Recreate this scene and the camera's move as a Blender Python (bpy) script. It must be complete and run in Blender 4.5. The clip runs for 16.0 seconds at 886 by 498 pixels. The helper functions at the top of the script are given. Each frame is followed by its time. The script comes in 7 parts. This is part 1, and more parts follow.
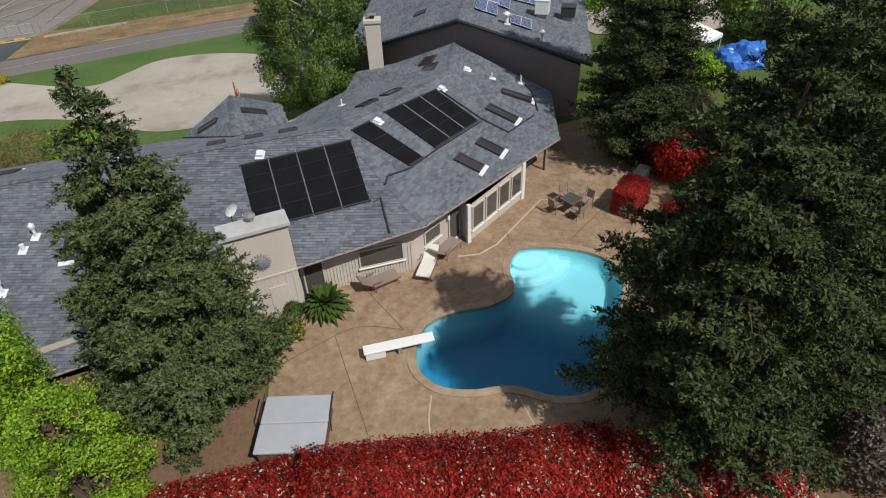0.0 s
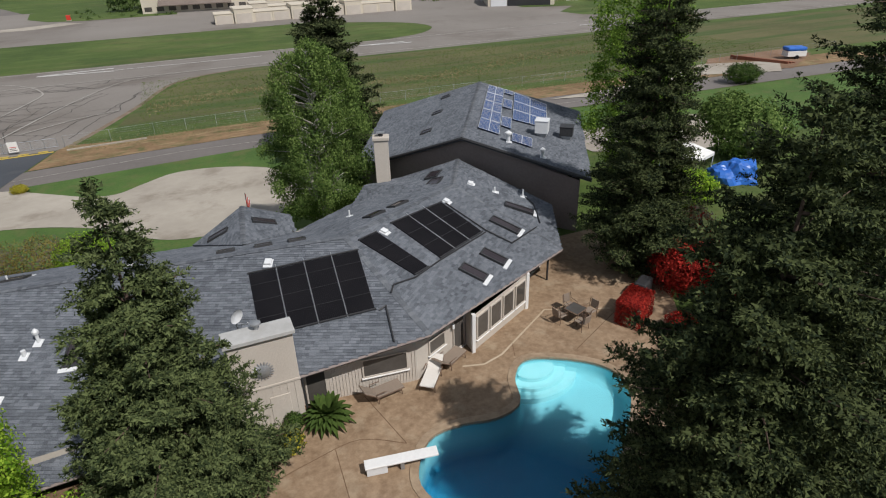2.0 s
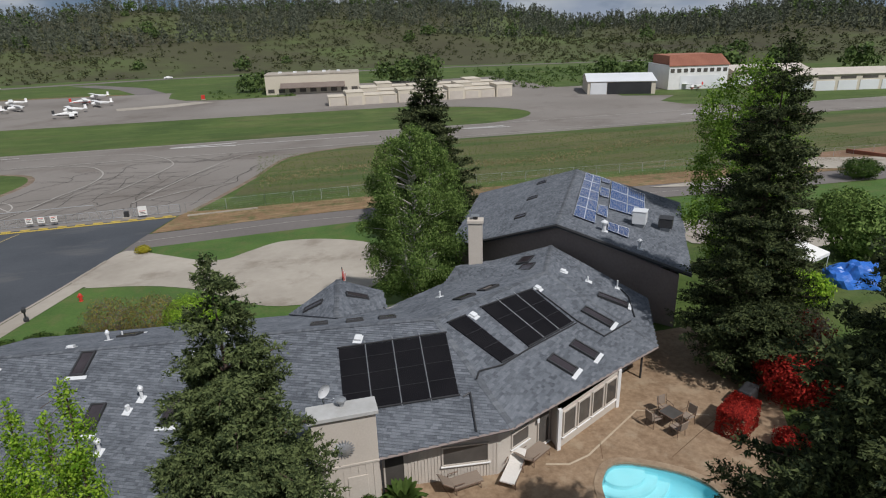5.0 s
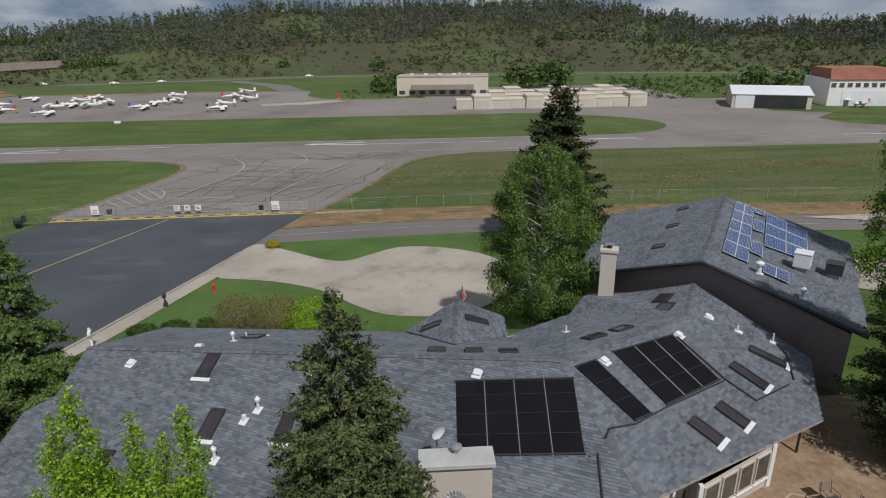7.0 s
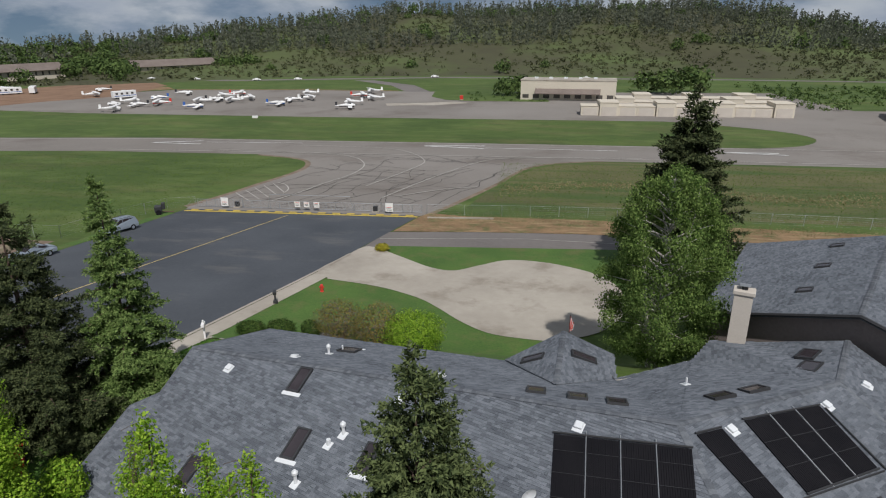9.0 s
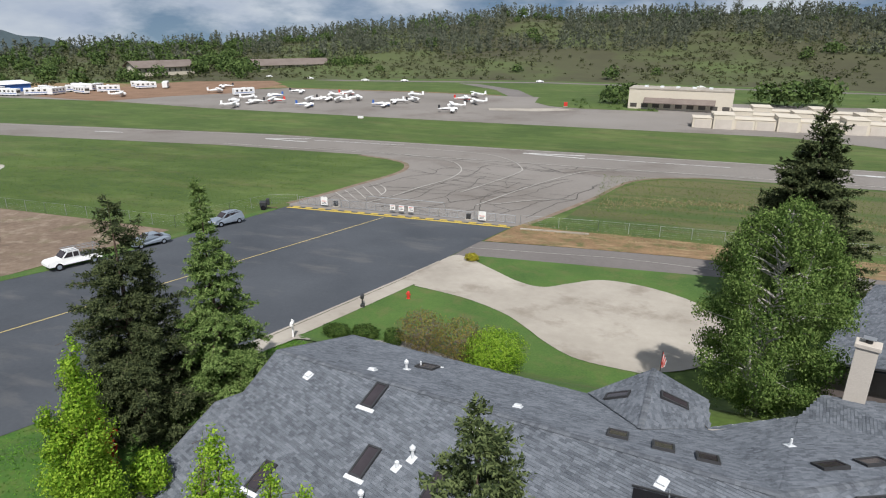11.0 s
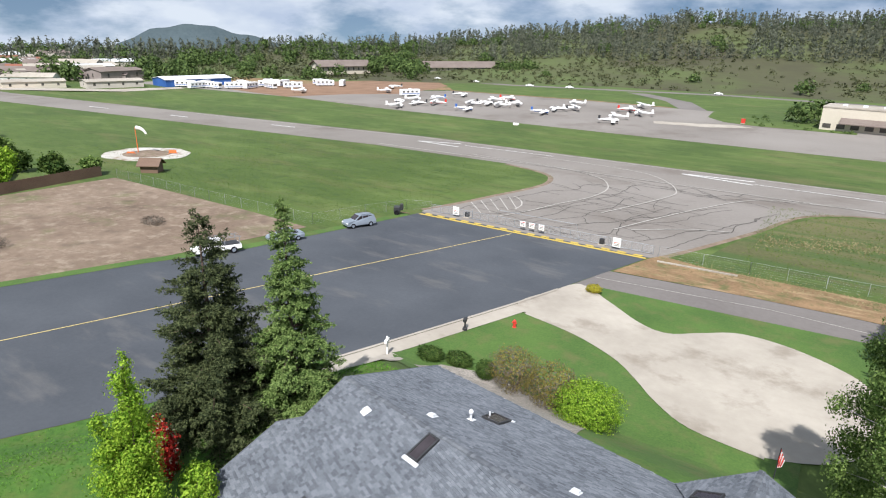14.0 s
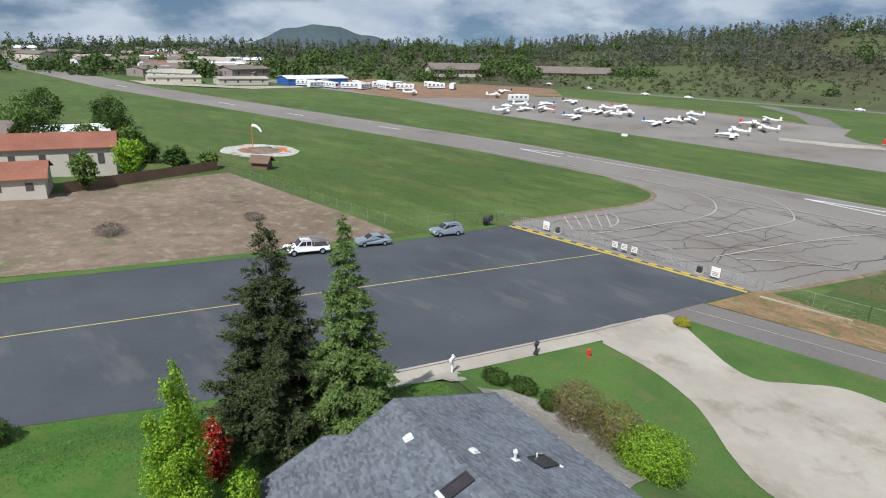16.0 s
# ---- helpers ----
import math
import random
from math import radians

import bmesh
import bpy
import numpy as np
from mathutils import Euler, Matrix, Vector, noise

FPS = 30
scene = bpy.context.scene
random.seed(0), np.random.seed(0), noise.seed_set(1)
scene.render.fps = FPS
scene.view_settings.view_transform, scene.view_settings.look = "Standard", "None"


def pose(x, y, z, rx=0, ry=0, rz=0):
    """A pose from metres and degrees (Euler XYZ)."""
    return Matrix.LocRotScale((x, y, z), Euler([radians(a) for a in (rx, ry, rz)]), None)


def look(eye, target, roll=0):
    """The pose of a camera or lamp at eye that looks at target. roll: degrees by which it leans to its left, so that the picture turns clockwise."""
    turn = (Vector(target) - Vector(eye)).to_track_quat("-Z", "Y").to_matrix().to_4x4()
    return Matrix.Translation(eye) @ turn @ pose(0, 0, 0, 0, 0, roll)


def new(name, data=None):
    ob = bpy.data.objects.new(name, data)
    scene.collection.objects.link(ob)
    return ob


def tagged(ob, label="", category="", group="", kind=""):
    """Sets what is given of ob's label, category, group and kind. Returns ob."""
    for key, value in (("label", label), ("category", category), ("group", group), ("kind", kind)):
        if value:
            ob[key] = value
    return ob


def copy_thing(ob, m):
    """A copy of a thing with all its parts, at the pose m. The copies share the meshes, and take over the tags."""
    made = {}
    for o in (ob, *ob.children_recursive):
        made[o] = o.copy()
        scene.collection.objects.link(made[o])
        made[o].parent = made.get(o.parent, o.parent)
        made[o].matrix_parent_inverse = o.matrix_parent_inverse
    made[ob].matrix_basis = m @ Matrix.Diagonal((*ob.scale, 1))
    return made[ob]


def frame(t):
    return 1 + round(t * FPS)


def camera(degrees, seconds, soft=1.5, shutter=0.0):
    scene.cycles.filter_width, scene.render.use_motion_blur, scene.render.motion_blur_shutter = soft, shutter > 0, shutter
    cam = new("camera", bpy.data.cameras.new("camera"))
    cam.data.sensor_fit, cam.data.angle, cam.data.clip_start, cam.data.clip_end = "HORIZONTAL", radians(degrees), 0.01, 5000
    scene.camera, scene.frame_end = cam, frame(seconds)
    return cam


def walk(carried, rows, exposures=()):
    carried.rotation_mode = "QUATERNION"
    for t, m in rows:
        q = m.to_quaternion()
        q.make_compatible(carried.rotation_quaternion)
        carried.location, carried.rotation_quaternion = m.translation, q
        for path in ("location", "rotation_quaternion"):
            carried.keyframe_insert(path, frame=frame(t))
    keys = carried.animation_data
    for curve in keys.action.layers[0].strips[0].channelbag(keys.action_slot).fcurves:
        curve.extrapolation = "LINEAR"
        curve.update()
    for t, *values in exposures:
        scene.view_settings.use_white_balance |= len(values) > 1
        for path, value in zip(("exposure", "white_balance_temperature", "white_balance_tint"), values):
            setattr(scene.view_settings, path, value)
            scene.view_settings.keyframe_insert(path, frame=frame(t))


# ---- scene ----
cam = camera(72.0, 16.0, 1.1)
PATH = [
    (0, (0.0, 0.0, 18.325), (0.608, 1.45, 17.089), -2.3),
    (0.5, (-0.009, -0.048, 18.355), (0.608, 1.435, 17.163), -2.2),
    (1, (-0.116, -0.041, 18.4), (0.529, 1.491, 17.288), -2.0),
    (1.5, (-0.223, -0.058, 18.393), (0.45, 1.522, 17.37), -1.8),
    (2, (-0.192, -0.04, 18.41), (0.499, 1.586, 17.472), -1.7),
    (2.5, (-0.216, -0.041, 18.382), (0.492, 1.626, 17.535), -1.6),
    (3, (-0.199, -0.14, 18.365), (0.491, 1.576, 17.606), -1.4),
    (3.2, (-0.209, -0.141, 18.346), (0.454, 1.599, 17.616), -1.6),
    (5.3, (-0.275, 0.383, 18.853), (0.145, 2.209, 18.156), -1.3),
    (5.5, (-0.311, 0.584, 18.907), (0.077, 2.419, 18.213), -1.1),
    (6, (-0.453, 1.22, 19.017), (-0.151, 3.072, 18.326), -1.0),
    (6.5, (-0.532, 1.914, 19.14), (-0.332, 3.781, 18.451), -0.9),
    (7, (-0.606, 2.679, 19.23), (-0.51, 4.556, 18.545), -0.8),
    (7.5, (-0.639, 3.399, 19.327), (-0.645, 5.279, 18.645), -0.7),
    (8, (-0.561, 4.073, 19.416), (-0.661, 5.951, 18.735), -0.6),
    (8.5, (-0.394, 4.755, 19.496), (-0.583, 6.627, 18.818), -0.5),
    (9, (-0.314, 5.224, 19.626), (-0.585, 7.086, 18.948), -0.4),
    (9.5, (-0.284, 5.457, 19.782), (-0.64, 7.305, 19.106), -0.2),
    (10, (-0.296, 5.69, 19.932), (-0.73, 7.522, 19.258), 0.0),
    (10.2, (-0.31, 5.805, 19.963), (-0.772, 7.631, 19.29), 0.1),
    (12.5, (0.815, 8.391, 20.831), (0.034, 10.106, 20.162), 0.7),
    (13, (1.25, 9.214, 20.896), (0.391, 10.892, 20.227), 0.9),
    (13.5, (1.68, 9.987, 21.034), (0.74, 11.622, 20.368), 1.1),
    (14, (2.038, 10.845, 21.279), (1.017, 12.43, 20.611), 1.3),
    (14.5, (2.33, 11.746, 21.574), (1.235, 13.28, 20.905), 1.5),
    (15, (2.592, 12.494, 21.898), (1.429, 13.976, 21.227), 1.7),
    (15.5, (2.937, 12.964, 22.169), (1.708, 14.392, 21.497), 2.0),
    (16, (3.112, 13.157, 22.366), (1.829, 14.536, 21.696), 2.1),
]
walk(cam, [(t, look(eye, target, roll)) for t, eye, target, roll in PATH],
     exposures=((0, -0.10, 6450, 10), (2, -0.19, 6450, 10), (3.2, -0.23, 6400, 10), (5.5, -0.30, 6300, 10), (7, -0.36, 6300, 10), (9, -0.26, 6320, 9.5), (10.2, 0.0, 6320, 9.5), (11.3, 0.31, 6280, 9), (12.5, 0.54, 6230, 9), (13.5, 0.63, 6220, 9.5), (14.5, 0.69, 6200, 10), (15, 0.67, 6180, 10), (15.5, 0.51, 6120, 8.5), (16, 0.27, 6050, 7)))

# ---- world, sun ----
SUN_TO = Vector((0.36, -0.93, 1.28)).normalized()
world = bpy.data.worlds.new("world")
scene.world = world
world.use_nodes = True
wn, wl = world.node_tree.nodes, world.node_tree.links
wn.clear()
w_out = wn.new("ShaderNodeOutputWorld")
w_bg = wn.new("ShaderNodeBackground")
w_sky = wn.new("ShaderNodeTexSky")
w_sky.sky_type = "NISHITA"
w_sky.sun_disc = False
w_sky.sun_elevation = math.asin(SUN_TO.z)
w_sky.sun_rotation = math.atan2(SUN_TO.x, SUN_TO.y)
w_sky.altitude = 400
w_tc = wn.new("ShaderNodeTexCoord")
w_map = wn.new("ShaderNodeMapping")
w_map.inputs["Scale"].default_value = (3.4, 3.4, 9.0)
w_noise = wn.new("ShaderNodeTexNoise")
w_noise.inputs["Scale"].default_value = 1.6
w_noise.inputs["Detail"].default_value = 9
w_noise.inputs["Roughness"].default_value = 0.58
w_ramp = wn.new("ShaderNodeValToRGB")
w_ramp.color_ramp.elements[0].position = 0.37
w_ramp.color_ramp.elements[1].position = 0.55
w_noise2 = wn.new("ShaderNodeTexNoise")
w_noise2.inputs["Scale"].default_value = 3.1
w_noise2.inputs["Detail"].default_value = 6
w_cloud = wn.new("ShaderNodeValToRGB")
w_cloud.color_ramp.elements[0].color = (6.6, 7.6, 9.4, 1)
w_cloud.color_ramp.elements[1].color = (9.6, 10.3, 11.2, 1)
w_cloud.color_ramp.elements[0].position = 0.35
w_cloud.color_ramp.elements[1].position = 0.65
w_mix = wn.new("ShaderNodeMixRGB")
w_low = wn.new("ShaderNodeVectorMath")
w_low.operation = "ADD"
w_low.inputs[1].default_value = (0, 0, 0.15)
wl.new(w_tc.outputs["Generated"], w_low.inputs[0])
wl.new(w_low.outputs["Vector"], w_sky.inputs["Vector"])
wl.new(w_tc.outputs["Generated"], w_map.inputs["Vector"])
wl.new(w_map.outputs["Vector"], w_noise.inputs["Vector"])
wl.new(w_map.outputs["Vector"], w_noise2.inputs["Vector"])
wl.new(w_noise.outputs["Fac"], w_ramp.inputs["Fac"])
wl.new(w_noise2.outputs["Fac"], w_cloud.inputs["Fac"])
wl.new(w_ramp.outputs["Color"], w_mix.inputs["Fac"])
wl.new(w_sky.outputs["Color"], w_mix.inputs["Color1"])
wl.new(w_cloud.outputs["Color"], w_mix.inputs["Color2"])
wl.new(w_mix.outputs["Color"], w_bg.inputs["Color"])
w_bg.inputs["Strength"].default_value = 0.05
wl.new(w_bg.outputs["Background"], w_out.inputs["Surface"])

sun_data = bpy.data.lights.new("sun", "SUN")
sun_data.energy, sun_data.angle, sun_data.color = 4.3, radians(0.53), (1.0, 0.965, 0.93)
sun = new("sun", sun_data)
sun.matrix_world = look(SUN_TO * 100, (0, 0, 0))


# ---- materials ----
def material(name, dark, light, scale=8.0, rough=0.8, bump=0.0, metal=0.0, big=0.15, big_mix=0.5, detail=6.0, island=0.0, obj_random=0.0, spec=0.4):
    """Two colours mixed by a fine and a coarse noise, in metres, with relief."""
    m = bpy.data.materials.new(name)
    m.use_nodes = True
    n, l = m.node_tree.nodes, m.node_tree.links
    bsdf = n["Principled BSDF"]
    tc = n.new("ShaderNodeTexCoord")
    fine = n.new("ShaderNodeTexNoise")
    fine.inputs["Scale"].default_value, fine.inputs["Detail"].default_value = scale, detail
    fine.inputs["Roughness"].default_value = 0.65
    coarse = n.new("ShaderNodeTexNoise")
    coarse.inputs["Scale"].default_value, coarse.inputs["Detail"].default_value = big, 4
    l.new(tc.outputs["Object"], fine.inputs["Vector"])
    l.new(tc.outputs["Object"], coarse.inputs["Vector"])
    mix = n.new("ShaderNodeMath")
    mix.operation = "MULTIPLY_ADD"
    mix.inputs[1].default_value = big_mix
    sub = n.new("ShaderNodeMath")
    sub.operation = "MULTIPLY"
    sub.inputs[1].default_value = 1 - big_mix
    l.new(fine.outputs["Fac"], sub.inputs[0])
    l.new(coarse.outputs["Fac"], mix.inputs[0])
    l.new(sub.outputs[0], mix.inputs[2])
    last = mix.outputs[0]
    if island or obj_random:
        src = n.new("ShaderNodeNewGeometry").outputs["Random Per Island"] if island else n.new("ShaderNodeObjectInfo").outputs["Random"]
        add = n.new("ShaderNodeMath")
        add.operation = "MULTIPLY_ADD"
        add.inputs[1].default_value = island or obj_random
        off = n.new("ShaderNodeMath")
        off.operation = "SUBTRACT"
        off.inputs[1].default_value = (island or obj_random) / 2
        l.new(src, add.inputs[0])
        l.new(last, off.inputs[0])
        l.new(off.outputs[0], add.inputs[2])
        last = add.outputs[0]
    ramp = n.new("ShaderNodeValToRGB")
    ramp.color_ramp.elements[0].position, ramp.color_ramp.elements[1].position = 0.3, 0.7
    ramp.color_ramp.elements[0].color = (*dark, 1)
    ramp.color_ramp.elements[1].color = (*light, 1)
    l.new(last, ramp.inputs["Fac"])
    l.new(ramp.outputs["Color"], bsdf.inputs["Base Color"])
    bsdf.inputs["Roughness"].default_value = rough
    bsdf.inputs["Metallic"].default_value = metal
    bsdf.inputs["Specular IOR Level"].default_value = spec
    if bump:
        b = n.new("ShaderNodeBump")
        b.inputs["Strength"].default_value = bump
        b.inputs["Distance"].default_value = 0.05
        l.new(fine.outputs["Fac"], b.inputs["Height"])
        l.new(b.outputs["Normal"], bsdf.inputs["Normal"])
    return m


def leafy(name, dark, light, scale=3.0, trans=0.35):
    m = material(name, dark, light, scale, 0.7, 0, big=0.6, big_mix=0.35, island=0.55, spec=0.1)
    n, l = m.node_tree.nodes, m.node_tree.links
    t = n.new("ShaderNodeBsdfTranslucent")
    mixer = n.new("ShaderNodeMixShader")
    mixer.inputs["Fac"].default_value = trans
    ramp = [x for x in n if x.type == "VALTORGB"][0]
    l.new(ramp.outputs["Color"], t.inputs["Color"])
    l.new(n["Principled BSDF"].outputs["BSDF"], mixer.inputs[1])
    l.new(t.outputs["BSDF"], mixer.inputs[2])
    l.new(mixer.outputs[0], n["Material Output"].inputs["Surface"])
    return m


def patchy(name, colour, scale, low, high, amount=0.8, stretch=(1, 1, 1)):
    """Irregular patches of a second colour over a material: bare spots, stains, scuffs."""
    n, l = M[name].node_tree.nodes, M[name].node_tree.links
    mixed = [x for x in n if x.type == "MIX_RGB" and x.label == "patch"]
    ramp = mixed[-1] if mixed else [x for x in n if x.type == "VALTORGB"][0]
    tc = n.new("ShaderNodeTexCoord")
    mp = n.new("ShaderNodeMapping")
    mp.inputs["Scale"].default_value = stretch
    tex = n.new("ShaderNodeTexNoise")
    tex.inputs["Scale"].default_value = scale
    tex.inputs["Detail"].default_value = 8
    tex.inputs["Roughness"].default_value = 0.65
    rng = n.new("ShaderNodeMapRange")
    rng.inputs["From Min"].default_value, rng.inputs["From Max"].default_value = low, high
    rng.inputs["To Max"].default_value = amount
    mixer = n.new("ShaderNodeMixRGB")
    mixer.label = "patch"
    mixer.inputs["Color2"].default_value = (*colour, 1)
    l.new(tc.outputs["Object"], mp.inputs["Vector"])
    l.new(mp.outputs["Vector"], tex.inputs["Vector"])
    l.new(tex.outputs["Fac"], rng.inputs["Value"])
    l.new(rng.outputs["Result"], mixer.inputs["Fac"])
    targets = [k.to_socket for k in ramp.outputs["Color"].links]
    l.new(ramp.outputs["Color"], mixer.inputs["Color1"])
    for socket in targets:
        l.new(mixer.outputs["Color"], socket)


M = {}
M["grass"] = material("grass", (0.034, 0.062, 0.009), (0.092, 0.138, 0.025), 2.5, 0.9, 0.6, big=0.035, big_mix=0.55)
M["lawn"] = material("lawn", (0.036, 0.082, 0.014), (0.095, 0.165, 0.032), 6.0, 0.9, 0.5, big=0.2, big_mix=0.4)
M["bright_lawn"] = material("bright_lawn", (0.026, 0.076, 0.009), (0.074, 0.160, 0.021), 4.0, 0.9, 0.6, big=0.3, big_mix=0.4)
M["dry_grass"] = material("dry_grass", (0.125, 0.075, 0.036), (0.31, 0.20, 0.105), 3.0, 0.95, 0.5, big=0.25)
M["dirt"] = material("dirt", (0.115, 0.077, 0.052), (0.265, 0.20, 0.145), 1.4, 0.95, 0.5, big=0.09, big_mix=0.45)
M["bark_mulch"] = material("bark_mulch", (0.10, 0.06, 0.035), (0.24, 0.15, 0.09), 6.0, 0.95, 0.6)
M["asphalt"] = material("asphalt", (0.047, 0.052, 0.060), (0.082, 0.088, 0.098), 3.0, 0.75, 0.2, big=0.12, big_mix=0.7)
M["old_asphalt"] = material("old_asphalt", (0.17, 0.15, 0.13), (0.26, 0.235, 0.21), 2.0, 0.85, 0.2, big=0.03, big_mix=0.6)
M["lane_asphalt"] = material("lane_asphalt", (0.13, 0.115, 0.105), (0.20, 0.18, 0.165), 2.0, 0.85, 0.2, big=0.08, big_mix=0.6)
M["concrete"] = material("concrete", (0.29, 0.255, 0.21), (0.45, 0.405, 0.34), 1.1, 0.85, 0.2, big=0.12, big_mix=0.7, detail=9)
M["patio"] = material("patio", (0.15, 0.09, 0.05), (0.39, 0.28, 0.18), 3.2, 0.7, 0.25, big=0.7, big_mix=0.4, detail=12)
M["coping"] = material("coping", (0.20, 0.135, 0.085), (0.42, 0.32, 0.215), 3.0, 0.7, 0.2, big=0.6, big_mix=0.4, detail=10)
M["cap_metal"] = material("cap_metal", (0.36, 0.35, 0.33), (0.52, 0.52, 0.51), 3.0, 0.5, 0.1, big=0.8)
M["patio_light"] = material("patio_light", (0.40, 0.31, 0.21), (0.52, 0.43, 0.32), 3, 0.75, 0.2)
M["shingle"] = material("shingle", (0.072, 0.080, 0.093), (0.205, 0.22, 0.245), 26.0, 0.92, 0.6, big=0.6, big_mix=0.35, island=0.24, spec=0.25)
M["ridge_cap"] = material("ridge_cap", (0.085, 0.092, 0.105), (0.165, 0.175, 0.19), 18.0, 0.92, 0.4, island=0.4, spec=0.25)
M["stucco"] = material("stucco", (0.46, 0.41, 0.355), (0.57, 0.515, 0.45), 12.0, 0.9, 0.25, big=0.4)
M["brown_wall"] = material("brown_wall", (0.22, 0.18, 0.165), (0.31, 0.26, 0.24), 6.0, 0.85, 0.2, big=0.4)
M["white_paint"] = material("white_paint", (0.68, 0.67, 0.65), (0.82, 0.81, 0.79), 9.0, 0.55, 0.05, big=0.6)
M["white_metal"] = material("white_metal", (0.62, 0.63, 0.64), (0.76, 0.77, 0.78), 9.0, 0.4, 0.05)
M["grey_metal"] = material("grey_metal", (0.30, 0.31, 0.32), (0.46, 0.47, 0.48), 9.0, 0.45, 0.05, metal=0.6)
M["dark_metal"] = material("dark_metal", (0.02, 0.02, 0.022), (0.05, 0.05, 0.052), 9.0, 0.5, 0.05)
M["black_rubber"] = material("black_rubber", (0.005, 0.005, 0.007), (0.013, 0.012, 0.014), 14.0, 0.85, 0.15, big=0.8, spec=0.15)
M["skylight_glass"] = material("skylight_glass", (0.025, 0.020, 0.022), (0.06, 0.05, 0.055), 1.5, 0.12, 0)
M["window_glass"] = material("window_glass", (0.05, 0.045, 0.04), (0.12, 0.11, 0.10), 0.8, 0.06, 0)
M["pv"] = material("pv", (0.020, 0.055, 0.17), (0.05, 0.115, 0.30), 3, 0.18, 0)
M["hot_tub_cover"] = material("hot_tub_cover", (0.33, 0.34, 0.36), (0.42, 0.43, 0.45), 2.0, 0.55, 0.1)
M["brown_wood"] = material("brown_wood", (0.10, 0.06, 0.04), (0.20, 0.13, 0.09), 6.0, 0.7, 0.2)
M["taupe_fabric"] = material("taupe_fabric", (0.20, 0.155, 0.12), (0.30, 0.24, 0.19), 20, 0.9, 0.2)
M["cushion_white"] = material("cushion_white", (0.62, 0.58, 0.53), (0.76, 0.73, 0.68), 12, 0.85, 0.15)
M["yellow_paint"] = material("yellow_paint", (0.42, 0.30, 0.05), (0.58, 0.43, 0.09), 3, 0.8, 0.1)
M["line_paint"] = material("line_paint", (0.38, 0.30, 0.12), (0.54, 0.44, 0.20), 3, 0.85, 0.1)
M["marking"] = material("marking", (0.48, 0.47, 0.45), (0.72, 0.71, 0.68), 1.5, 0.85, 0.1)
M["faded_marking"] = material("faded_marking", (0.30, 0.28, 0.25), (0.48, 0.45, 0.41), 1.5, 0.85, 0.1)
M["white_gravel"] = material("white_gravel", (0.36, 0.33, 0.28), (0.62, 0.60, 0.56), 1.0, 0.9, 0.3)
M["crack"] = material("crack", (0.05, 0.045, 0.04), (0.10, 0.09, 0.08), 4, 0.95)
M["bark"] = material("bark", (0.06, 0.04, 0.03), (0.16, 0.11, 0.08), 9, 0.95, 0.6)
M["birch_bark"] = material("birch_bark", (0.30, 0.27, 0.24), (0.62, 0.59, 0.54), 6, 0.85, 0.3)
M["conifer"] = leafy("conifer", (0.034, 0.050, 0.020), (0.155, 0.190, 0.074), 2.5, 0.25)
M["pine_dark"] = leafy("pine_dark", (0.017, 0.027, 0.012), (0.098, 0.120, 0.046), 2.0, 0.2)
M["redwood"] = leafy("redwood", (0.026, 0.037, 0.016), (0.108, 0.128, 0.054), 2.0, 0.25)
M["cedar_green"] = leafy("cedar_green", (0.070, 0.120, 0.030), (0.22, 0.30, 0.095), 2.0, 0.3)
M["birch_leaf"] = leafy("birch_leaf", (0.060, 0.110, 0.024), (0.23, 0.32, 0.09), 1.0, 0.35)
M["lime_leaf"] = leafy("lime_leaf", (0.12, 0.24, 0.018), (0.38, 0.54, 0.06), 2.0, 0.4)
M["poplar_leaf"] = leafy("poplar_leaf", (0.075, 0.15, 0.018), (0.25, 0.38, 0.06), 1.5, 0.4)
M["red_leaf"] = leafy("red_leaf", (0.15, 0.011, 0.010), (0.50, 0.045, 0.03), 5.0, 0.3)
M["blossom"] = leafy("blossom", (0.45, 0.34, 0.24), (0.72, 0.62, 0.48), 5.0, 0.3)
M["shrub_leaf"] = leafy("shrub_leaf", (0.03, 0.065, 0.015), (0.10, 0.15, 0.035), 4.0, 0.3)
M["yellow_leaf"] = leafy("yellow_leaf", (0.26, 0.24, 0.02), (0.52, 0.46, 0.06), 4.0, 0.3)
M["olive_leaf"] = leafy("olive_leaf", (0.13, 0.105, 0.025), (0.32, 0.26, 0.075), 3.0, 0.3)
M["twig_grey"] = material("twig_grey", (0.085, 0.068, 0.052), (0.18, 0.15, 0.12), 6, 0.95)
M["grass_blade"] = leafy("grass_blade", (0.055, 0.095, 0.016), (0.135, 0.185, 0.042), 0.12, 0.2)
M["straw_blade"] = leafy("straw_blade", (0.15, 0.13, 0.06), (0.30, 0.26, 0.14), 0.12, 0.2)
M["meadow"] = material("meadow", (0.060, 0.068, 0.022), (0.150, 0.135, 0.058), 2.2, 0.95, 0.6, big=0.06, big_mix=0.5)
M["lush_blade"] = leafy("lush_blade", (0.045, 0.120, 0.014), (0.125, 0.260, 0.036), 0.5, 0.2)
M["red_earth"] = material("red_earth", (0.15, 0.085, 0.05), (0.28, 0.175, 0.11), 1.5, 0.95, 0.4)
M["hill"] = material("hill", (0.046, 0.040, 0.022), (0.078, 0.082, 0.034), 0.05, 0.95, 0.3, big=0.008, big_mix=0.55)
M["hill_brush"] = leafy("hill_brush", (0.042, 0.050, 0.023), (0.118, 0.126, 0.060), 0.08, 0.1)
M["far_oak"] = leafy("far_oak", (0.042, 0.072, 0.022), (0.115, 0.165, 0.050), 0.3, 0.15)
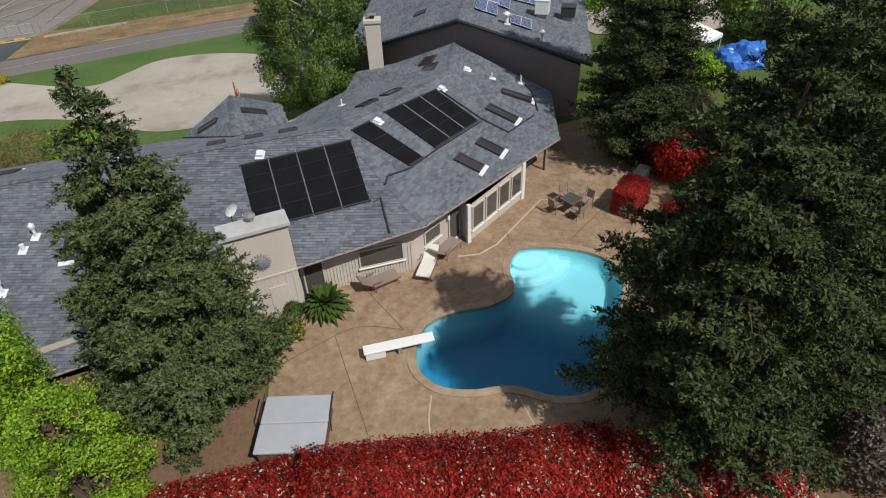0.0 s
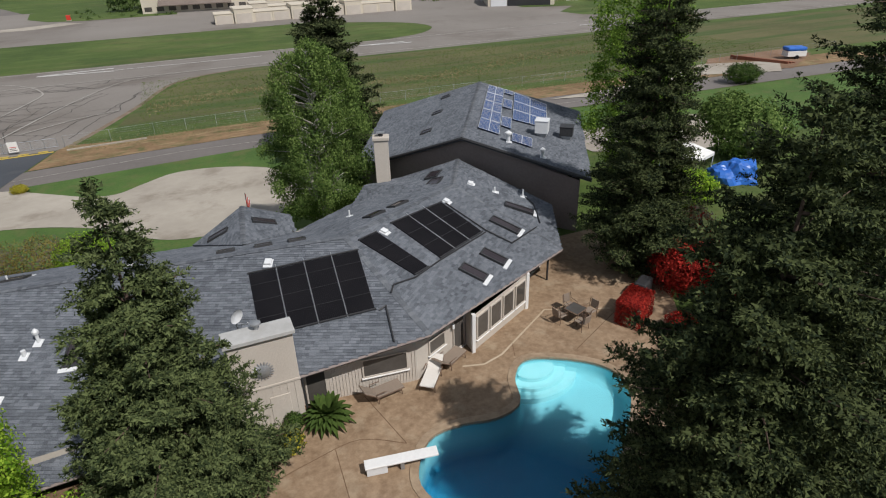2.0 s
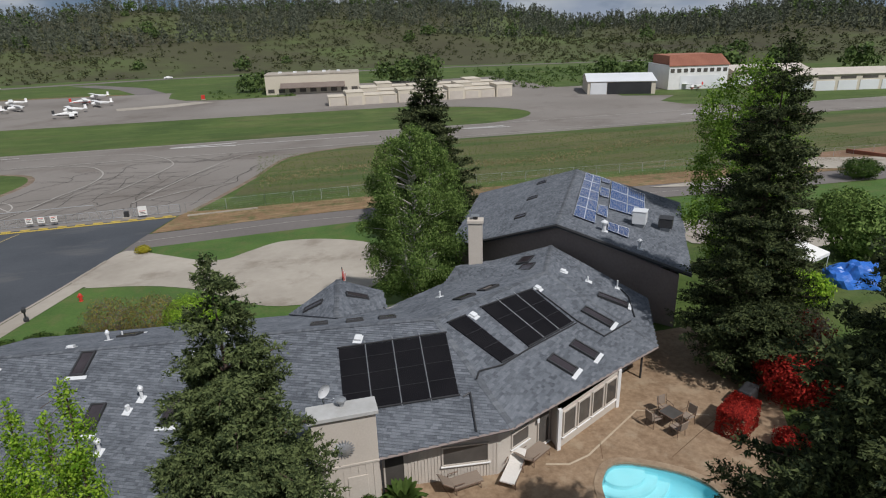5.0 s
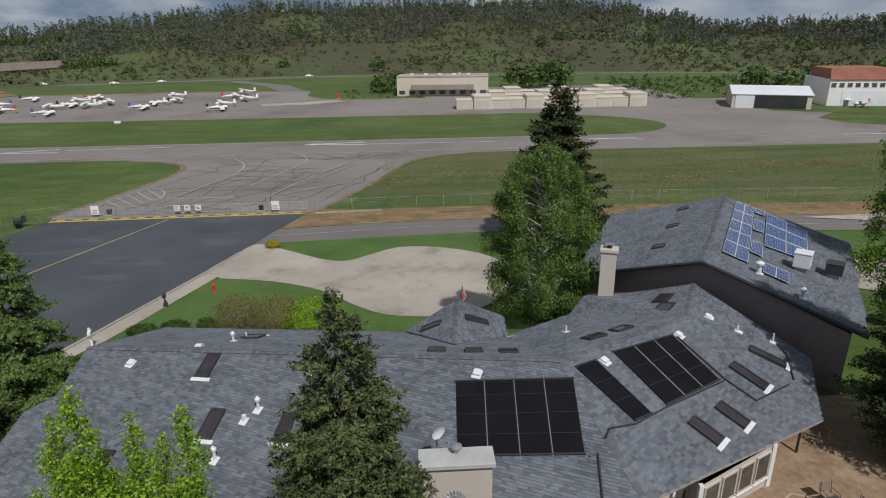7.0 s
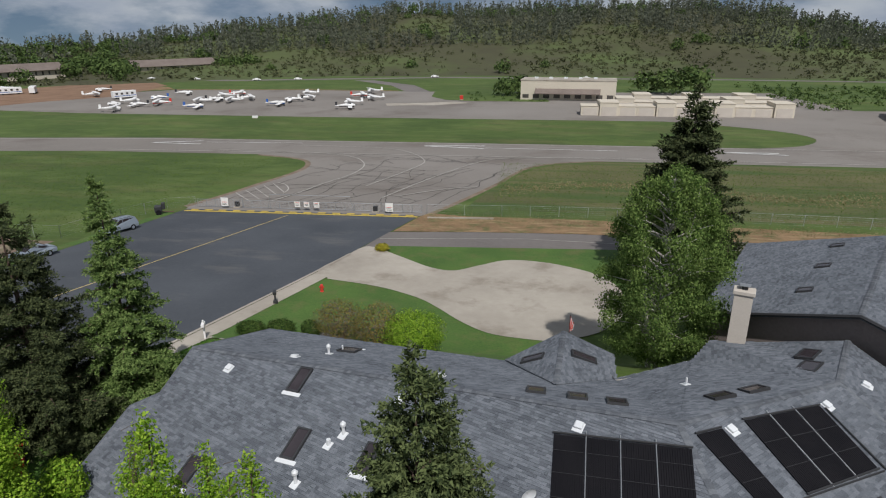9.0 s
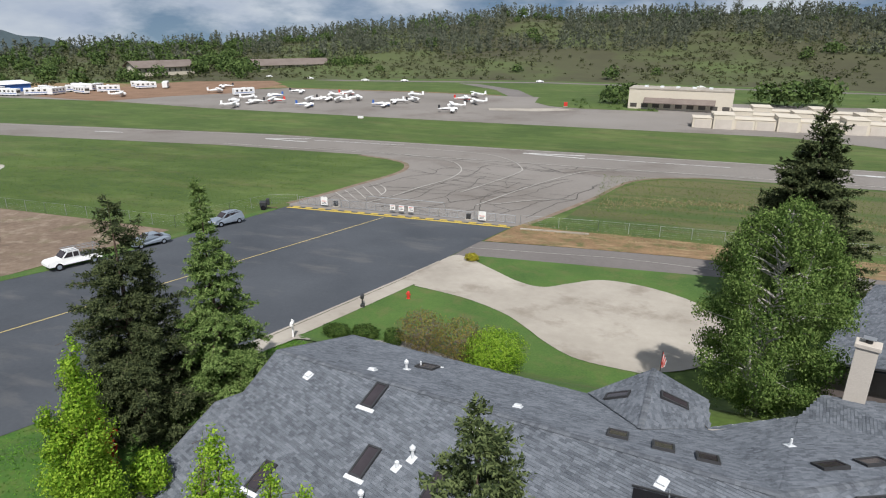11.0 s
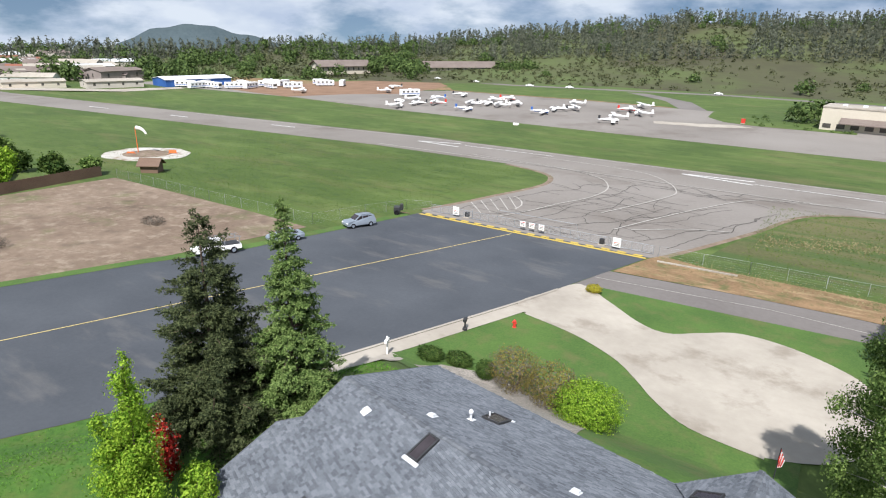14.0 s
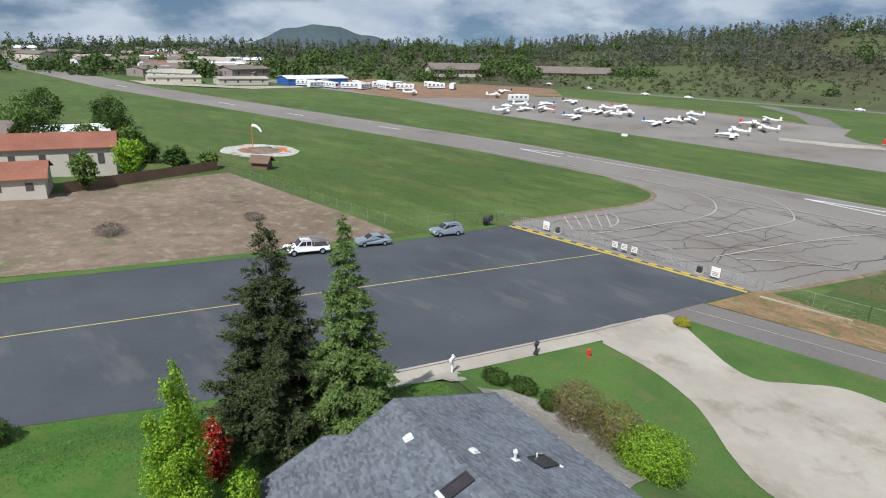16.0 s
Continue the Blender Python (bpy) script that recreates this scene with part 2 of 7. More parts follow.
M["far_pine"] = leafy("far_pine", (0.060, 0.070, 0.050), (0.135, 0.145, 0.105), 0.08, 0.1)
patchy("meadow", (0.050, 0.088, 0.018), 0.09, 0.48, 0.60, 0.85, (0.25, 2.2, 1))
patchy("lawn", (0.14, 0.125, 0.05), 0.5, 0.50, 0.68, 0.5)
patchy("bright_lawn", (0.11, 0.13, 0.03), 0.7, 0.46, 0.68, 0.6)
patchy("grass", (0.135, 0.115, 0.048), 0.07, 0.52, 0.68, 0.55, (0.5, 1.6, 1))
patchy("grass", (0.030, 0.062, 0.010), 0.4, 0.50, 0.66, 0.6, (0.6, 1.3, 1))
patchy("grass", (0.120, 0.160, 0.042), 0.12, 0.50, 0.66, 0.6, (0.5, 1.2, 1))
patchy("white_gravel", (0.20, 0.14, 0.08), 0.35, 0.48, 0.60, 0.8)
patchy("dry_grass", (0.075, 0.10, 0.028), 0.55, 0.50, 0.64, 0.7)
patchy("dry_grass", (0.36, 0.27, 0.15), 0.8, 0.52, 0.66, 0.7, (0.3, 1.5, 1))
patchy("patio", (0.40, 0.315, 0.215), 0.9, 0.52, 0.68, 0.6)
patchy("patio", (0.12, 0.075, 0.045), 0.35, 0.56, 0.70, 0.45)
patchy("concrete", (0.20, 0.165, 0.125), 0.22, 0.53, 0.66, 0.6)
patchy("asphalt", (0.13, 0.125, 0.12), 0.18, 0.55, 0.68, 0.55, (0.5, 1.4, 1))
patchy("old_asphalt", (0.13, 0.105, 0.085), 0.05, 0.52, 0.66, 0.6)
patchy("dirt", (0.11, 0.12, 0.045), 0.14, 0.53, 0.66, 0.6)
patchy("dirt", (0.31, 0.25, 0.185), 0.5, 0.52, 0.64, 0.6)
patchy("dirt", (0.075, 0.052, 0.036), 0.35, 0.54, 0.66, 0.5)
patchy("hill", (0.088, 0.122, 0.032), 0.006, 0.47, 0.60, 0.75)
M["distance"] = material("distance", (0.040, 0.062, 0.072), (0.085, 0.112, 0.120), 0.06, 1.0, 0, big=0.004)
M["cream"] = material("cream", (0.52, 0.46, 0.37), (0.62, 0.56, 0.46), 2.0, 0.85, 0.1, big=0.1)
M["tile_red"] = material("tile_red", (0.19, 0.070, 0.045), (0.34, 0.145, 0.09), 3.0, 0.85, 0.3, island=0.4)
M["roof_brown"] = material("roof_brown", (0.13, 0.10, 0.085), (0.22, 0.18, 0.155), 2.0, 0.9, 0.2)
M["blue_tarp"] = material("blue_tarp", (0.02, 0.10, 0.42), (0.05, 0.20, 0.65), 2.5, 0.35, 0.4)
M["orange"] = material("orange", (0.60, 0.13, 0.03), (0.75, 0.20, 0.06), 3.0, 0.6)
M["red_paint"] = material("red_paint", (0.48, 0.03, 0.02), (0.62, 0.06, 0.04), 6.0, 0.4)
M["blue_paint"] = material("blue_paint", (0.03, 0.09, 0.30), (0.05, 0.14, 0.42), 6.0, 0.4)
M["silver"] = material("silver", (0.27, 0.31, 0.36), (0.35, 0.39, 0.44), 4.0, 0.3, 0, metal=0.4)
M["gravel"] = material("gravel", (0.12, 0.105, 0.09), (0.44, 0.40, 0.35), 7.0, 0.95, 0.9, big=1.5, big_mix=0.25)
M["terracotta"] = material("terracotta", (0.17, 0.062, 0.036), (0.30, 0.12, 0.072), 6.0, 0.85)


def pool_water():
    m = bpy.data.materials.new("pool_water")
    m.use_nodes = True
    n, l = m.node_tree.nodes, m.node_tree.links
    n.remove(n["Principled BSDF"])
    glass = n.new("ShaderNodeBsdfRefraction")
    glass.inputs["IOR"].default_value = 1.33
    glass.inputs["Roughness"].default_value = 0.0
    glass.inputs["Color"].default_value = (0.80, 0.96, 0.98, 1)
    clear = n.new("ShaderNodeBsdfTransparent")
    clear.inputs["Color"].default_value = (0.72, 0.94, 0.97, 1)
    gloss = n.new("ShaderNodeBsdfGlossy")
    gloss.inputs["Roughness"].default_value = 0.03
    fres = n.new("ShaderNodeFresnel")
    fres.inputs["IOR"].default_value = 1.33
    noise_t = n.new("ShaderNodeTexNoise")
    noise_t.inputs["Scale"].default_value = 2.2
    noise_t.inputs["Detail"].default_value = 3
    tc = n.new("ShaderNodeTexCoord")
    l.new(tc.outputs["Object"], noise_t.inputs["Vector"])
    b = n.new("ShaderNodeBump")
    b.inputs["Strength"].default_value = 0.25
    b.inputs["Distance"].default_value = 0.05
    l.new(noise_t.outputs["Fac"], b.inputs["Height"])
    l.new(b.outputs["Normal"], gloss.inputs["Normal"])
    l.new(b.outputs["Normal"], glass.inputs["Normal"])
    m1 = n.new("ShaderNodeMixShader")
    m1.inputs["Fac"].default_value = 0.75
    l.new(glass.outputs[0], m1.inputs[1])
    l.new(clear.outputs[0], m1.inputs[2])
    m2 = n.new("ShaderNodeMixShader")
    l.new(fres.outputs[0], m2.inputs["Fac"])
    l.new(m1.outputs[0], m2.inputs[1])
    l.new(gloss.outputs[0], m2.inputs[2])
    l.new(m2.outputs[0], n["Material Output"].inputs["Surface"])
    return m


M["water"] = pool_water()
# Deep blue fading to pale by height: light lost in deep water, painted on.
M["pool_depth_shading"] = material("pool_depth_shading", (0.005, 0.15, 0.29), (0.014, 0.235, 0.40), 1.5, 0.7, 0.1)
tint = M["pool_depth_shading"].node_tree.nodes.new("ShaderNodeMixRGB")
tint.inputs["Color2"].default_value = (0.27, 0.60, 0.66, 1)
split = M["pool_depth_shading"].node_tree.nodes.new("ShaderNodeSeparateXYZ")
span = M["pool_depth_shading"].node_tree.nodes.new("ShaderNodeMapRange")
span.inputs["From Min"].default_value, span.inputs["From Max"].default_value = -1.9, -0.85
for a, b in (([x for x in M["pool_depth_shading"].node_tree.nodes if x.type == "TEX_COORD"][0].outputs["Object"], split.inputs[0]), (split.outputs["Z"], span.inputs["Value"]), (span.outputs["Result"], tint.inputs["Fac"]),
             ([x for x in M["pool_depth_shading"].node_tree.nodes if x.type == "VALTORGB"][0].outputs["Color"], tint.inputs["Color1"]), (tint.outputs["Color"], M["pool_depth_shading"].node_tree.nodes["Principled BSDF"].inputs["Base Color"])):
    M["pool_depth_shading"].node_tree.links.new(a, b)
M["pool_step"] = material("pool_step", (0.30, 0.62, 0.66), (0.46, 0.74, 0.76), 2.5, 0.7, 0.1)


# ---- geometry helpers ----
def obj(name, bm, mat, parent=None, label="", smooth=False):
    me = bpy.data.meshes.new(name)
    bm.normal_update()
    bm.to_mesh(me)
    bm.free()
    me.materials.append(M[mat] if isinstance(mat, str) else mat)
    if smooth:
        me.polygons.foreach_set("use_smooth", [True] * len(me.polygons))
    ob = new(name, me)
    if parent:
        ob.parent = parent
        ob.matrix_parent_inverse = parent.matrix_world.inverted() if parent.parent is None and parent.matrix_basis != Matrix() else Matrix()
    if label:
        ob["label"] = label
    return ob


def part(name, bm, mat, parent, label="", smooth=False):
    return obj(name, bm, mat, parent, label, smooth)


def thing(name, label, category, group="", kind="", at=None):
    e = new(name)
    e.empty_display_size = 0.1
    if at is not None:
        e.matrix_basis = at
    return tagged(e, label, category, group, kind)


def local(name, bm, mat, parent, label="", smooth=False):
    """A part whose vertices are given in the parent's own frame."""
    ob = obj(name, bm, mat, None, label, smooth)
    ob.parent = parent
    return ob


def raw(name, verts, faces, mat, parent=None, label="", smooth=False):
    me = bpy.data.meshes.new(name)
    me.from_pydata(verts, [], faces)
    me.update()
    me.materials.append(M[mat])
    if smooth:
        me.polygons.foreach_set("use_smooth", [True] * len(me.polygons))
    ob = new(name, me)
    ob.parent = parent
    if label:
        ob["label"] = label
    return ob


def add_box(bm, x0, y0, z0, x1, y1, z1, m=None, bevel=0.0):
    r = bmesh.ops.create_cube(bm, size=1.0)
    s = Matrix.LocRotScale(((x0 + x1) / 2, (y0 + y1) / 2, (z0 + z1) / 2), None, (abs(x1 - x0), abs(y1 - y0), abs(z1 - z0)))
    bmesh.ops.transform(bm, matrix=s, verts=r["verts"])
    vs = r["verts"]
    if bevel:
        es = list({e for v in vs for e in v.link_edges})
        g = bmesh.ops.bevel(bm, geom=es, offset=bevel, segments=2, affect="EDGES", profile=0.5)
        vs = list({v for f in g["faces"] for v in f.verts} | {v for v in vs if v.is_valid})
    if m is not None:
        bmesh.ops.transform(bm, matrix=m, verts=vs)
    return vs


def box(x0, y0, z0, x1, y1, z1, m=None, bevel=0.0):
    bm = bmesh.new()
    add_box(bm, x0, y0, z0, x1, y1, z1, m, bevel)
    return bm


def add_tube(bm, points, radius, sides=8):
    """A round bar along a line of points, with one radius or one a point."""
    pts = [Vector(p) for p in points]
    rad = radius if isinstance(radius, (list, tuple)) else [radius] * len(pts)
    rings = []
    for i, p in enumerate(pts):
        d = (pts[min(i + 1, len(pts) - 1)] - pts[max(i - 1, 0)]).normalized()
        q = d.to_track_quat("Z", "Y")
        rings.append([bm.verts.new(p + q @ Vector((rad[i] * math.cos(a), rad[i] * math.sin(a), 0))) for a in (2 * math.pi * k / sides for k in range(sides))])
    for a, b in zip(rings, rings[1:]):
        for k in range(sides):
            bm.faces.new((a[k], a[(k + 1) % sides], b[(k + 1) % sides], b[k]))
    bm.faces.new(rings[0][::-1])
    bm.faces.new(rings[-1])


def tube(points, radius, sides=8):
    bm = bmesh.new()
    add_tube(bm, points, radius, sides)
    return bm


def add_prism(bm, ring, z0, z1):
    """An upright prism over a plan outline, given counter-clockwise."""
    a = [bm.verts.new((x, y, z0)) for x, y in ring]
    b = [bm.verts.new((x, y, z1)) for x, y in ring]
    n = len(ring)
    for k in range(n):
        bm.faces.new((a[k], a[(k + 1) % n], b[(k + 1) % n], b[k]))
    bm.faces.new(a[::-1])
    bm.faces.new(b)


def prism(ring, z0, z1):
    bm = bmesh.new()
    add_prism(bm, ring, z0, z1)
    return bm


def slab(ring3, depth):
    """A sloped plate with its upper face through the points given."""
    bm = bmesh.new()
    top = [bm.verts.new(p) for p in ring3]
    low = [bm.verts.new((p[0], p[1], p[2] - depth)) for p in ring3]
    n = len(ring3)
    bm.faces.new(top)
    bm.faces.new(low[::-1])
    for k in range(n):
        bm.faces.new((top[k], low[k], low[(k + 1) % n], top[(k + 1) % n]))
    bmesh.ops.recalc_face_normals(bm, faces=bm.faces)
    return bm


def smooth01(v):
    v = min(1.0, max(0.0, v))
    return v * v * (3 - 2 * v)


def curve(points, steps=6, closed=True):
    """A rounded outline through a few plan points."""
    out, n = [], len(points)
    for i in range(n if closed else n - 1):
        p0, p1, p2, p3 = (Vector(points[k % n] if closed else points[max(0, min(n - 1, k))]) for k in (i - 1, i, i + 1, i + 2))
        for s in range(steps):
            t = s / steps
            out.append(tuple(0.5 * (2 * p1 + (p2 - p0) * t + (2 * p0 - 5 * p1 + 4 * p2 - p3) * t * t + (3 * p1 - p0 - 3 * p2 + p3) * t ** 3)))
    if not closed:
        out.append(tuple(points[-1]))
    return out


# ---- the lie of the land ----
CURB = [(-60.0, -30.0), (-39.6, 18.0), (-35.9, 25.7), (-28.3, 43.3), (-22.4, 61.5), (-15.6, 86.4)]


def curb_x(y):
    for (xa, ya), (xb, yb) in zip(CURB, CURB[1:]):
        if y <= yb or yb == CURB[-1][1]:
            return xa + (xb - xa) * (y - ya) / (yb - ya)


def field(y):
    return max(-8.0, min(-2.0, -3.7 - 0.038 * (y - 46)))


def land(x, y):
    """Height of the ground: a house terrace at 0, the street and airfield below it."""
    a = smooth01((y - 38) / 9.0)
    b = 1 - smooth01((x - curb_x(min(y, 86.4)) - 1.0) / 9.0)
    far = max(0.0, math.hypot(x, y) - 700) * 0.035
    return max(a, b) * field(y) - far


def drape(ring, lift, step=2.0):
    """A sheet over a plan outline that follows the ground at a small height above it."""
    bm = bmesh.new()
    f = bm.faces.new([bm.verts.new((x, y, 0)) for x, y in ring])
    f.normal_update()
    bmesh.ops.triangulate(bm, faces=[f])
    xs, ys = [p[0] for p in ring], [p[1] for p in ring]
    if step:
        for axis, lo, hi in ((0, min(xs), max(xs)), (1, min(ys), max(ys))):
            c = math.ceil(lo / step) * step
            while c < hi:
                co = (c, 0, 0) if axis == 0 else (0, c, 0)
                no = (1, 0, 0) if axis == 0 else (0, 1, 0)
                bmesh.ops.bisect_plane(bm, geom=bm.verts[:] + bm.edges[:] + bm.faces[:], plane_co=co, plane_no=no)
                c += step
    for v in bm.verts:
        v.co.z = land(v.co.x, v.co.y) + lift
    bmesh.ops.recalc_face_normals(bm, faces=bm.faces)
    if bm.faces and sum(f.normal.z for f in bm.faces) < 0:
        bmesh.ops.reverse_faces(bm, faces=bm.faces)
    return bm


def strip(points, width, lift, step=0):
    """A flat band along a line on the ground."""
    pts = [Vector((p[0], p[1])) for p in points]
    left, right = [], []
    for i, p in enumerate(pts):
        d = (pts[min(i + 1, len(pts) - 1)] - pts[max(i - 1, 0)]).normalized()
        s = Vector((-d.y, d.x)) * width / 2
        left.append(p + s)
        right.append(p - s)
    bm = bmesh.new()
    vl = [bm.verts.new((p.x, p.y, land(p.x, p.y) + lift)) for p in left]
    vr = [bm.verts.new((p.x, p.y, land(p.x, p.y) + lift)) for p in right]
    for k in range(len(pts) - 1):
        bm.faces.new((vr[k], vr[k + 1], vl[k + 1], vl[k]))
    return bm


def setting(name, bm, mat, label, category):
    return tagged(obj(name, bm, mat), label, category, kind="structure")


POOL = [(12.3, 19.75), (13.9, 19.1), (15.3, 17.8), (15.5, 16.2), (14.3, 14.6), (12.7, 13.1), (11.4, 11.7), (10.3, 11.2), (9.1, 11.6), (7.9, 12.7),
        (6.4, 13.2), (5.35, 14.0), (5.1, 15.4), (6.2, 17.0), (7.7, 17.2), (9.2, 16.9), (10.6, 17.3), (11.2, 18.8)]
POOL_RING = curve(POOL, 4)


def build_ground():
    xs = sorted({*range(-64, 61, 1), *range(-90, -64, 2), *(-5000, -2500, -1200, -700, -500, -400, -300, -250, -200, -170, -140, -120, -105), *(75, 90, 120, 160, 200, 260, 400, 700, 1200, 2500, 5000)})
    ys = sorted({*range(-20, 60, 1), *range(60, 101, 2), *(-5000, -1500, -400, -150, -70, -40), *(110, 120, 130, 140, 150, 159.16, 170, 200, 250, 300, 400, 600, 1000, 2000, 5000)})
    hole_x, hole_y = (4.0, 16.0), (10.0, 20.0)
    verts = [(x, y, land(x, y)) for y in ys for x in xs]
    faces, n = [], len(xs)
    for j in range(len(ys) - 1):
        for i in range(n - 1):
            if hole_x[0] <= xs[i] < hole_x[1] and hole_y[0] <= ys[j] < hole_y[1]:
                continue
            faces.append((j * n + i, j * n + i + 1, (j + 1) * n + i + 1, (j + 1) * n + i))
    return tagged(raw("ground", verts, faces, "grass"), "green airfield grass and rough ground", "ground", kind="structure")


ground = build_ground()

from mathutils import geometry

# ---- roads, airfield, lawns ----
FAR_KERB = [(-82.0, -25.0), (-67.2, 23.9), (-60.6, 45.5), (-56.2, 56.3), (-50.4, 85.2)]
street_ring = CURB + [(-15.6, 86.8)] + [(-50.4, 86.2)] + FAR_KERB[:-1][::-1]
setting("road", drape(street_ring, 0.03, 2.0), "asphalt", "smooth dark grey asphalt of a very wide street", "street")
setting("road_taxilane", drape([(-17.9, 78.2), (-6, 79.6), (6, 80.4), (20, 80.0), (60, 77.0), (120, 72.0), (120, 66.0), (60, 69.5), (10, 74.0), (-9, 72.4), (-19.9, 70.0)], 0.03, 2.0), "lane_asphalt", "faded asphalt lane beside the dry verge", "lane")
setting("verge_dry", drape([(-14.4, 88.4), (-9.3, 87.3), (6.3, 87.5), (60, 84.0), (120, 80.0), (120, 72.0), (60, 77.0), (20, 80.0), (6, 80.4), (-6, 79.6), (-17.5, 78.4), (-15.4, 86.2)], 0.06, 2.0), "dry_grass", "strip of dry orange-brown grass", "verge")
TAXI_WEST = [(-51.0, 87.4), (-48.8, 96.0), (-47.2, 104.8), (-45.2, 115.0), (-45.0, 123.0), (-47.6, 130.0), (-53.0, 134.0), (-62.0, 137.0)]
TAXI_EAST = [(-14.8, 87.6), (-12.2, 94.0), (-8.6, 104.0), (-5.6, 113.0), (-3.8, 120.0), (-0.6, 128.4), (6.0, 134.6), (16.0, 138.4)]
taxi_ring = [(-50.6, 86.2), (-15.4, 86.7)] + curve(TAXI_EAST, 4, False) + [(16.0, 139.5), (-62.0, 139.5)] + curve(TAXI_WEST, 4, False)[::-1]
setting("taxiway", drape(taxi_ring, 0.03, 4.0), "old_asphalt", "old brown-grey cracked taxiway asphalt", "taxiway")
setting("taxiway_edge", strip(curve(TAXI_WEST, 4, False), 2.2, 0.022), "dirt", "dry worn edge of the taxiway", "verge")
setting("taxiway_edge_east", strip(curve(TAXI_EAST, 4, False), 1.8, 0.022), "dirt", "dry worn edge of the taxiway", "verge")
RWY = [(-900.0, 120.0), (-520.0, 121.0), (-300.0, 123.0), (-190.0, 137.5), (-102.0, 149.0), (14.0, 149.5), (110.0, 148.8), (420.0, 146.0), (900.0, 142.0)]
setting("runway", strip(RWY, 24.0, 0.035), "old_asphalt", "long straight runway of pale worn asphalt", "runway")
for k, (xa, ya, xb, yb) in enumerate(((-26.6, 154.8, -11.8, 156.6), (-26.6, 154.6, -11.6, 152.2), (-97.6, 151.6, -86.2, 156.2), (-97.6, 151.4, -83.8, 150.4), (-11.4, 153.2, 20.0, 152.6), (-84.0, 154.2, -58.4, 155.6), (44, 153.6, 56, 153.4), (44, 153.4, 57, 150.6), (-150, 144.8, -141, 146.2), (-190, 136.2, -182, 137.4), (-230, 130.6, -220, 132), (108, 151.0, 122, 150.6), (-312, 121.8, -300, 122.8))):
    setting("runway_stripe_%d" % (k + 1), strip([(xa, ya), (xb, yb)], 0.4 if xb - xa > 20 else 0.8, 0.16), "marking", "white painted runway stripe", "marking")
setting("runway_side_line", strip([(-102, 139.4), (-60, 140.2), (14, 140.6), (110, 139.5), (420, 137)], 0.35, 0.14), "faded_marking", "thin faded white side line", "marking")
setting("runway_far_line", strip([(-190, 146.5), (-102, 159.0), (14, 160.2), (110, 159.4), (420, 156)], 0.35, 0.14), "faded_marking", "thin faded white side line", "marking")
# turning lines on the taxiway
for letter, line in (("a", [(-40.0, 92.2), (-38.0, 98.6), (-36.4, 106.4), (-34.0, 115.4), (-33.8, 123.6), (-35.6, 130.0), (-39.4, 135.8), (-48.0, 140.4), (-58.6, 141.6), (-75.0, 142.6)]),
                     ("b", [(-28.4, 105.4), (-24.8, 118.4), (-22.6, 128.4), (-23.0, 133.6), (-26.0, 140.8), (-31.6, 147.8), (-38.0, 150.6), (-47.6, 151.8), (-62.0, 152.4)]),
                     ("c", [(-23.4, 97.0), (-19.4, 110.6), (-15.0, 123.4), (-10.4, 134.0), (-5.4, 138.4), (7.3, 141.0), (24.0, 142.0)]),
                     ("d", [(-21.3, 98.4), (-14.6, 104.6), (-9.0, 107.4)])):
    setting("taxi_line_" + letter, strip(curve(line, 5, False), 0.26, 0.12), "faded_marking", "faded curved taxi line", "marking")
for k in range(5):
    setting("taxi_hatch_%d" % (k + 1), strip([(-48.4 + 0.75 * k, 97.6 + 2.05 * k), (-43.2 + 0.75 * k, 91.9 + 1.65 * k)], 0.2, 0.05), "faded_marking", "faded hatch line", "marking")
setting("taxi_hatch_bow", strip(curve([(-44.9, 106.8), (-42.6, 104.8), (-40.8, 101.4), (-40.4, 98.0)], 5, False), 0.2, 0.05), "faded_marking", "faded bowed end line", "marking")
setting("apron", drape([(-330, 205), (-210, 214), (-160, 208), (-60, 206), (-10, 206), (120, 206), (240, 196), (240, 235), (110, 238), (104, 300), (-62, 297), (-105, 300), (-178, 296), (-215, 262), (-330, 232)], 0.03, 0), "old_asphalt", "wide grey aircraft parking apron", "apron")
LINK = [(54, 160.5), (140, 160), (124, 172), (122, 182), (150, 207), (38, 207.5)] + curve([(40, 206.4), (58, 197), (70, 187), (73, 176), (66, 166), (55, 161.5)], 4, False)
setting("apron_link", drape(LINK, 0.032, 0), "old_asphalt", "paved link from apron to runway", "taxiway")
setting("apron_green", drape([(-36, 262), (-24, 258), (6, 258), (8, 306), (-30, 306), (-46, 296), (-44, 274)], 0.06, 0), "grass", "green island beside the apron", "grass")
setting("apron_green_east", drape([(120, 213), (240, 200), (240, 186), (150, 186), (118, 200)], 0.06, 0), "grass", "green island beside the apron", "grass")
setting("apron_pad", drape([(-56, 240), (-38, 243), (-24, 252), (-32, 256), (-44, 250), (-58, 247)], 0.05, 0), "concrete", "pale concrete pad", "apron")
setting("access_road", drape([(-330, 356), (-175, 352), (-116, 366), (-55, 382), (110, 372), (260, 350), (260, 357), (110, 380), (-55, 391), (-118, 375), (-175, 361), (-330, 365)], 0.04, 0), "lane_asphalt", "far access road at the foot of the hill", "road")
setting("access_road_branch", drape([(-60, 296), (-48, 296), (-62, 330), (-92, 362), (-104, 362), (-74, 328)], 0.04, 0), "lane_asphalt", "branch road rising from the apron", "road")
setting("bank_dry", drape([(-330, 240), (-215, 268), (-180, 300), (-190, 312), (-330, 275)], 0.045, 0), "dry_grass", "bare orange earth of a cut bank", "bank")
setting("yard_dirt", drape([(-262, 218), (-216, 213), (-205, 240), (-186, 264), (-196, 320), (-222, 346), (-246, 330), (-262, 300)], 0.06, 0), "red_earth", "bare orange-brown earth yard", "yard")
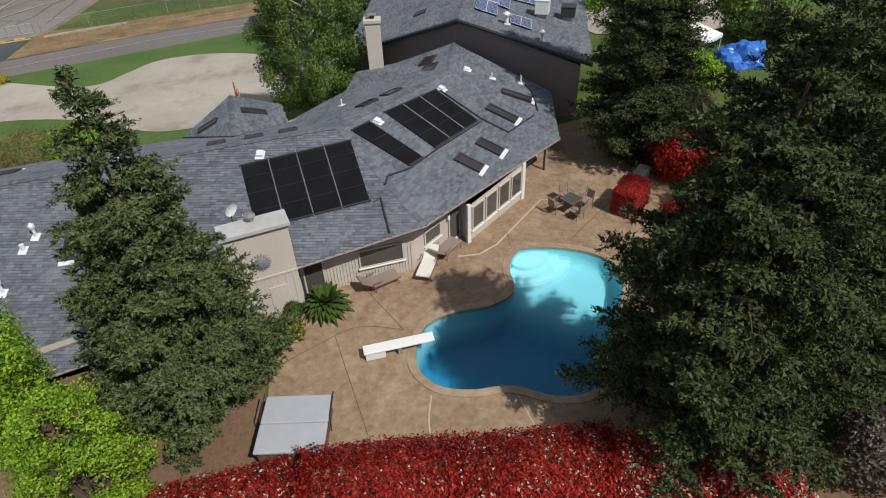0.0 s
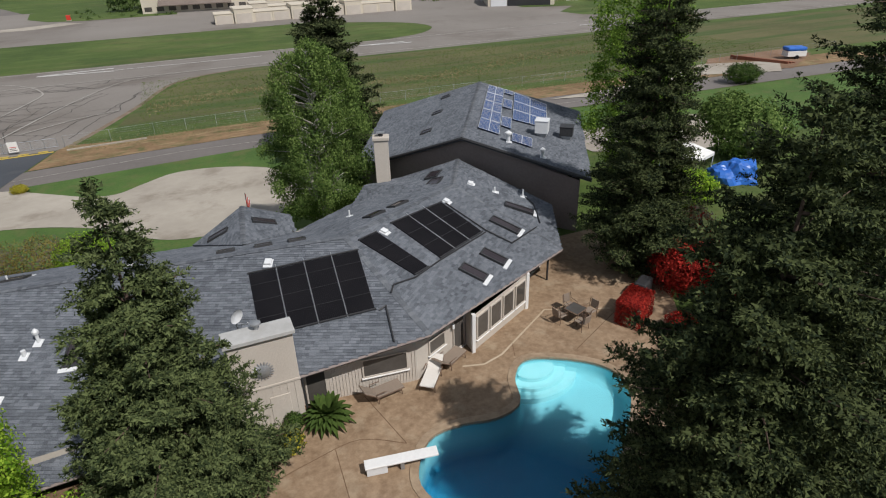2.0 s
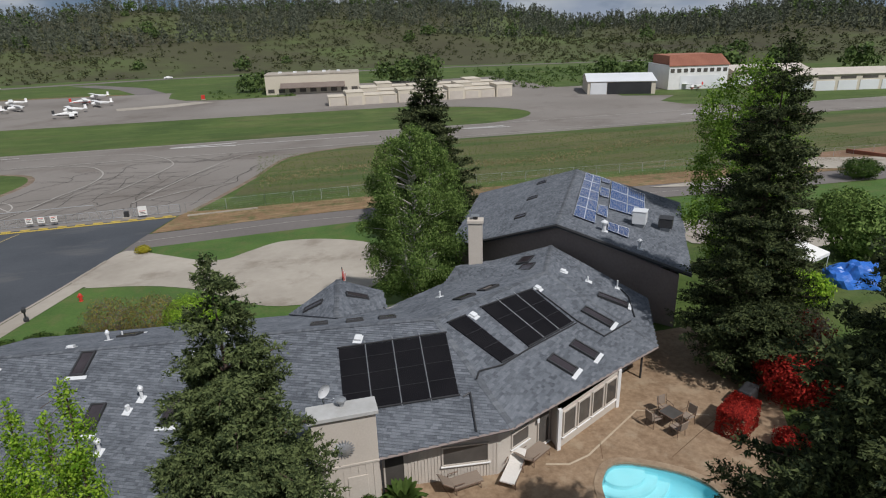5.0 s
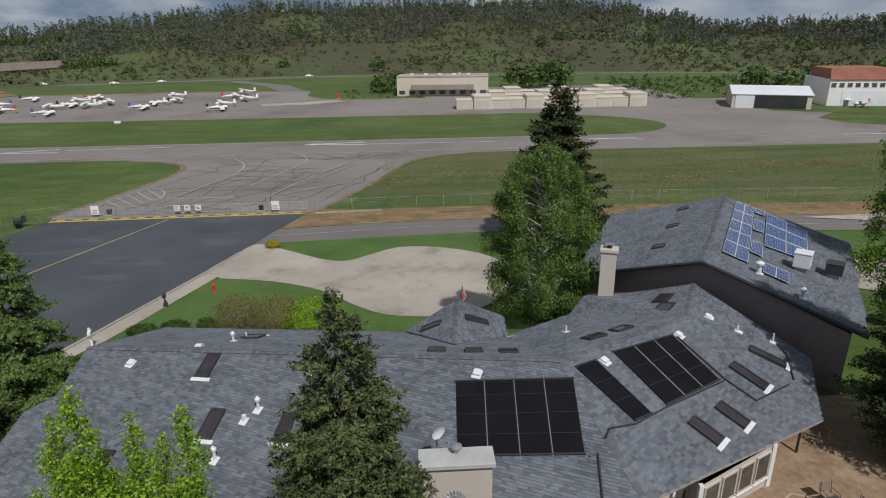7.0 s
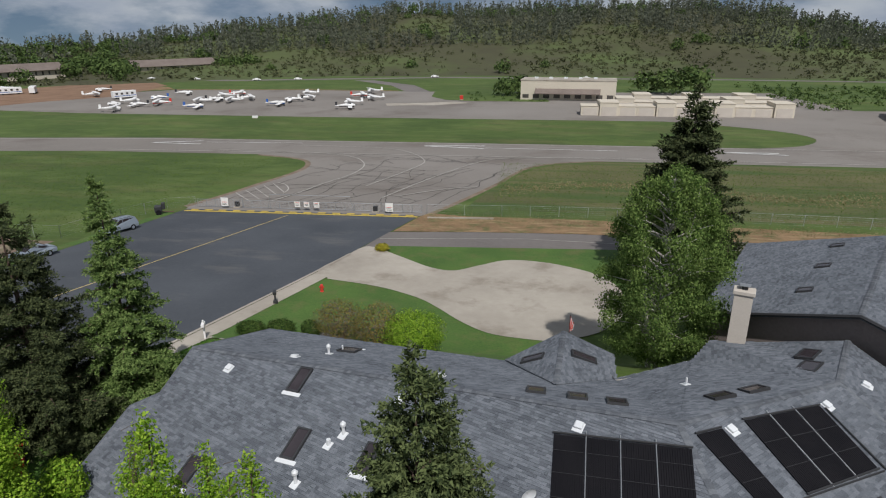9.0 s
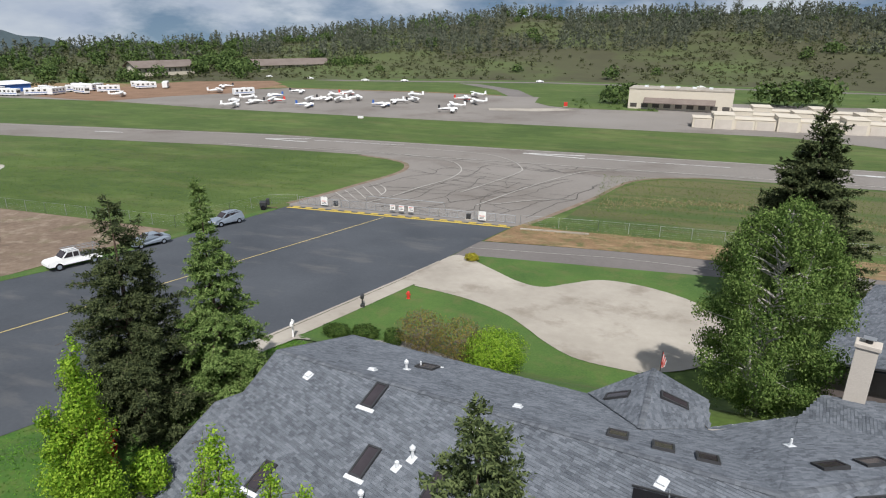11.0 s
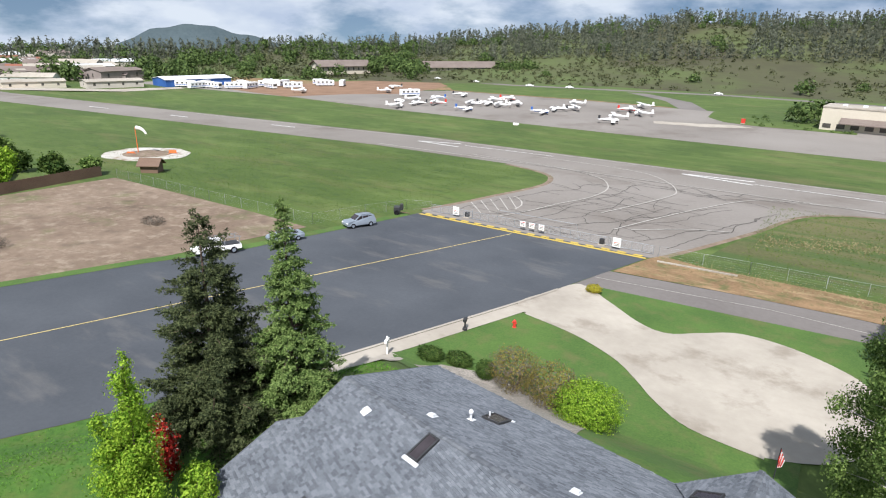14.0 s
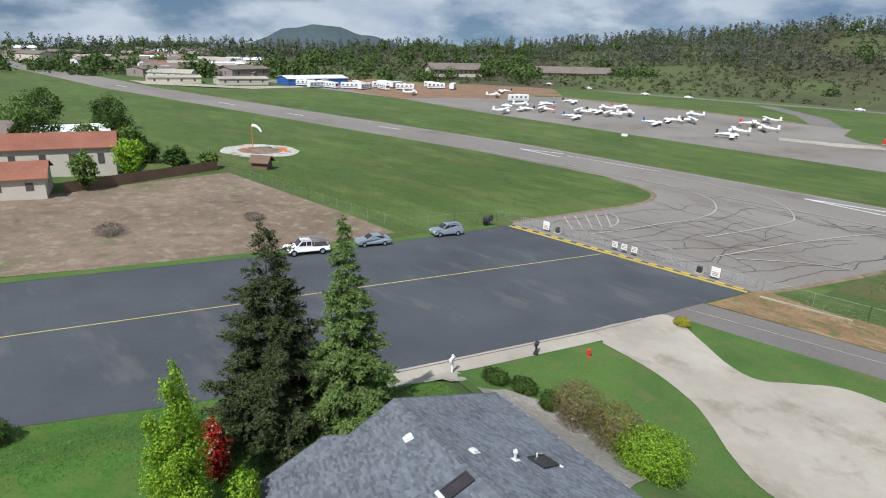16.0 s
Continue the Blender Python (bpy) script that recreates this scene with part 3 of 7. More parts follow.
setting("bank_edge", strip([(-180, 298), (-105, 302), (-64, 299)], 3.0, 0.05), "dry_grass", "bare orange earth edge", "bank")
setting("meadow_east", drape([(-9.6, 92.0), (115, 86.0), (200, 80.0), (200, 128.0), (115, 134.0), (14, 136.0), (5.0, 132.0), (0.6, 126.5), (-2.6, 119.0), (-4.4, 112.4), (-7.4, 103.6)], 0.024, 0), "meadow", "rough olive meadow grass with pale dry streaks", "meadow")
setting("bare_field", drape([(-69.5, 23.0), (-61.2, 46.5), (-57.6, 68.4), (-70, 69), (-106, 69), (-104, 44), (-101, 20)], 0.03, 4.0), "dirt", "bare brown mown field", "field")
setting("verge_street", strip([(-82.6, -25), (-67.9, 23.9), (-61.3, 45.5), (-56.9, 56.3), (-51.6, 83.5)], 1.6, 0.05), "lawn", "narrow green verge along the kerb", "verge")
setting("street_center_line", strip([(-60, 0), (-53.9, 21.1), (-46.2, 46.0), (-34.1, 84.6)], 0.17, 0.055), "line_paint", "worn pale yellow centre line", "marking")
setting("lane_line", strip([(-18.4, 75.0), (-0.7, 77.3), (14, 76.6), (60, 72.4)], 0.11, 0.055), "faded_marking", "thin pale line along the lane", "marking")
setting("hold_bar", strip([(-50.2, 85.1), (-15.7, 86.05)], 0.6, 0.055), "yellow_paint", "yellow stripe in front of the gate", "marking")
for k in range(16):
    x = -49.6 + 2.14 * k
    setting("hold_dash_%d" % (k + 1), strip([(x, 85.85 + 0.06 * k), (x + 1.15, 85.88 + 0.06 * k)], 0.6, 0.056), "yellow_paint", "yellow dash in front of the gate", "marking")

# near side of the street: kerb, pavement, driveway, lawns
KERB_LINE = curve([(-28.7, 42.4), (-28.3, 43.3), (-25.4, 52.2), (-22.4, 61.5), (-20.4, 68.5)], 8, closed=False)
kerb_bm = bmesh.new()
for h1, w in ((0.16, 0.3),):
    inner = [(x + 0.02, y) for x, y in KERB_LINE]
    outer = [(x + w, y - 0.1) for x, y in KERB_LINE]
    a = [kerb_bm.verts.new((x, y, land(x, y) + h1)) for x, y in inner]
    b = [kerb_bm.verts.new((x, y, land(x, y) + h1)) for x, y in outer]
    c = [kerb_bm.verts.new((x, y, land(x, y) - 0.05)) for x, y in inner]
    for k in range(len(inner) - 1):
        kerb_bm.faces.new((b[k], b[k + 1], a[k + 1], a[k]))
        kerb_bm.faces.new((a[k], a[k + 1], c[k + 1], c[k]))
setting("kerb", kerb_bm, "concrete", "pale concrete kerb", "kerb")
setting("pavement", strip([(x + 1.15, y - 0.35) for x, y in KERB_LINE], 1.8, 0.10), "concrete", "pale concrete pavement along the street", "pavement")
drive_ring = curve([(-22.0, 62.8), (-20.6, 67.6), (-18.9, 71.6), (-14.4, 68.4), (-10.6, 65.3), (-7.8, 64.5), (-5.2, 66.6), (-2.0, 68.8), (3.0, 68.0), (7.8, 64.3), (9.0, 58.0), (6.6, 52.0), (2.0, 49.2), (-2.6, 49.9), (-5.4, 52.0), (-7.6, 54.4), (-10.2, 56.8), (-14.6, 59.1), (-20.2, 60.5)], 5)
setting("driveway", drape(drive_ring, 0.09, 2.0), "concrete", "pale stained concrete driveway and turning circle", "driveway")
setting("driveway_border", strip(curve([(-20.2, 60.4), (-14.6, 59.0), (-10.2, 56.7), (-7.7, 54.35), (-5.5, 51.9), (-2.65, 49.8), (2.0, 49.1)], 5, closed=False), 0.3, 0.098), "concrete", "concrete edging of the driveway", "edging")
setting("lawn_front", drape([(-25.8, 46.4), (-21.6, 60.4), (-16.0, 60.2), (-10.6, 58.4), (-7.2, 56.0), (-4.9, 53.2), (-2.0, 51.0), (4.0, 50.0), (4.0, 36.0), (-19.0, 41.0), (-22.5, 43.0)], 0.06, 1.0), "lawn", "mown green front lawn", "lawn")
setting("lawn_island", drape([(-16.8, 72.1), (10, 74.3), (40, 70), (40, 58), (8.2, 58.0), (7.0, 63.4), (2.8, 67.2), (-2.0, 67.8), (-5.0, 65.6), (-7.8, 63.6), (-10.8, 64.4), (-14.8, 67.4)], 0.06, 2.0), "lawn", "green lawn between lane and driveway", "lawn")
setting("lawn_side", drape([(-39.4, 18.0), (-35.7, 25.8), (-29.0, 41.8), (-23.5, 40.0), (-21.0, 26.0), (-21.0, 14.0), (-30.0, 4.0), (-44.0, 4.0)], 0.06, 1.0), "bright_lawn", "lush bright green grass beside the street", "lawn")
setting("lawn_side_west", drape([(-44, 4), (-30, 4), (-30, -20), (-52, -20)], 0.06, 1.0), "bright_lawn", "lush bright green grass beside the street", "lawn")
setting("lawn_far", drape([(40, 70), (60, 69), (120, 65), (120, 40), (60, 44), (40, 52)], 0.06, 4.0), "lawn", "green lawn of a neighbouring garden", "lawn")
setting("red_earth_bank", drape([(80, 80.5), (86, 82.5), (93, 88.5), (113, 88.5), (112, 81.8), (97, 73.4), (92, 76)], 0.1, 0), "red_earth", "bare red-brown earth of a garden bed", "bed")
setting("concrete_path_far", drape([(50, 76.2), (61, 77.0), (88, 85.0), (101, 79.6), (93, 72.4), (81, 77.4), (62, 72.4), (54, 75.0)], 0.12, 0), "concrete", "pale concrete path of a neighbouring garden", "path")
setting("concrete_far", drape([(40, 60), (62.0, 58.4), (67.5, 52.6), (62, 44), (54, 43), (46, 48), (40, 52)], 0.09, 2.0), "concrete", "pale concrete of a neighbouring drive", "driveway")
setting("bed_front", drape([(-21.0, 46.8), (-16.6, 48.0), (-12.0, 46.6), (-8.0, 44.0), (-7.0, 38.0), (-18.0, 42.0), (-22.0, 44.4)], 0.12, 1.0), "gravel", "gravel planting bed in front of the house", "bed")
setting("bed_back", drape([(-21, 21), (-1.5, 20.6), (-0.4, 17.5), (-1.3, 13.2), (0.5, 9.5), (18, 5.5), (24, 4), (24, -12), (-21, -12)], 0.02, 2.0), "bark_mulch", "brown bark mulch round the patio", "bed")
setting("walk_side", drape([(-28.2, 40.5), (-25.6, 46.0), (-23.6, 45.2), (-22.0, 41.5), (-24.5, 38.0)], 0.08, 1.0), "concrete", "pale pavers beside the house", "path")


# ---- patio and pool ----
def plate_with_hole(outer, inner, z0, z1):
    bm = bmesh.new()
    loops = []
    for ring in (outer, inner):
        vs = [bm.verts.new((x, y, z1)) for x, y in ring]
        loops.append([bm.edges.new((vs[k], vs[(k + 1) % len(vs)])) for k in range(len(vs))])
    bmesh.ops.triangle_fill(bm, use_beauty=True, edges=loops[0] + loops[1])
    ext = bmesh.ops.extrude_face_region(bm, geom=bm.faces[:])
    bmesh.ops.translate(bm, vec=(0, 0, z0 - z1), verts=[v for v in ext["geom"] if isinstance(v, bmesh.types.BMVert)])
    bmesh.ops.recalc_face_normals(bm, faces=bm.faces)
    return bm


def grow(ring, d):
    out, n = [], len(ring)
    for k in range(n):
        a, b = Vector(ring[k - 1]), Vector(ring[(k + 1) % n])
        t = (b - a).normalized()
        out.append((ring[k][0] + t.y * d, ring[k][1] - t.x * d))
    return out


area = sum(a[0] * b[1] - b[0] * a[1] for a, b in zip(POOL_RING, POOL_RING[1:] + POOL_RING[:1]))
if area < 0:
    POOL_RING = POOL_RING[::-1]
PATIO = [(-1.4, 13.2), (1.0, 9.0), (9.5, 8.6), (17.0, 8.6), (19.4, 12.0), (20.5, 18.0), (23.0, 22.0), (23.4, 30.0), (18.0, 30.0), (14.4, 24.4), (10.0, 21.9), (2.0, 21.4), (-0.4, 20.9), (-0.2, 17.5)]
OUT = grow(POOL_RING, 0.34)
setting("patio", plate_with_hole(PATIO, OUT, -0.12, 0.05), "patio", "mottled tan stained concrete patio", "patio")
# scored joints and light bands in the paving
for k, (pts, w, mat) in enumerate((
        ([(10.4, 20.3), (11.5, 20.6), (15.4, 23.0), (18.6, 21.6)], 0.10, "patio_light"), ([(10.4, 20.3), (9.4, 20.6)], 0.10, "patio_light"),
        (curve([(3.9, 10.5), (4.4, 12.4), (5.0, 13.6)], 6, False), 0.06, "patio_light"), ([(7.6, 9.0), (7.9, 12.2)], 0.04, "patio_light"),
        (curve([(-0.3, 17.4), (1.6, 17.9), (3.6, 18.2), (5.3, 17.2)], 6, False), 0.05, "bark_mulch"), ([(2.6, 18.1), (2.3, 13.0)], 0.04, "bark_mulch"),
        ([(12.0, 20.2), (12.4, 21.2)], 0.04, "bark_mulch"), ([(15.0, 19.4), (19.0, 21.4)], 0.04, "bark_mulch"), ([(5.3, 17.2), (4.6, 20.6)], 0.04, "bark_mulch"))):
    bm = strip(pts, w, 0.0)
    for v in bm.verts:
        v.co.z = 0.054
    setting("patio_joint_%d" % (k + 1), bm, mat, "thin band in the patio paving", "joint")

pool = thing("swimming_pool", "kidney-shaped swimming pool with turquoise water in the patio", "pool")
part("coping", plate_with_hole(OUT, POOL_RING, -0.1, 0.085), "coping", pool, "tan concrete coping")
shell = bmesh.new()


def pool_depth(x, y):
    """The floor falls from the shallow end with the steps to the deep end by the board."""
    run = (x - 9.6) * 0.76 + (y - 15.0) * 0.65
    return -2.35 + 1.45 * smooth01((run - 0.2) / 3.4)


FLOOR_RING = grow(POOL_RING, -0.22)
wall_rings = [[shell.verts.new((x, y, z)) for x, y in POOL_RING] for z in (-0.02, -0.4)]
wall_rings.append([shell.verts.new((x, y, pool_depth(x, y) + 0.25)) for x, y in grow(POOL_RING, -0.05)])
wall_rings.append([shell.verts.new((x, y, pool_depth(x, y))) for x, y in FLOOR_RING])
for a, b in zip(wall_rings, wall_rings[1:]):
    for k in range(len(a)):
        shell.faces.new((a[k], a[(k + 1) % len(a)], b[(k + 1) % len(a)], b[k]))
bed = bmesh.new()
bmesh.ops.triangulate(bed, faces=[bed.faces.new([bed.verts.new((x, y, 0)) for x, y in FLOOR_RING])])
for k in range(5, 20):
    for co, no in (((k * 0.8 + 0.4, 0, 0), (1, 0, 0)), ((0, k * 0.8 + 4.2, 0), (0, 1, 0))):
        bmesh.ops.bisect_plane(bed, geom=bed.verts[:] + bed.edges[:] + bed.faces[:], plane_co=co, plane_no=no)
copy = {v: shell.verts.new((v.co.x, v.co.y, pool_depth(v.co.x, v.co.y))) for v in bed.verts}
for f in bed.faces:
    shell.faces.new([copy[v] for v in f.verts])
bed.free()
bmesh.ops.remove_doubles(shell, verts=shell.verts[:], dist=0.002)
bmesh.ops.recalc_face_normals(shell, faces=shell.faces)
# the plaster carries the painted depth darkening; the water has no volume
part("basin", shell, "pool_depth_shading", pool, "plaster basin with the water's darkening by depth painted in", True)


def ray_to_ring(c, a, ring):
    """How far it is from a point inside an outline to the outline, in one direction."""
    dx, dy, best = math.cos(a), math.sin(a), 99.0
    for (x0, y0), (x1, y1) in zip(ring, ring[1:] + ring[:1]):
        ex, ey = x1 - x0, y1 - y0
        det = dx * -ey + ex * dy
        if abs(det) > 1e-9:
            t = ((x0 - c[0]) * -ey + ex * (y0 - c[1])) / det
            u = (dx * (y0 - c[1]) - dy * (x0 - c[0])) / det
            if t > 0 and 0 <= u <= 1:
                best = min(best, t)
    return best


for r, z in ((0.85, -0.22), (1.35, -0.42), (1.85, -0.62)):
    c = (12.55, 19.3)
    angles = [2 * math.pi * k / 40 for k in range(40)]
    ring = [(c[0] + min(r * 1.15, ray_to_ring(c, a, POOL_RING) - 0.03) * math.cos(a), c[1] + min(r * 0.85, ray_to_ring(c, a, POOL_RING) - 0.03) * math.sin(a)) for a in angles]
    part("pool_step", prism(ring, z - 0.3, z), "pool_step", pool, "pale underwater step")
wbm = bmesh.new()
wf = wbm.faces.new([wbm.verts.new((x, y, -0.07)) for x, y in POOL_RING])
bmesh.ops.triangulate(wbm, faces=[wf])
water = part("water", wbm, "water", pool, "clear rippled turquoise water")
water.visible_shadow = False

board = thing("diving_board", "white diving board on a low base at the pool edge", "diving board")
bd = pose(4.75, 16.2, 0.0, 0, 0, -9.5)
part("plank", box(-1.45, -0.24, 0.42, 1.4, 0.24, 0.50, bd, 0.02), "white_paint", board)
part("base", box(-1.4, -0.20, 0.05, -0.6, 0.20, 0.42, bd, 0.02), "white_metal", board)
part("fulcrum", box(-0.1, -0.2, 0.05, 0.05, 0.2, 0.42, bd, 0.01), "grey_metal", board)

tub = thing("hot_tub", "square hot tub under a closed grey folding cover", "hot tub")
tm = pose(0.05, 13.95, 0.0, 0, 0, -23)
part("cabinet", box(-1.1, -1.1, 0.04, 1.1, 1.1, 0.78, tm, 0.05), "brown_wood", tub, "brown slatted cabinet")
part("cover_half", box(-1.17, 0.01, 0.78, 1.17, 1.17, 0.90, tm, 0.04), "hot_tub_cover", tub, "grey vinyl cover half")
part("cover_half", box(-1.17, -1.17, 0.78, 1.17, -0.01, 0.90, tm, 0.04), "hot_tub_cover", tub, "grey vinyl cover half")
for sx in (-1.22, 1.22):
    part("lift_bar", tube([tm @ Vector(p) for p in ((sx, 0.0, 0.35), (sx, 0.2, 0.95), (sx, 1.2, 1.0))], 0.025, 6), "dark_metal", tub, "black cover lift bar")


# ---- roofs ----
def facets(ring3):
    """Corner numbers of the triangles of a roof outline: a fan where its corners are not in one plane."""
    pts = [Vector(p) for p in ring3]
    c, u, v, n = axes_of(ring3)
    if max(abs((p - c).dot(n)) for p in pts) > 0.05:
        return [(0, k, k + 1) for k in range(1, len(pts) - 1)]
    return geometry.tessellate_polygon([[Vector((p.x, p.y, 0)) for p in pts]])


def tri_planes(ring3):
    """The height of a roof over a plan point, from the triangles that its outline falls into."""
    pts = [Vector(p) for p in ring3]
    out = []
    for t in facets(ring3):
        a, b, c = (pts[i] for i in t)
        n = (b - a).cross(c - a)
        if abs(n.z) > 1e-6:
            out.append((a, b, c, n if n.z > 0 else -n))
    return out


def roof_z(tris, x, y):
    best, z = 1e9, 0.0
    for a, b, c, n in tris:
        d = ((b.x - a.x) * (c.y - a.y) - (c.x - a.x) * (b.y - a.y))
        u = ((x - a.x) * (c.y - a.y) - (c.x - a.x) * (y - a.y)) / d
        v = ((b.x - a.x) * (y - a.y) - (x - a.x) * (b.y - a.y)) / d
        out = max(0, -u) + max(0, -v) + max(0, u + v - 1)
        if out < best:
            best, z = out, a.z - (n.x * (x - a.x) + n.y * (y - a.y)) / n.z
            if out == 0:
                break
    return z


def axes_of(ring3):
    pts = [Vector(p) for p in ring3]
    c = sum(pts, Vector()) / len(pts)
    n = Vector()
    for a, b in zip(pts, pts[1:] + pts[:1]):
        n += (a - c).cross(b - c)
    n.normalize()
    n = -n if n.z < 0 else n
    u = Vector((0, 0, 1)).cross(n).normalized()
    return c, u, n.cross(u), n


def shingles(ring3, course=0.145, tab=0.27):
    """Overlapping tabs laid in courses over one plane of a roof."""
    c, u, v, n = axes_of(ring3)
    tris = tri_planes(ring3)
    flat = [((Vector(p) - c).dot(u), (Vector(p) - c).dot(v)) for p in ring3]
    lo, hi = min(f[1] for f in flat), max(f[1] for f in flat)
    verts, faces, row = [], [], lo
    rnd = random.Random(len(ring3) * 7 + int(abs(c.x) * 10))
    while row < hi:
        mid = min(row + course * 0.5, hi - 1e-3)
        cuts = []
        for (ua, va), (ub, vb) in zip(flat, flat[1:] + flat[:1]):
            if (va > mid) != (vb > mid):
                cuts.append(ua + (ub - ua) * (mid - va) / (vb - va))
        cuts.sort()
        for a, b in zip(cuts[::2], cuts[1::2]):
            x = a - rnd.random() * tab
            while x < b:
                w = tab * rnd.uniform(0.55, 1.5)
                x0, x1 = max(x, a), min(x + w, b)
                if x1 - x0 > 0.03:
                    h0 = 0.032 + rnd.uniform(0, 0.012)
                    m = c + u * ((x0 + x1) / 2) + v * (row + course / 2)
                    dz = Vector((0, 0, roof_z(tris, m.x, m.y) - m.z))
                    up = row + course * 1.15
                    q = [c + u * (x0 + 0.003) + v * row + n * h0 + dz, c + u * (x1 - 0.003) + v * row + n * h0 + dz,
                         c + u * (x1 - 0.003) + v * up + n * 0.014 + dz, c + u * (x0 + 0.003) + v * up + n * 0.014 + dz,
                         c + u * (x0 + 0.003) + v * row + dz, c + u * (x1 - 0.003) + v * row + dz]
                    k = len(verts)
                    verts += [tuple(p) for p in q]
                    faces += [(k, k + 1, k + 2, k + 3), (k + 4, k + 5, k + 1, k)]
                x += w
        row += course
    return verts, faces


def roof_plane(parent, ring3, deck="ridge_cap"):
    bm = bmesh.new()
    top = [bm.verts.new(p) for p in ring3]
    low = [bm.verts.new((p[0], p[1], p[2] - 0.16)) for p in ring3]
    for t in facets(ring3):
        bm.faces.new([top[i] for i in t])
        bm.faces.new([low[i] for i in reversed(t)])
    for k in range(len(top)):
        j = (k + 1) % len(top)
        bm.faces.new((top[k], low[k], low[j], top[j]))
    bmesh.ops.recalc_face_normals(bm, faces=bm.faces)
    d = part("roof_deck", bm, deck, parent)
    c, u, w, n = axes_of(ring3)
    flat = max(abs((Vector(p) - c).dot(n)) for p in ring3) < 0.05
    v, f = [], []
    for piece in [ring3] if flat else [[ring3[i] for i in t] for t in facets(ring3)]:
        pv, pf = shingles(piece)
        f += [tuple(i + len(v) for i in q) for q in pf]
        v += pv
    s = raw("shingles", v, f, "shingle", d)
    tagged(s, "weathered blue-grey asphalt shingles", kind="stuff")
    return ring3


def caps(parent, a, b, lift=0.03):
    """Ridge caps along a ridge or hip."""
    a, b = Vector(a), Vector(b)
    d = (b - a)
    n = max(1, int(d.length / 0.2))
    side = Vector((-d.y, d.x, 0)).normalized()
    verts, faces = [], []
    for k in range(n):
        p, q = a + d * (k / n), a + d * ((k + 1.15) / n)
        up = Vector((0, 0, lift + 0.025))
        up2 = Vector((0, 0, lift + 0.01))
        i = len(verts)
        verts += [tuple(x) for x in (p - side * 0.15 + up * 0.3, p + up, p + side * 0.15 + up * 0.3, q - side * 0.15 + up2 * 0.3, q + up2, q + side * 0.15 + up2 * 0.3)]
        faces += [(i, i + 1, i + 4, i + 3), (i + 1, i + 2, i + 5, i + 4)]
    return tagged(raw("ridge_cap", verts, faces, "ridge_cap", parent), kind="stuff")


def gutter(parent, pts, mat="white_paint", name="gutter"):
    return part(name, tube([(x, y, z - 0.06) for x, y, z in pts], 0.07, 6), mat, parent)


J, C2, S, A = (5.9, 26.5, 5.0), (-18.2, 32.6, 3.3), (7.5, 19.84, 2.42), (1.95, 20.4, 2.3)
C1, T, V1 = (-17.8, 41.3, 0.0), (-1.2, 36.9, 1.3), (4.75, 34.6, 2.25)
K, MM, E, NE = (14.0, 31.5, 4.4), (16.6, 36.4, 4.1), (17.95, 25.4, 2.35), (20.0, 29.7, 2.6)
V2, U, U2 = (9.0, 36.5, 2.3), (10.35, 38.4, 2.6), (13.2, 38.4, 2.7)
N1, N2, R3, R4 = (-18.5, 29.7, 2.28), (-19.8, 29.0, 1.82), (-20.3, 26.2, 0.77), (-21.2, 21.4, -0.3)
BL = (-4.0, 19.9, 1.75)
LE = (-2.2, 20.9, 2.15)


def level_to(a, b, c, ring):
    """The outline with every corner set on the plane of three points."""
    a, b, c = Vector(a), Vector(b), Vector(c)
    n = (b - a).cross(c - a)
    return [(x, y, a.z - (n.x * (x - a.x) + n.y * (y - a.y)) / n.z) for x, y, _ in ring]


S, N1, N2, R3, R4, BL, LE = level_to(J, C2, A, [S, N1, N2, R3, R4, BL, LE])
T, V1 = level_to(J, C2, C1, [T, V1])
E = level_to(J, K, S, [E])[0]
house = thing("house", "long single-storey house with blue-grey shingle roof and cream walls", "house")
ROOF_BACK = roof_plane(house, [C2, N1, N2, R3, R4, BL, LE, A, S, J])
ROOF_FRONT = roof_plane(house, [C2, J, V1, T, C1])
ROOF_POOL = roof_plane(house, [J, S, E, K])
ROOF_YARD = roof_plane(house, [J, K, V2, V1])
ROOF_EAST = roof_plane(house, [K, E, NE, MM])
ROOF_WEST = roof_plane(house, [K, MM, U2, U, V2])
for a, b in ((C2, J), (J, K), (K, MM), (J, S), (K, E)):
    caps(house, a, b)
gutter(house, [C1, T])
gutter(house, [V1, V2])
gutter(house, [A, S, E], "brown_wall")
gutter(house, [R4, BL, LE], "brown_wall")
part("rake_board", tube([C1, C2, N1, N2, R3, R4], 0.06, 6), "ridge_cap", house)
# entry roof
PK, BT, R1 = (2.06, 37.9, 2.9), (1.38, 31.35, 3.36), (4.85, 36.8, 2.15)
ROOF_ENTRY_L = roof_plane(house, [PK, BT, (-1.25, 36.7, 1.45)])
ROOF_ENTRY_R = roof_plane(house, [BT, PK, R1, V1])
caps(house, BT, PK)
part("rake_board", tube([(-1.25, 36.7, 1.4), PK, R1], 0.05, 6), "ridge_cap", house)
# walls
WB = [(-20.2, 22.2), (-3.9, 20.9), (-1.9, 21.5), (2.0, 21.2), (7.15, 20.62), (10.3, 22.2), (10.35, 21.4), (14.6, 23.6), (14.9, 25.4), (18.2, 27.6), (18.6, 30.0), (15.6, 35.6), (12.8, 37.4), (10.6, 37.4), (8.8, 35.6), (4.6, 34.0), (4.2, 36.0), (2.0, 37.2), (-1.0, 36.2), (-17.2, 40.4), (-17.8, 30.0), (-19.6, 27.0)]
lows = [0.2 + 0, 1.8, 2.0, 2.2, 2.25, 2.5, 2.2, 2.25, 2.4, 2.4, 2.4, 3.2, 2.6, 2.6, 2.3, 2.3, 2.0, 2.4, 1.3, 0.1, 2.4, 0.8]
wbm = bmesh.new()
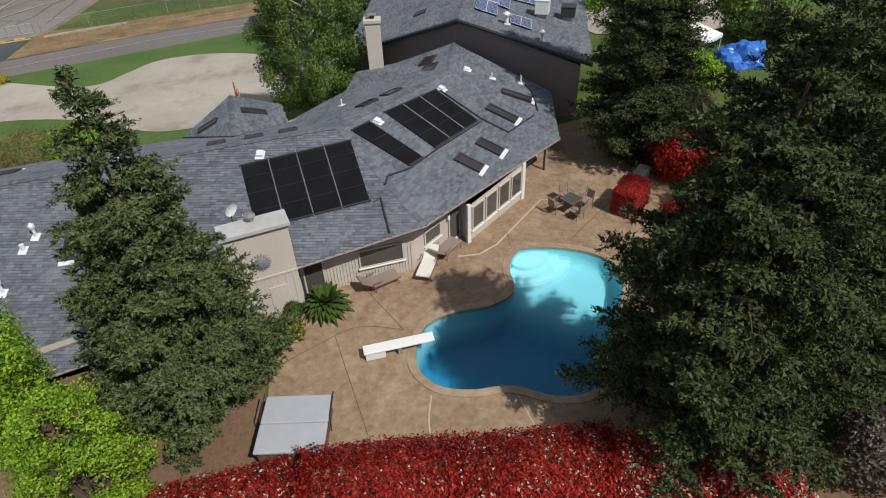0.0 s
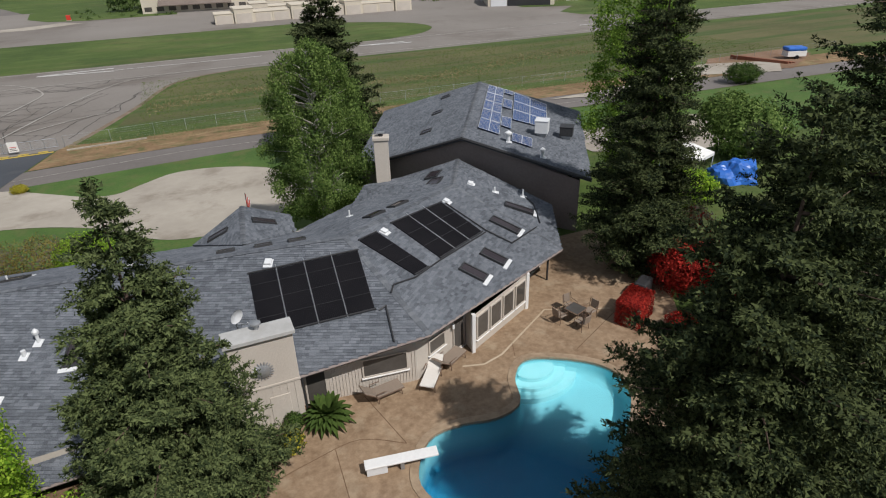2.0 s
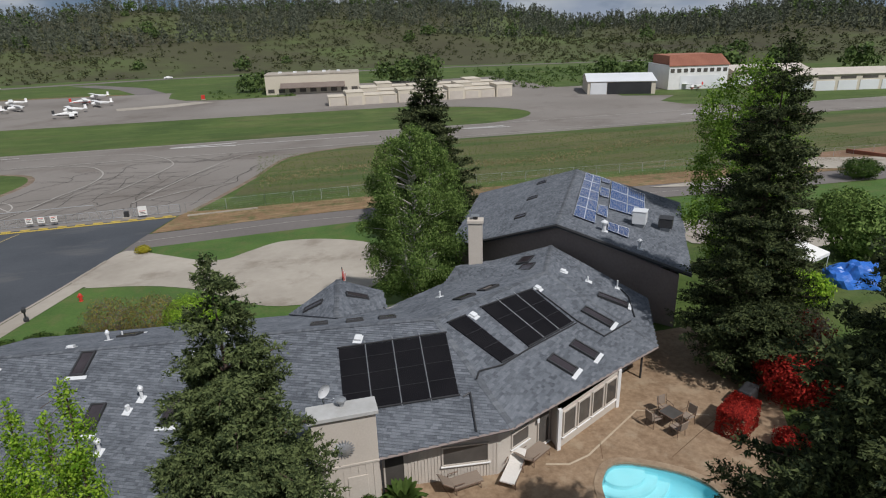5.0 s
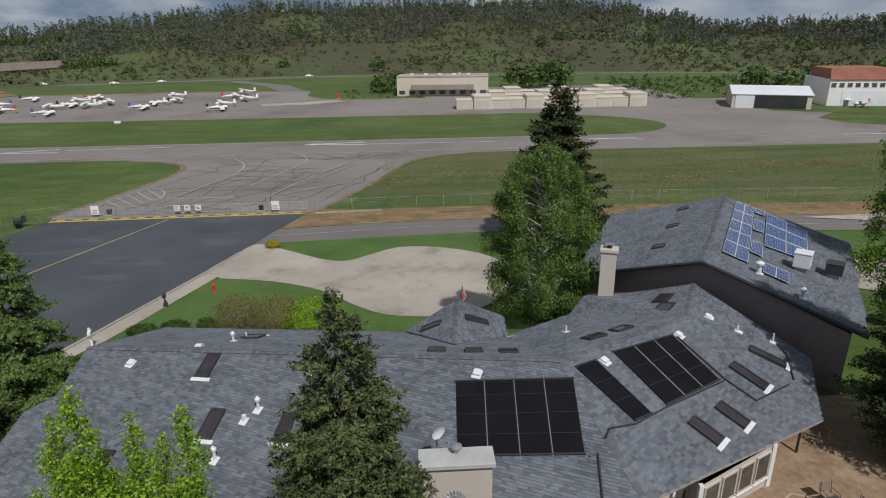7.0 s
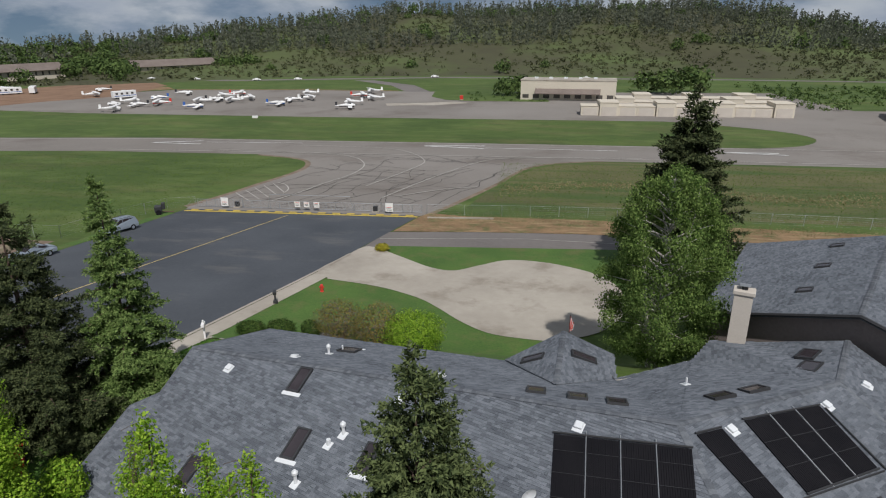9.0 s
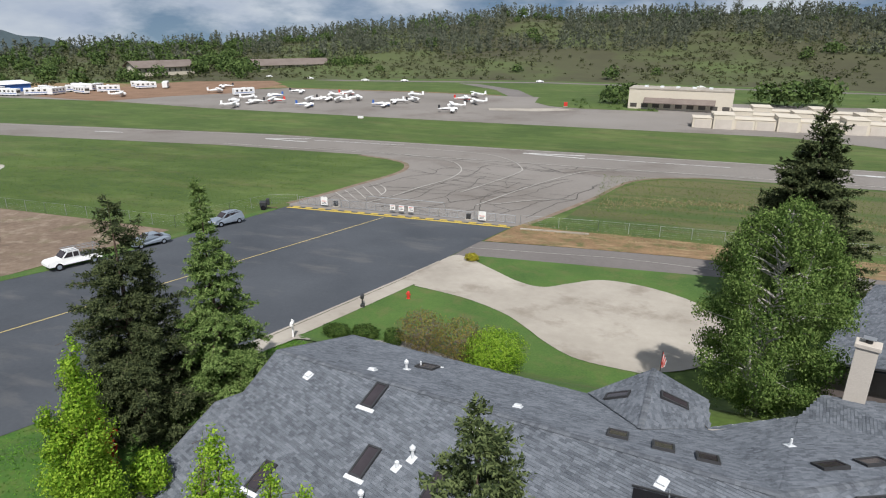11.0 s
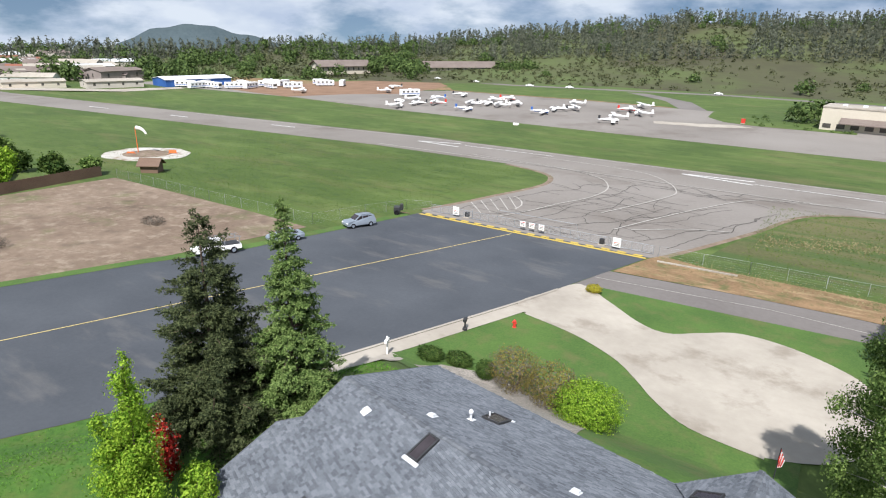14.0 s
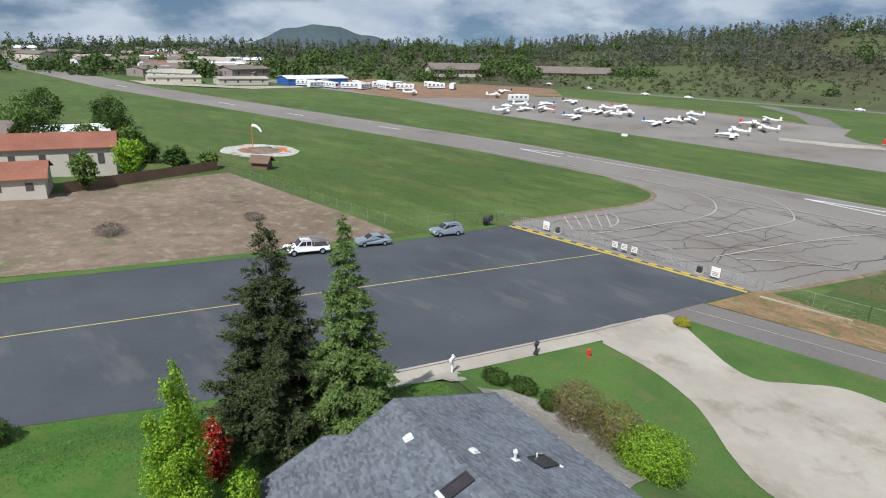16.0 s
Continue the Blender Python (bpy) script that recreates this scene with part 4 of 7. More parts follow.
lo_v = [wbm.verts.new((x, y, min(land(x, y), 0) - 0.4)) for x, y in WB]
hi_v = [wbm.verts.new((x, y, z - 0.05)) for (x, y), z in zip(WB, lows)]
for k in range(len(WB)):
    j = (k + 1) % len(WB)
    wbm.faces.new((lo_v[k], lo_v[j], hi_v[j], hi_v[k]))
part("wall", wbm, "stucco", house, "cream board walls")
block = part("flue_wall", box(-0.55, 20.25, 0.0, 1.95, 21.0, 4.6, None, 0.02), "stucco", house, "tall cream flue wall")
part("cap", box(-0.68, 20.1, 4.6, 2.05, 21.1, 4.78, None, 0.02), "cap_metal", block, "weathered pale grey flat cap")

# second building
G0, GF, GR, GL = Vector((16.8, 36.15, 5.64)), Vector((25.4, 50.4, 5.64)), Vector((22.7, 29.4, 3.9)), Vector((10.8, 42.6, 2.4))
GRB, GLB = Vector((31.5, 43.3, 3.8)), Vector((18.6, 58.2, 2.0))
barn = thing("garage_building", "large brown-walled building with a grey shingle gable roof", "building")
ROOF_BARN_E = roof_plane(barn, [G0, GR, GRB, GF])
ROOF_BARN_W = roof_plane(barn, [G0, GF, GLB, GL])
caps(barn, G0, GF)
part("fascia", tube([GL, G0, GR], 0.11, 6), "dark_metal", barn, "dark brown barge boards")
bm = bmesh.new()
inn = [Vector((17.3, 36.6, 0)), Vector((22.4, 30.2, 0)), Vector((30.8, 43.2, 0)), Vector((25.0, 49.8, 0)), Vector((18.8, 57.4, 0)), Vector((11.5, 42.7, 0))]
tops = [5.4, 3.75, 3.65, 5.4, 1.9, 2.35]
a = [bm.verts.new((p.x, p.y, -4.5)) for p in inn]
b = [bm.verts.new((p.x, p.y, z - 0.1)) for p, z in zip(inn, tops)]
for k in range(6):
    bm.faces.new((a[k], a[(k + 1) % 6], b[(k + 1) % 6], b[k]))
part("wall", bm, "brown_wall", barn, "dark brown walls")


# ---- trees and shrubs ----
def sprays(centres, dirs, size, rnd, per=3, width=0.45, droop=0.25, scatter=0.38, tips=4):
    """Small leaf blades round given places, as vertices and faces."""
    n = len(centres) * per
    c = np.repeat(np.asarray(centres), per, axis=0)
    face = np.repeat(np.asarray(dirs, dtype=float), per, axis=0)
    face /= np.linalg.norm(face, axis=1)[:, None] + 1e-9
    face = face + rnd.normal(0, scatter, (n, 3))
    face /= np.linalg.norm(face, axis=1)[:, None] + 1e-9
    d = np.cross(face, rnd.normal(0, 1, (n, 3)))
    d[:, 2] -= droop
    d /= np.linalg.norm(d, axis=1)[:, None] + 1e-9
    s = np.cross(d, face)
    s /= np.linalg.norm(s, axis=1)[:, None] + 1e-9
    ln = size * rnd.uniform(0.6, 1.35, (n, 1))
    c = c + rnd.normal(0, size * 0.45, (n, 3))
    w = ln * width
    p0, p1, p2, p3 = c - d * ln * 0.5, c + s * w * 0.5, c + d * ln * 0.6, c - s * w * 0.5
    verts = np.stack([p0, p1, p2, p3] if tips == 4 else [p0 + s * w * 0.5, p0 - s * w * 0.5, p2], 1).reshape(-1, 3)
    faces = np.arange(n * tips).reshape(-1, tips)
    return verts.tolist(), faces.tolist()


def conifer(x, y, z, height, radius, mat, label, seed, n=5000, bare=0.04, leaf=0.2, droop=0.25, ragged=0.3, kind_name="conifer_tree", category="tree", power=0.8, density=2.6, arms=8, lift=0.25):
    """Whorls of boughs; each bough is a fan of twigs, each twig a brush of needle sprays."""
    rnd = np.random.default_rng(seed)
    t = thing(kind_name, label, category, at=pose(x, y, z))
    bm = bmesh.new()
    add_tube(bm, [(0, 0, height * h - (0.3 if h == 0 else 0)) for h in (0, 0.25, 0.5, 0.75, 0.97)], [radius * 0.09, radius * 0.07, radius * 0.04, radius * 0.014, 0.008], 8)
    local("trunk", bm, "bark", t)
    limbs = bmesh.new()
    base, along_twig, length, outward = [], [], [], []
    levels = int(height * density)
    for k in range(levels):
        h = min(0.99, max(bare, bare + (1 - bare) * (k + rnd.uniform(-0.4, 0.4)) / levels))
        r = radius * 1.08 * (1 - h) ** power * (0.6 + 0.4 * min(1.0, (h - bare + 0.04) / 0.12)) * min(1.0, (1 - h) / 0.16 + 0.12) ** 0.5 + 0.08
        turn = rnd.uniform(0, 6.28)
        for j in range(arms if h < 0.8 else 5):
            a = turn + 2 * math.pi * j / arms + rnd.normal(0, 0.3)
            hz = height * min(0.99, h + rnd.uniform(-1.0, 1.0) / levels)
            ln = min(r * 1.15, max(0.12, r * (1 + ragged * rnd.normal(-0.3, 0.6))))
            out = np.array((math.cos(a), math.sin(a), 0.0))
            side = np.array((-out[1], out[0], 0.0))
            rise = (0.55 if h > 0.8 else lift - 0.15) + rnd.normal(0, 0.12)

            def bough(u):
                return np.array((0, 0, hz)) + out * ln * u + np.array((0, 0, rise * ln * u - droop * 0.6 * ln * u * u + 0.10 * ln * u ** 4))

            if ln > radius * 0.45 and rnd.random() < 0.35:
                add_tube(limbs, [bough(0), bough(0.5), bough(0.92)], [0.05, 0.03, 0.01], 4)
            count = max(3, int(ln * 6))
            for q in range(count):
                u = 0.22 + 0.78 * (q + rnd.random()) / count
                hand = 1 if q % 2 else -1
                ang = math.radians(rnd.uniform(35, 65))
                d = out * math.cos(ang) + side * hand * math.sin(ang) + np.array((0, 0, rnd.normal(0.02 - droop * 0.35, 0.16)))
                if q == count - 1:
                    d = out + np.array((0, 0, rnd.normal(0.12, 0.1)))
                base.append(bough(min(u, 1.0)) + np.array((0, 0, rnd.normal(0, 0.05))))
                along_twig.append(d / np.linalg.norm(d))
                length.append((0.32 * ln * (1.1 - u) + 0.26) * rnd.uniform(0.6, 1.3) * (0.6 if q == count - 1 else 1.0))
                outward.append(out)
    tagged(local("branchwork", limbs, "bark", t), kind="stuff")
    length = np.array(length)
    pick = rnd.choice(len(length), n * 4, p=length / length.sum())
    u = rnd.uniform(0.0, 1.0, (n * 4, 1))
    d, ln = np.array(along_twig)[pick], length[pick][:, None]
    c = np.array(base)[pick] + d * ln * u + rnd.normal(0, 0.055, (n * 4, 3))
    face = np.array(outward)[pick] * 0.55 + np.array((0, 0, 0.75)) + rnd.normal(0, 0.42, (n * 4, 3))
    nd = d * 0.75 + rnd.normal(0, 0.55, (n * 4, 3))
    nd /= np.linalg.norm(nd, axis=1)[:, None]
    w = np.cross(nd, face)
    w /= np.linalg.norm(w, axis=1)[:, None] + 1e-9
    size = leaf * rnd.uniform(0.6, 1.3, (n * 4, 1)) * (1.15 - 0.4 * u)
    verts = np.stack([c - w * size * 0.27, c + w * size * 0.27, c + nd * size], 1).reshape(-1, 3)
    raw("crown", verts.tolist(), np.arange(n * 12).reshape(-1, 3).tolist(), mat, t)
    return t


def broadleaf(x, y, z, height, radius, mat, label, seed, n=5000, leaf=0.22, trunk=0.16, base=0.2, bark="bark", clumps=26, name="broadleaf_tree", category="tree", tall=1.0, droop=0.2, stems=1, leaders=False):
    rnd = np.random.default_rng(seed)
    t = thing(name, label, category, at=pose(x, y, z))
    bm = bmesh.new()
    limbs = bmesh.new()
    balls = []
    for k in range(clumps):
        h = base + (1 - base) * ((k + 0.5) / clumps)
        prof = math.sin(math.pi * min(1, max(0.06, (h - base) / (1 - base) * 0.88 + 0.10))) ** 0.7
        a = k * 2.4 + rnd.uniform(-0.5, 0.5)
        r = radius * prof * math.sqrt(rnd.uniform(0.15, 1.0)) * 0.8
        c = Vector((r * math.cos(a), r * math.sin(a), h * height))
        size = rnd.uniform(0.20, 0.42) * math.sqrt(min(1.0, 40 / clumps))
        if leaders:
            lead = 2 * math.pi * (k % stems) / stems
            top = 1.0 - 0.16 * (k % stems)
            spread = radius * 0.42 * (h ** 0.6)
            reach = radius * 0.62 * (1.1 - h) * math.sqrt(rnd.uniform(0.05, 1.0))
            c = Vector((spread * math.cos(lead) + reach * math.cos(a), spread * math.sin(lead) + reach * math.sin(a), h * height * top))
            size *= 2.0 - 1.0 * h
        balls.append((c, radius * size * (0.5 + 0.5 * prof)))
    for s in range(stems):
        a = 2 * math.pi * s / max(1, stems)
        o = Vector((math.cos(a), math.sin(a), 0)) * (radius * (0.21 if leaders else 0.16) if stems > 1 else 0)
        trunk = trunk * (0.55 if leaders and s == 0 else 1.0)
        add_tube(bm, [o * 0.3 - Vector((0, 0, 0.3)), o + Vector((0.05, 0, height * 0.3)), o * 1.6 + Vector((-0.05, 0.05, height * 0.6)), o * 1.9 + Vector((0, 0, height * (0.93 - (0.16 * s if leaders else 0))))], [trunk, trunk * 0.8, trunk * 0.5, 0.02], 8)
    local("trunk", bm, bark, t)
    centres, dirs = [], []
    tot = sum(b[1] ** 2 for b in balls)
    for c, r in balls:
        add_tube(limbs, [Vector((0, 0, max(height * base * 0.6, c.z - r * 1.5))), Vector((c.x * 0.5, c.y * 0.5, c.z - r * 0.6)), c], [trunk * (0.1 if leaders else 0.35), trunk * (0.08 if leaders else 0.22), 0.012], 5)
        m = max(8, int(n * r * r / tot))
        d = rnd.normal(0, 1, (m, 3))
        d /= np.linalg.norm(d, axis=1)[:, None]
        rr = r * rnd.beta(4, 1.6, (m, 1)) * (1 + 0.16 * rnd.normal(0, 1, (m, 1)))
        p = np.array(c) + d * rr * np.array((1, 1, tall))
        centres += p.tolist()
        dirs += d.tolist()
    tagged(local("branchwork", limbs, bark, t), kind="stuff")
    v, f = sprays(centres, dirs, leaf, rnd, 2, 0.62, droop)
    raw("crown", v, f, mat, t)
    return t


def shrub(x, y, z, sx, sy, sz, mat, label, seed, n=900, leaf=0.12, name="shrub", flat=False, second="", share=0.0, turn=0.0, category="shrub"):
    """A low bush: stems inside, leaves on a lumpy outline; flat: a clipped box."""
    rnd = np.random.default_rng(seed)
    t = thing(name, label, category, at=pose(x, y, z, 0, 0, turn))
    bm = bmesh.new()
    for k in range(7):
        a = rnd.uniform(0, 6.28)
        add_tube(bm, [(0.1 * sx * math.cos(a), 0.1 * sy * math.sin(a), -0.1), (0.4 * sx * math.cos(a), 0.4 * sy * math.sin(a), sz * 0.55), (0.7 * sx * math.cos(a + 0.3), 0.7 * sy * math.sin(a + 0.3), sz * 0.85)], [0.03, 0.02, 0.006], 5)
    tagged(local("branchwork", bm, "bark", t), kind="stuff")
    if flat:
        p = rnd.uniform(-1, 1, (n, 3))
        ax = rnd.choice([0, 1, 2, 2, 2], n)
        for k in range(n):
            if ax[k] == 2:
                p[k, 2] = 1
            else:
                p[k, ax[k]] = math.copysign(1, p[k, ax[k]])
        d = p.copy()
        p = p * np.array((sx, sy, sz / 2)) * rnd.uniform(0.93, 1.02, (n, 1)) + np.array((0, 0, sz / 2))
    else:
        d = rnd.normal(0, 1, (n, 3))
        d /= np.linalg.norm(d, axis=1)[:, None]
        lump = np.array([1 + 0.28 * noise.noise(Vector(q) * 2.3 + Vector((seed, 0, 0))) for q in d])[:, None]
        p = d * lump * rnd.beta(6, 1.5, (n, 1)) * np.array((sx, sy, sz / 2)) + np.array((0, 0, sz / 2))
        p[:, 2] = np.maximum(p[:, 2], 0.03)
    cut = int(n * (1 - share))
    v, f = sprays(p[:cut], d[:cut], leaf, rnd, 3, 0.7, 0.0)
    raw("leaves", v, f, mat, t)
    if share:
        v, f = sprays(p[cut:], d[cut:], leaf, rnd, 3, 0.7, 0.0)
        raw("blossom", v, f, second, t, "cream blossom")
    return t


conifer(-2.75, 17.3, 0.0, 12.7, 3.6, "conifer", "tall dense dark green conifer beside the patio", 1, n=44000, leaf=0.15, power=0.80, ragged=0.28, density=2.8)
conifer(12.5, 8.5, 0.0, 15.2, 4.0, "pine_dark", "broad dark green pine overhanging the pool", 2, n=44000, leaf=0.155, power=0.56, ragged=0.45, bare=0.06, kind_name="pine_tree", density=2.4, lift=0.35)
conifer(20.3, 8.6, 0.0, 10.5, 4.3, "pine_dark", "broad dark green pine beside the patio", 3, n=24000, leaf=0.17, power=0.5, ragged=0.45, kind_name="pine_tree", density=2.6, lift=0.35)
conifer(25.0, 11.2, 0.0, 12.0, 4.3, "pine_dark", "bushy dark green pine among taller pines", 33, n=18000, leaf=0.19, power=0.5, ragged=0.45, kind_name="pine_tree", density=2.4, lift=0.35)
conifer(30.0, 17.0, 0.0, 19.0, 5.4, "pine_dark", "tall dark green pine behind the red shrubs", 31, n=30000, leaf=0.19, power=0.55, ragged=0.45, kind_name="pine_tree", density=2.4, lift=0.35)
conifer(22.9, 24.9, 0.0, 18.2, 3.5, "pine_dark", "tall dark green redwood at the corner of the patio", 4, n=36000, leaf=0.155, power=0.62, ragged=0.25, density=2.8)
broadleaf(33.2, 38.4, -0.5, 15.8, 5.5, "poplar_leaf", "broad fresh green tree behind the redwood", 32, n=20000, leaf=0.17, clumps=120, base=0.06, tall=1.4)
conifer(14.9, 66.0, -4.5, 19.2, 6.4, "redwood", "tall slim dark pine behind the birch", 5, n=30000, leaf=0.34, power=0.80, ragged=0.3, density=2.6)
broadleaf(8.2, 42.0, -1.6, 13.4, 4.9, "birch_leaf", "tall birch with drooping green foliage", 6, n=42000, leaf=0.13, bark="birch_bark", clumps=130, base=0.06, droop=0.8, name="birch_tree", stems=2)
conifer(-24.6, 29.0, -2.6, 15.4, 4.4, "redwood", "dark brown-green redwood beside the street", 7, n=42000, leaf=0.155, power=0.80, ragged=0.32, density=2.4)
conifer(-21.8, 32.2, -2.2, 15.2, 3.6, "cedar_green", "light green drooping cedar beside the street", 8, n=26000, leaf=0.17, power=1.0, droop=0.8, ragged=0.4, density=2.4, arms=7, lift=0.35)
broadleaf(-20.4, 21.6, -0.2, 9.7, 1.9, "lime_leaf", "young tree with bright lime green leaves", 9, n=18700, leaf=0.11, clumps=90, base=0.06, stems=3, tall=1.5, leaders=True)
broadleaf(-11.4, 18.2, 0.0, 9.7, 2.0, "lime_leaf", "young tree with bright lime green leaves behind the house", 10, n=17000, leaf=0.105, clumps=80, base=0.06, stems=3, tall=1.4, leaders=True)
broadleaf(-7.7, 17.0, 0.0, 9.8, 1.8, "lime_leaf", "young tree with bright lime leaves and an open crown", 11, n=13600, leaf=0.105, clumps=80, base=0.06, stems=3, tall=1.4, leaders=True)
broadleaf(-10.0, 18.9, 0.0, 8.3, 1.4, "lime_leaf", "slender young tree with bright lime leaves", 13, n=9350, leaf=0.105, clumps=56, base=0.08, stems=2, tall=1.4, leaders=True)
broadleaf(-6.0, 13.6, 0.0, 5.6, 2.4, "lime_leaf", "spreading bush with bright lime green leaves", 12, n=13000, leaf=0.095, clumps=90, base=0.06, stems=3)

# hedge, shrubs and other planting
def hedge_block(a, b, width, height, seed, n, share, label):
    mx, my = (a[0] + b[0]) / 2, (a[1] + b[1]) / 2
    ang = math.degrees(math.atan2(b[1] - a[1], b[0] - a[0]))
    ln = math.hypot(b[0] - a[0], b[1] - a[1])
    return tagged(shrub(mx, my, 0.0, ln / 2, width / 2, height, "red_leaf", label, seed, n, 0.10, "hedge", True, "blossom", share, ang, "hedge"), group="red hedge along the patio")


hedge_block((-5.0, 11.6), (-0.6, 10.9), 3.4, 1.25, 41, 5200, 0.10, "red-leaved hedge with a few cream flower heads")
hedge_block((-0.6, 10.9), (4.2, 9.3), 3.6, 1.35, 42, 7000, 0.02, "dense clipped red-leaved hedge beside the patio")
hedge_block((4.2, 9.3), (9.0, 7.6), 3.4, 1.35, 43, 7000, 0.05, "dense clipped red-leaved hedge beside the patio")
hedge_block((9.0, 7.6), (13.6, 5.0), 3.0, 1.35, 44, 5200, 0.22, "red-leaved hedge with many cream flower heads")
shrub(19.1, 20.3, 0.0, 0.65, 1.0, 1.4, "red_leaf", "clipped red-leaved box bush on the patio", 45, 5200, 0.075, "red_bush", True, turn=-60)
shrub(20.4, 18.4, 0.0, 0.8, 0.8, 1.1, "red_leaf", "red-leaved bush in the shade", 46, 1000, 0.09, "red_bush")
shrub(23.2, 21.6, 0.0, 1.7, 1.7, 3.2, "red_leaf", "tall loose red-leaved shrub", 47, 3000, 0.13, "red_shrub")
shrub(24.8, 20.0, 0.0, 1.4, 1.4, 2.4, "red_leaf", "loose red-leaved shrub under the pine", 48, 1800, 0.13, "red_shrub")
shrub(26.6, 24.3, 0.0, 1.6, 1.4, 3.4, "blossom", "tall shrub covered in cream blossom and red shoots", 49, 1800, 0.13, "blossom_shrub", second="red_leaf", share=0.35)
shrub(32.0, 30.5, 0.0, 2.2, 2.0, 2.6, "lime_leaf", "bright green shrub beside the lawn", 50, 1800, 0.2)
shrub(44.0, 36.0, -0.2, 3.6, 3.2, 5.0, "birch_leaf", "large fresh green shrub", 51, 3000, 0.26)
shrub(81.0, 69.6, land(81, 69.6), 3.2, 2.6, 3.0, "shrub_leaf", "round dark green bush on the garden lawn", 68, 2200, 0.2)
shrub(48.0, 42.0, -0.6, 3.0, 3.0, 4.4, "birch_leaf", "large fresh green shrub", 52, 2200, 0.26)
shrub(17.0, 4.6, 0.0, 2.0, 1.5, 2.4, "twig_grey", "tangle of bare grey twigs beside the hedge", 53, 6000, 0.10, "twiggy_shrub", second="blossom", share=0.08)
shrub(1.35, 19.9, 0.0, 0.42, 0.42, 0.95, "shrub_leaf", "small clipped round green bush by the flue wall", 54, 900, 0.07)
shrub(0.75, 19.0, 0.0, 0.9, 0.7, 0.75, "yellow_leaf", "low yellow-green shrub by the flue wall", 55, 1200, 0.09, second="shrub_leaf", share=0.4)
shrub(-22.3, 47.2, -3.75, 1.3, 0.9, 1.1, "shrub_leaf", "dark green clipped bush on the front lawn", 56, 1300, 0.11)
shrub(-20.0, 47.8, -3.8, 1.3, 0.9, 1.1, "shrub_leaf", "dark green clipped bush on the front lawn", 57, 1300, 0.11)
shrub(-17.2, 47.2, -3.75, 0.9, 0.9, 1.5, "shrub_leaf", "round dark green bush by the gravel bed", 58, 1300, 0.10)
shrub(-14.6, 46.6, -3.7, 2.1, 1.8, 3.9, "olive_leaf", "tall thin shrub with sparse bronze leaves", 59, 3000, 0.085, second="twig_grey", share=0.4)
shrub(-11.4, 46.2, -3.7, 2.1, 1.8, 3.8, "olive_leaf", "tall thin shrub with sparse bronze leaves", 60, 3000, 0.085, second="twig_grey", share=0.3)
shrub(-8.4, 45.2, -3.5, 2.4, 2.1, 3.6, "lime_leaf", "leafy bright green shrub in front of the house", 61, 5200, 0.10)
shrub(-16.9, 70.2, -4.6, 0.9, 0.8, 0.9, "yellow_leaf", "low yellow bush at the end of the driveway", 62, 1000, 0.09)
shrub(-23.2, 24.4, -1.2, 0.9, 0.9, 4.6, "red_leaf", "tall red-leaved shrub under the redwood", 63, 1500, 0.15, second="blossom", share=0.12)
shrub(-19.8, 24.2, -0.2, 0.9, 0.9, 2.6, "lime_leaf", "small bright green shrub beside the house", 64, 900, 0.14)
shrub(-38.0, 17.2, -2.6, 1.6, 1.4, 1.6, "shrub_leaf", "grey-green bush at the street", 65, 1000, 0.14)
shrub(-78, 38, -3.4, 2.6, 2.0, 1.2, "twig_grey", "dry grey brush on the bare field", 66, 900, 0.11)
shrub(-74, 56, -4.1, 2.0, 1.6, 1.0, "twig_grey", "dry grey brush on the bare field", 67, 700, 0.1)


def cycad(x, y):
    t = thing("cycad", "dark green cycad with a rosette of stiff fronds by the wall", "plant", at=pose(x, y, 0))
    local("trunk", tube([(0, 0, -0.1), (0, 0, 0.45)], [0.22, 0.2], 10), "bark", t)
    rnd = random.Random(5)
    for k in range(84):
        a, el = k * 2.399, 0.05 + 1.25 * (k / 84)
        verts, faces = [], []
        ln = rnd.uniform(0.9, 1.12)
        for s in range(13):
            f = s / 12
            r = ln * f * math.cos(el) + 0.1
            z = 0.5 + ln * f * math.sin(el) - 0.55 * f * f * math.cos(el)
            w = 0.13 * math.sin(math.pi * min(1, f * 0.9 + 0.12)) + 0.01
            c = Vector((r * math.cos(a), r * math.sin(a), z))
            sd = Vector((-math.sin(a), math.cos(a), 0))
            i = len(verts)
            lift = Vector((0.03 * math.cos(a), 0.03 * math.sin(a), 0.04))
            verts += [tuple(c - sd * w + lift), tuple(c), tuple(c + sd * w + lift)]
            if s:
                faces += [(i - 3, i - 2, i + 1, i), (i - 2, i - 1, i + 2, i + 1)]
        raw("frond", verts, faces, "shrub_leaf", t)
    return t


cycad(2.75, 19.75)


# ---- roof fittings ----
def on_roof(ring, x, y):
    """A frame on a roof: x across, y up the slope, z out of it."""
    c, u, v, n = axes_of(ring)
    o = Vector((x, y, roof_z(tri_planes(ring), x, y)))
    return Matrix.Translation(o) @ Matrix((u, v, n)).transposed().to_4x4()


def skylight(ring, x, y, w, h, parent=house, flashing=True, side=False, spin=0.0):
    m = on_roof(ring, x, y) @ pose(0, 0, 0, 0, 0, spin)
    fr = part("skylight", plate_local(m, w / 2 + 0.07, h / 2 + 0.07, w / 2 - 0.02, h / 2 - 0.02, 0.0, 0.15), "dark_metal", parent, "dark-framed skylight")
    part("pane", box(-w / 2, -h / 2, 0.05, w / 2, h / 2, 0.12, m, 0.01), "skylight_glass", fr, "dark tinted glass")
    if flashing:
        part("flashing", box(-w / 2 - 0.22, -h / 2 - 0.28, 0.02, w / 2 + 0.22, -h / 2 - 0.07, 0.07, m, 0.01), "white_metal", fr, "pale metal flashing")
    return fr


